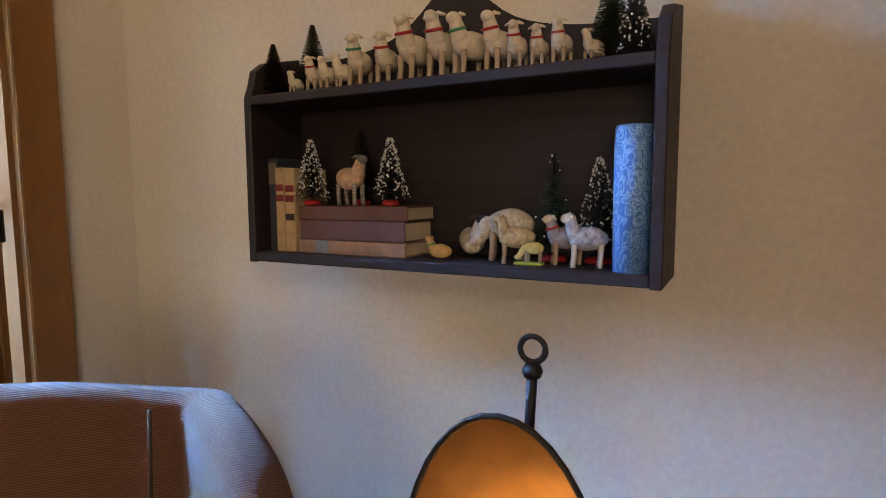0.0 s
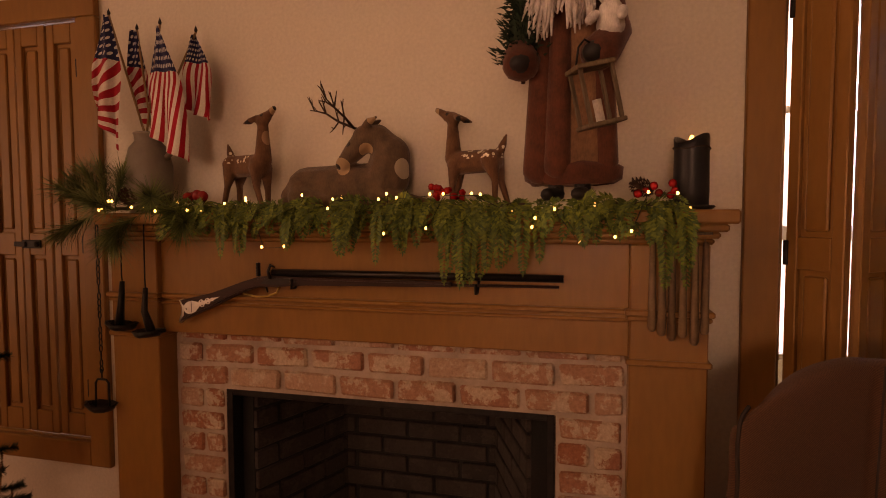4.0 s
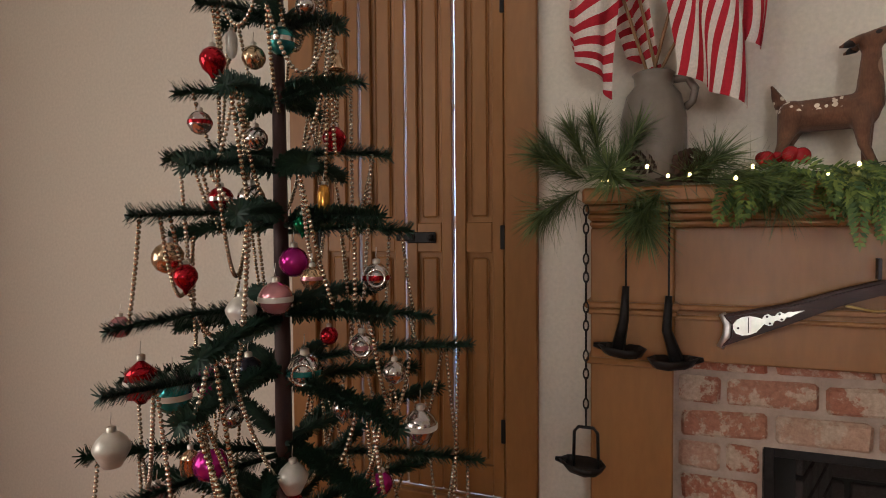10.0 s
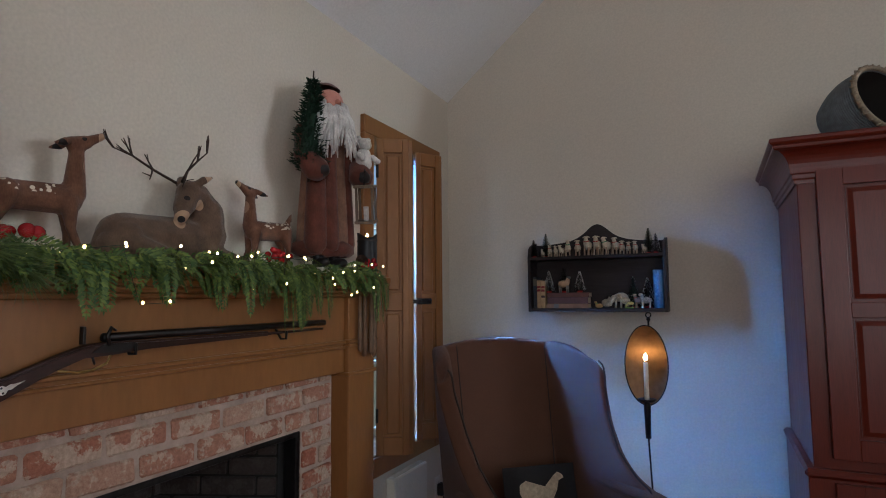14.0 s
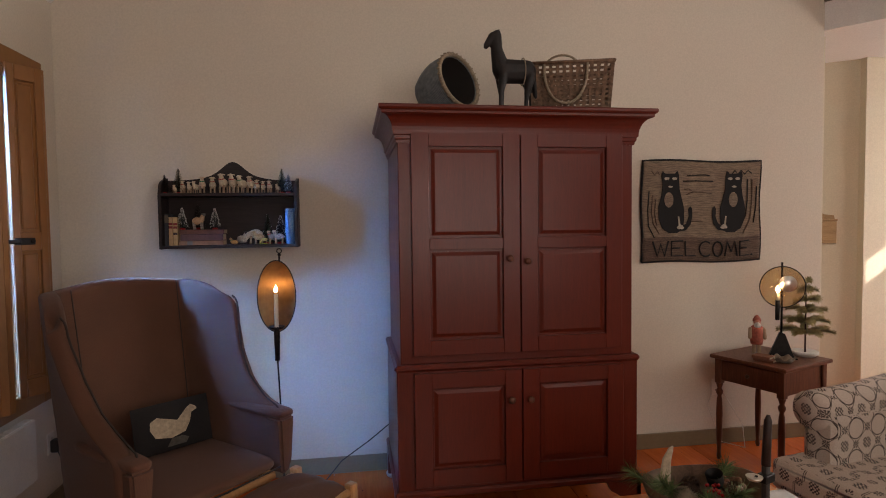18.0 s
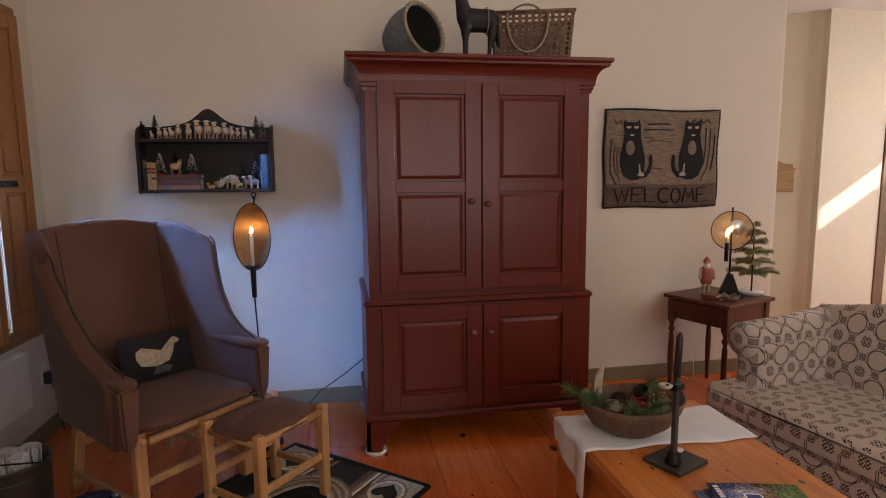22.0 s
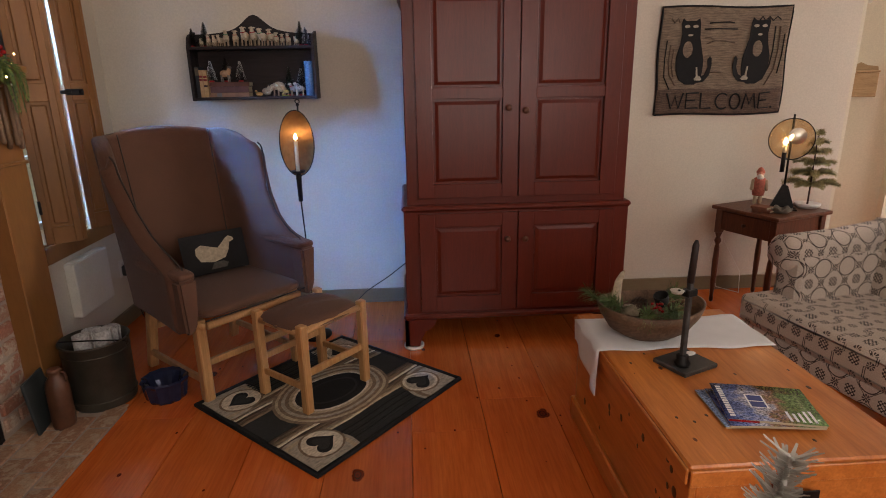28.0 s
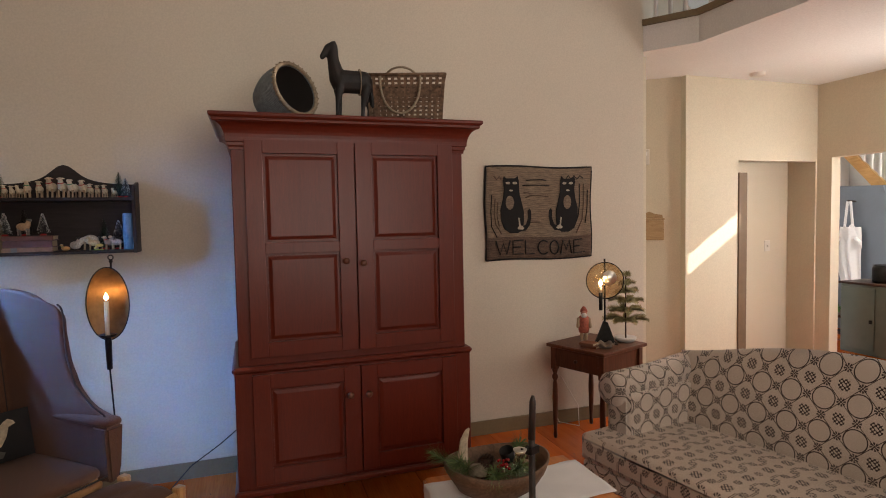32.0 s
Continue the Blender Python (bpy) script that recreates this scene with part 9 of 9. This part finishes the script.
can = thing("tin_cup", pose(bp[0] + 0.06, bp[1] + 0.02, bp[2] + 0.12, 12, -20, 0), "small dark tin cup lying in the greens", "cup")
part("cup_wall", lathe([(0.028, 0.0), (0.030, 0.045), (0.028, 0.045), (0.026, 0.003), (0, 0.003)], 18), BLACK_IRON, can)

# ---- iron candle stand and magazines on the chest ----
PEWTER_IRON = plain("grey_worn_iron", (0.075, 0.070, 0.066), 0.5, metal=0.6, vary=0.3, scale=30, relief=0.3)
cs = thing("iron_candle_stand", pose(2.485, -0.685, TZ + 0.001, 0, 0, 24), "black iron candle stand with a dark taper on a square plate", "candlestick")
part("plate", bx(-0.088, 0.082, -0.074, 0.074, 0.0, 0.016, 0.002), PEWTER_IRON, cs)
part("collar", lathe([(0.0, 0.018), (0.026, 0.018), (0.028, 0.030), (0.020, 0.042), (0.022, 0.058), (0.014, 0.062)], 14), BLACK_IRON, cs).location = (-0.045, -0.02, 0)
part("rod", bx(-0.0545, -0.0355, -0.0295, -0.0105, 0.05, 0.335, 0.003), PEWTER_IRON, cs)
part("clamp", bx(-0.068, -0.020, -0.036, -0.004, 0.285, 0.312, 0.003), BLACK_IRON, cs)
part("pan_arm", tube([(-0.045, -0.02, 0.305), (-0.085, -0.02, 0.31), (-0.10, -0.02, 0.315)], 0.005, 6), BLACK_IRON, cs)
part("drip_pan", lathe([(0, 0), (0.018, 0.002), (0.024, 0.012), (0.020, 0.012), (0, 0.005)], 14), SILVER, cs).location = (-0.108, -0.02, 0.306)
part("taper", tube([(-0.045, -0.02, 0.335), (-0.040, -0.022, 0.47), (-0.038, -0.022, 0.488)], [0.0130, 0.0112, 0.005], 10), plain("dark_brown_wax", (0.030, 0.020, 0.017), 0.5, vary=0.2), cs)
part("wax_drip", ball((0.055, 0.03, 0.018), 0.022, None, 12, 6, (1.3, 0.8, 0.12)), WHITE_PAINT, cs)


def print_material(name, seed, bands):
    """A glossy cover photograph: blurred patches of colour, from the cover's foot to its head."""
    m, nt, b = material(name)
    co = nt.nodes.new("ShaderNodeTexCoord")
    sep = nt.nodes.new("ShaderNodeSeparateXYZ")
    nt.links.new(co.outputs["Object"], sep.inputs[0])
    big, mp = noise_tex(nt, 26, 3)
    mp.inputs["Location"].default_value = (seed, seed * 2, 0)
    fine, mp2 = noise_tex(nt, 130, 4, rough=0.7)
    mp2.inputs["Location"].default_value = (seed, seed * 2, 0)

    def mt(op, p, q):
        n = nt.nodes.new("ShaderNodeMath")
        n.operation = op
        for k, v in enumerate((p, q)):
            if isinstance(v, (int, float)):
                n.inputs[k].default_value = v
            else:
                nt.links.new(v, n.inputs[k])
        return n.outputs[0]

    up = mt("ADD", mt("MULTIPLY", sep.outputs[0], 3.3), 0.5)
    up = mt("ADD", up, mt("MULTIPLY", mt("SUBTRACT", big, 0.5), 0.75))
    base = ramp(nt, up, bands)
    base = mix_rgb(nt, base, ramp(nt, fine, [(0.36, (0.18, 0.20, 0.22)), (0.5, (0.75, 0.75, 0.75)), (0.66, (1.5, 1.5, 1.45))]), 1.0, "MULTIPLY")
    nt.links.new(base, b.inputs["Base Color"])
    b.inputs["Roughness"].default_value = 0.16
    return m


GARDEN = [(0.0, (0.05, 0.07, 0.20)), (0.25, (0.16, 0.20, 0.42)), (0.42, (0.46, 0.44, 0.50)), (0.55, (0.30, 0.16, 0.10)), (0.72, (0.13, 0.20, 0.06)), (1.0, (0.20, 0.30, 0.12))]
SKY_BLUE = [(0.0, (0.35, 0.45, 0.68)), (0.3, (0.20, 0.30, 0.56)), (0.6, (0.55, 0.60, 0.70)), (1.0, (0.30, 0.36, 0.55))]
WHITE_INK = plain("white_ink", (0.80, 0.80, 0.82), 0.25, vary=0.03)
BLUE_INK = plain("dark_blue_ink", (0.05, 0.07, 0.22), 0.25, vary=0.15)
for k, (rz, dx, dy) in enumerate(((-3, -0.030, 0.012), (-8, -0.012, -0.008), (-14, 0.0, 0.0))):
    mg = thing("magazine", pose(2.588 + dx, -1.005 + dy, TZ + 0.001 + 0.0085 * k, 0, 0, rz), "glossy magazine with a garden photograph cover, lying in a stack", "magazine", "magazines on the chest")
    part("page_block", bx(-0.137, 0.137, -0.108, 0.106, 0.0, 0.0068), PAGE, mg)
    part("cover", sheet(6, 4, lambda u, v: (lerp(-0.14, 0.14, u), lerp(-0.11, 0.108, v), 0.0072 + 0.0015 * math.sin(3 * u)), thick=-0.0006), print_material("magazine_print_" + "abc"[k], 3.1 * k, SKY_BLUE if k == 0 else GARDEN), mg)
    if k == 2:
        for j in range(13):
            part("title_bar", bx(-0.128, -0.112, -0.095 + j * 0.0145, -0.085 + j * 0.0145, 0.0090, 0.0094), WHITE_INK, mg)
        house = part("printed_window", bx(-0.052, 0.002, -0.035, 0.045, 0.0092, 0.0095), WHITE_INK, mg)
        for a in (-0.031, 0.007):
            part("printed_pane", bx(-0.047, -0.003, a, a + 0.033, 0.0095, 0.0097), BLUE_INK, house)
        for j in range(5):
            part("text_bar", bx(0.040 + 0.017 * j, 0.048 + 0.017 * j, -0.10, -0.045 + 0.01 * math.sin(5 * j), 0.0090, 0.0093), WHITE_INK, mg)
        part("spine_bar", bx(-0.135, -0.05, -0.112, -0.1085, 0.001, 0.006), BERRY, mg)

# ---- by the hearth ----
TIN = plain("olive_grey_tin", (0.075, 0.066, 0.050), 0.45, metal=0.5, vary=0.2, scale=12, relief=0.2)
BU = (-0.112, 0.185)
bu = thing("tin_bucket", pose(*BU, 0), "olive grey tin bucket full of rolled newspapers on the hearth", "bucket")
part("wall", lathe([(0, 0.004), (0.144, 0.0), (0.148, 0.012), (0.153, 0.325), (0.157, 0.330), (0.158, 0.340), (0.149, 0.340), (0.143, 0.02), (0, 0.012)], 40), TIN, bu)
part("rim", tube([(0.156 * math.cos(t), 0.156 * math.sin(t), 0.338) for t in [math.tau * k / 40 for k in range(41)]], 0.005, 6), TIN, bu)
for z in (0.045, 0.285):
    part("hoop", lathe([(0.147, z - 0.004), (0.1545, z - 0.002), (0.1545, z + 0.002), (0.147, z + 0.004)], 40), TIN, bu)
for sx in (-1, 1):
    part("ear", ball((sx * 0.157, 0, 0.315), 0.014, None, 12, 8, (0.35, 1, 1.2)), TIN, bu)
part("bail", tube([(0.160 * math.cos(t), -0.115 * math.sin(t), 0.318 + 0.055 * math.sin(t)) for t in [math.pi * k / 20 for k in range(21)]], 0.004, 6), BLACK_IRON, bu)
NEWS = plain("newsprint", (0.46, 0.44, 0.42), 0.9, vary=0.35, scale=70, relief=0.2)
for k, (x, y, r) in enumerate(((-0.05, 0.03, 0.058), (0.06, 0.0, 0.052), (0.0, -0.075, 0.050), (0.02, 0.085, 0.046))):
    spir = sheet(40, 1, lambda u, v: (x + r * (1 - 0.6 * u) * math.cos(13 * u), y + r * (1 - 0.6 * u) * math.sin(13 * u), 0.10 + 0.262 * v + 0.02 * math.sin(k)), thick=0.0016)
    tagged(part("rolled_newspaper", moved(spir, pose(*BU, 0, 6 * math.sin(3 * k), 5 * math.cos(2 * k), 0)), NEWS), "rolled newspaper in the tin bucket", "newspaper", "newspapers in the bucket")
CRYSTAL = glossy("dark_cut_glass", (0.030, 0.035, 0.075), 0.08, 0.35)
bowl2 = lathe([(0, 0.0), (0.075, 0.0), (0.082, 0.012), (0.088, 0.05), (0.092, 0.078), (0.098, 0.092), (0.090, 0.098), (0.074, 0.090), (0.066, 0.06), (0.05, 0.03), (0, 0.022)], 24)
for v in bowl2.verts:
    a = math.atan2(v.co.y, v.co.x)
    v.co.x *= 1 + 0.03 * math.cos(12 * a)
    v.co.y *= 1 + 0.03 * math.cos(12 * a)
for f in bowl2.faces:
    f.smooth = False
solid("cut_glass_dish", moved(bowl2, pose(0.205, 0.172, 0) @ Matrix.Scale(1.18, 4)), CRYSTAL, "dark blue cut glass dish on the floor by the hearth", "dish")
CLAY = plain("brown_salt_glaze", (0.105, 0.045, 0.024), 0.4, vary=0.25, scale=12)
btl = thing("stoneware_bottle", pose(-0.180, -0.055, 0), "brown stoneware bottle standing on the hearth", "bottle")
part("bottle_body", lathe([(0, 0), (0.047, 0.0), (0.050, 0.02), (0.050, 0.20), (0.044, 0.235), (0.026, 0.262), (0.024, 0.275), (0.030, 0.282), (0.028, 0.296), (0.018, 0.297), (0, 0.28)], 24), CLAY, btl)
part("handle", tube([(0.024, 0, 0.28), (0.045, 0, 0.275), (0.050, 0, 0.25), (0.044, 0, 0.232)], 0.006, 6), CLAY, btl)
solid("slate_panel", moved(bx(-0.006, 0.006, -0.11, 0.11, 0.0, 0.265, 0.003), pose(-0.262, -0.035, 0.0, 0, -6, 8)), plain("dark_slate", (0.035, 0.040, 0.038), 0.7, vary=0.25, scale=14, relief=0.4), "dark slate panel leaning on the brick surround", "slate")

# ---- wall fittings ----
PLATE = plain("ivory_plastic", (0.66, 0.62, 0.54), 0.4, vary=0.03)
SLOT = plain("dark_slot", (0.03, 0.028, 0.026), 0.5)


def outlet(m):
    o = thing("wall_outlet", m, "ivory double wall outlet", "outlet", "outlets")
    part("cover_plate", bx(-0.036, 0.036, -0.006, 0.0, -0.058, 0.058, 0.002), PLATE, o)
    for z in (-0.022, 0.022):
        s = part("socket", bx(-0.017, 0.017, -0.008, -0.005, z - 0.014, z + 0.014, 0.002), PLATE, o)
        for x in (-0.006, 0.006):
            part("slot", bx(x - 0.0015, x + 0.0015, -0.0085, -0.0075, z - 0.004, z + 0.007), SLOT, s)
    return o


outlet(pose(XW, -2.25, 0.395, 0, 0, 90))
outlet(pose(XW, 1.215, 0.385, 0, 0, 90))
outlet(pose(3.76, YN, 0.405))
plug = thing("wall_plug", pose(XW + 0.008, 1.215, 0.385), "black plug-in adapter in the outlet", "adapter")
part("plug_body", bx(0.0, 0.045, -0.024, 0.024, -0.05, 0.02, 0.006), DARKFACE, plug)
part("cord", tube([(0.03, 0.0, -0.05), (0.05, 0.01, -0.12), (0.04, 0.03, -0.25), (0.06, 0.05, -0.375)], 0.0035, 6), DARKFACE, plug)
heat = thing("wall_heater", pose(XW, 0.79, 0), "white electric panel heater below the window", "heater")
part("panel", bx(0.0, 0.055, -0.185, 0.185, 0.28, 0.60, 0.006), PLATE, heat)
grill = part("grille", bx(0.008, 0.048, -0.165, 0.165, 0.5985, 0.6015), WHITE_PAINT, heat)
for k in range(18):
    part("slat", bx(0.010, 0.046, -0.160 + k * 0.0185, -0.152 + k * 0.0185, 0.6015, 0.606), PLATE, grill)
solid("black_cord", tube([(0.86, 1.02, 0.008), (1.02, 1.20, 0.006), (1.15, 1.36, 0.10), (1.32, 1.395, 0.20), (1.45, 1.395, 0.30)], 0.004, 6), DARKFACE, "black lamp cord running behind the armoire", "cord")
solid("white_table_cord", tube([(3.70, 1.30, 0.52), (3.66, 1.36, 0.30), (3.72, 1.30, 0.06), (3.86, 1.24, 0.03), (3.90, 1.32, 0.16), (3.80, 1.405, 0.38)], 0.0028, 6), PLATE, "white lamp cord hanging behind the side table", "cord")

# ---- hall ----
mb = thing("wooden_letter_box", pose(5.245, 2.19, 1.50, 0, 0, 144.4 - 180), "tan wooden wall box with a hinged lid in the hall", "wall box")
TANWOOD = wood("tan_box_wood", (0.34, 0.22, 0.11), (0.46, 0.31, 0.16), 0.5, (1, 8, 8), 6)
part("box_body", bx(-0.13, 0.13, -0.10, 0.0, -0.13, 0.06, 0.004), TANWOOD, mb)
part("lid", bx(-0.135, 0.135, -0.106, -0.002, 0.062, 0.078, 0.003), TANWOOD, mb)
part("back_crest", prism([(-0.13, 0.06), (0.13, 0.06), (0.12, 0.11), (0.05, 0.12), (0.0, 0.145), (-0.05, 0.12), (-0.12, 0.11)], -0.012, -0.001), TANWOOD, mb)
th = thing("thermostat", pose(5.205, 2.215, 2.17, 0, 0, 144.4 - 180), "white square thermostat on the hall wall", "thermostat")
part("case", bx(-0.05, 0.05, -0.03, 0.0, -0.075, 0.075, 0.006), PLATE, th)
part("dial", bx(-0.03, 0.03, -0.034, -0.029, 0.01, 0.05, 0.002), WHITE_PAINT, th)
sw = thing("light_switch", pose(6.87, 2.30, 1.25), "ivory light switch in the niche", "switch")
part("cover_plate", bx(-0.04, 0.04, -0.006, 0, -0.06, 0.06, 0.002), PLATE, sw)
part("toggle", bx(-0.006, 0.006, -0.016, -0.006, -0.012, 0.012, 0.002), PLATE, sw)
smoke = thing("smoke_detector", pose(6.10, 1.73, HALL_Z), "round white smoke detector on the hall ceiling", "smoke detector")
part("case", lathe([(0, -0.032), (0.055, -0.030), (0.066, -0.018), (0.07, 0.0)], 24), PLATE, smoke)
part("vent_ring", lathe([(0.060, -0.026), (0.0685, -0.012), (0.0685, -0.014), (0.060, -0.028)], 24), PLATE, smoke)

# ---- the stair room beyond the doorway ----
GREYBLUE = plain("grey_blue_paint", (0.18, 0.205, 0.235), 0.6, vary=0.06, scale=4)
STAIRWOOD = wood("honey_pine", (0.42, 0.22, 0.07), (0.58, 0.34, 0.13), 0.45, (1, 1, 6), 5)
stair = thing("staircase", pose(0, 0, 0), "honey pine staircase with white balusters and a grey blue side", "staircase")
part("side_panel", prism([(3.30, 0.0), (2.10, 0.0), (2.10, 0.25), (2.66, 1.93), (3.30, 1.95)], 9.18, 9.24, axis="x"), GREYBLUE, stair)
part("stringer", prism([(3.30, 2.60), (3.30, 2.42), (2.02, 1.02), (1.80, 1.02), (1.80, 1.20), (2.0, 1.24)], 9.26, 9.31, axis="x"), STAIRWOOD, stair)
for k in range(14):
    y = 3.30 - k * 0.105
    part("baluster", bx(9.285, 9.31, y - 0.012, y + 0.012, max(1.05, 2.42 - (3.30 - y) * 1.09), 2.88), WHITE_PAINT, stair)
bench = thing("hall_bench", pose(0, 0, 0), "low dark bench against the grey blue panel", "bench")
part("seat", bx(8.72, 9.17, 2.45, 3.35, 0.235, 0.27, 0.005), DARK_WOOD, bench)
for y in (2.50, 3.28):
    part("bench_leg", bx(8.76, 9.12, y, y + 0.04, 0, 0.235, 0.004), DARK_WOOD, bench)
apron = thing("white_apron", pose(0, 0, 0), "white cotton apron hanging on the grey blue panel", "apron")
part("body", sheet(22, 24, lambda u, v: (9.09 - 0.055 * math.sin(math.pi * u) - 0.022 * math.sin(17 * u + 4 * v) * (0.3 + v), 3.00 + (u - 0.5) * (0.13 + 0.20 * math.sin(math.pi * min(1.0, 0.25 + 0.75 * v)) ** 0.7) + 0.03 * v * math.sin(5 * v), 1.40 - v * (0.86 + 0.05 * math.sin(7 * u))), thick=0.006), LINEN, apron)
part("bib", sheet(10, 8, lambda u, v: (9.07 - 0.03 * math.sin(math.pi * u), 3.00 + (u - 0.5) * (0.24 - 0.10 * v), 1.24 + 0.17 * v + 0.03 * math.sin(9 * u)), thick=0.006), LINEN, apron)
for s in (-1, 1):
    part("strap", sheet(2, 8, lambda u, v: (9.06, 3.00 + s * (0.055 - 0.035 * v) + (u - 0.5) * 0.035, 1.38 + 0.36 * v), thick=0.005), LINEN, apron)
    part("tie", tube([(9.05, 3.00 + s * 0.10, 1.25), (9.04, 3.00 + s * 0.16, 1.20), (9.05, 3.00 + s * 0.17, 1.12)], [0.02, 0.028, 0.012], 6), LINEN, apron)
solid("apron_peg", tube([(9.18, 3.00, 1.735), (9.03, 3.00, 1.745)], 0.009, 8), DARK_WOOD, "dark wooden peg that holds the apron", "peg")
gr = bmesh.new()
for k in range(240):
    p = Vector((lr.uniform(8.78, 9.1), lr.uniform(2.62, 3.28), 0.272 + lr.uniform(0, 0.07)))
    leaflet(gr, p, Vector((lr.uniform(-1, 1), lr.uniform(-1, 1), lr.uniform(0, 1))).normalized() * 0.05, Vector((0, 0, 1)), 0.014)
solid("green_sprigs", gr, leafy("bright_green_leaf", (0.03, 0.12, 0.02), (0.10, 0.26, 0.05)), "bright green leafy sprigs on the hall bench", "greenery")
solid("pink_box", bx(8.88, 9.05, 2.66, 2.86, 0.272, 0.44, 0.006), plain("salmon_paper", (0.55, 0.24, 0.17), 0.6), "salmon pink paper box on the hall bench", "box")
cab = thing("hall_cabinet", pose(8.02, 1.90, 0), "grey green painted low cabinet in the stair room", "cabinet")
CABGREEN = plain("grey_green_paint", (0.16, 0.185, 0.15), 0.5, vary=0.08, scale=6)
part("cabinet_body", bx(0.0, 0.40, -0.30, 0.42, 0.0, 0.78, 0.005), CABGREEN, cab)
part("cabinet_top", bx(-0.02, 0.42, -0.32, 0.44, 0.78, 0.805, 0.004), DARK_WOOD, cab)
part("cabinet_door", bx(-0.016, -0.001, 0.03, 0.40, 0.06, 0.75, 0.003), CABGREEN, cab)
part("latch", bx(-0.03, -0.016, 0.05, 0.08, 0.36, 0.40, 0.002), BLACK_IRON, cab)
solid("dark_crock", moved(lathe([(0, 0), (0.09, 0), (0.10, 0.03), (0.10, 0.16), (0.085, 0.19), (0.088, 0.2), (0, 0.19)], 20), pose(8.2, 1.98, 0.805)), BLACK_IRON, "dark crock on the stair room cabinet", "crock")
rs = thing("grey_floor_box", pose(3.12, -1.12, 0, 0, 0, 11), "low grey fabric box on the floor before the sofa", "box")
part("box_body", bx(-0.13, 0.13, -0.20, 0.20, 0.0, 0.13, 0.01), GREYWOOL, rs)
part("box_lid", bx(-0.135, 0.135, -0.205, 0.205, 0.13, 0.15, 0.006), GREYWOOL, rs)


# ---- white feather tree near the walk ----
wt = thing("white_feather_tree", pose(1.80, -2.14, 0), "white feather tree on a thin grey pole", "christmas tree")
WHITE_F = leafy("white_goose_feather", (0.42, 0.38, 0.32), (0.72, 0.68, 0.60))
part("pole", tube([(0, 0, 0.03), (0, 0, 1.16)], [0.012, 0.006], 10), GUNMETAL, wt)
part("foot", lathe([(0, 0), (0.14, 0), (0.14, 0.02), (0.03, 0.035), (0, 0.036)], 28), DARK_WOOD, wt)
top_data = feather_branch(0.20)
top_data.materials.clear()
top_data.materials.append(WHITE_F)
ob = part("leader", top_data, None, wt)
ob.matrix_local = pose(0, 0, 1.01, 0, -88, 0)
for z, l, n in ((1.03, 0.10, 5), (0.95, 0.15, 6), (0.86, 0.19, 6)):
    data = feather_branch(l)
    data.materials.clear()
    data.materials.append(WHITE_F)
    for j in range(n):
        ob = part("branch", data, None, wt)
        ob.matrix_local = pose(0, 0, z, 0, -38, 360 * j / n + 40 + 70 * z)
pcs = [(ball((0, 0, 0.055), 0.014, None, 12, 8), DARKFACE), (lathe([(0, 0), (0.020, 0.0), (0.017, 0.03), (0.008, 0.045), (0, 0.046)], 14), BERRY), (ball((0, 0, 0.066), 0.011, None, 10, 6), DARK_LEATHER)]
joined("red_ornament_doll", pcs, "small red and black doll ornament on the white tree", "ornament").matrix_world = pose(1.712, -2.118, 0.985)

# ---- floor boards ----
floor = setting("floor", bx(HX + 0.002, 9.6, SOUTH, 3.4, -0.06, -0.021), PINE_TRUNK, "wide varnished pine floor boards")
edges = [HX + 0.004, 0.40, 0.745, 1.10, 1.46, 1.805, 2.15, 2.50, 2.86, 3.19, 3.55, 3.88, 4.24, 4.58, 4.93, 5.28, 5.62, 5.98, 6.33, 6.68, 7.03, 7.40, 7.75, 8.1, 8.45, 8.8, 9.15, 9.55]
brng = random.Random(8)
for a, b in zip(edges, edges[1:]):
    y = SOUTH
    joint = SOUTH + brng.uniform(1.2, 2.8)
    while y < 3.35:
        y1 = min(joint, 3.4)
        bm = bx(-(b - a) / 2 + 0.0012, (b - a) / 2 - 0.0012, -(y1 - y) / 2 + 0.001, (y1 - y) / 2 - 0.001, -0.021, 0.0, 0.0015)
        data = bpy.data.meshes.new("plank")
        bm.to_mesh(data)
        bm.free()
        data.materials.append(PINE_FLOOR)
        ob = part("plank", data, None, floor)
        ob.location = ((a + b) / 2, (y + y1) / 2, 0)
        y = y1
        joint = y + 3.1
side = setting("floor_west", bx(XW, HX + 0.002, SOUTH, HY0, -0.06, 0.0), PINE_FLOOR)
setting("floor_west_north", bx(XW, HX + 0.002, HY1, YN, -0.06, 0.0), PINE_FLOOR)
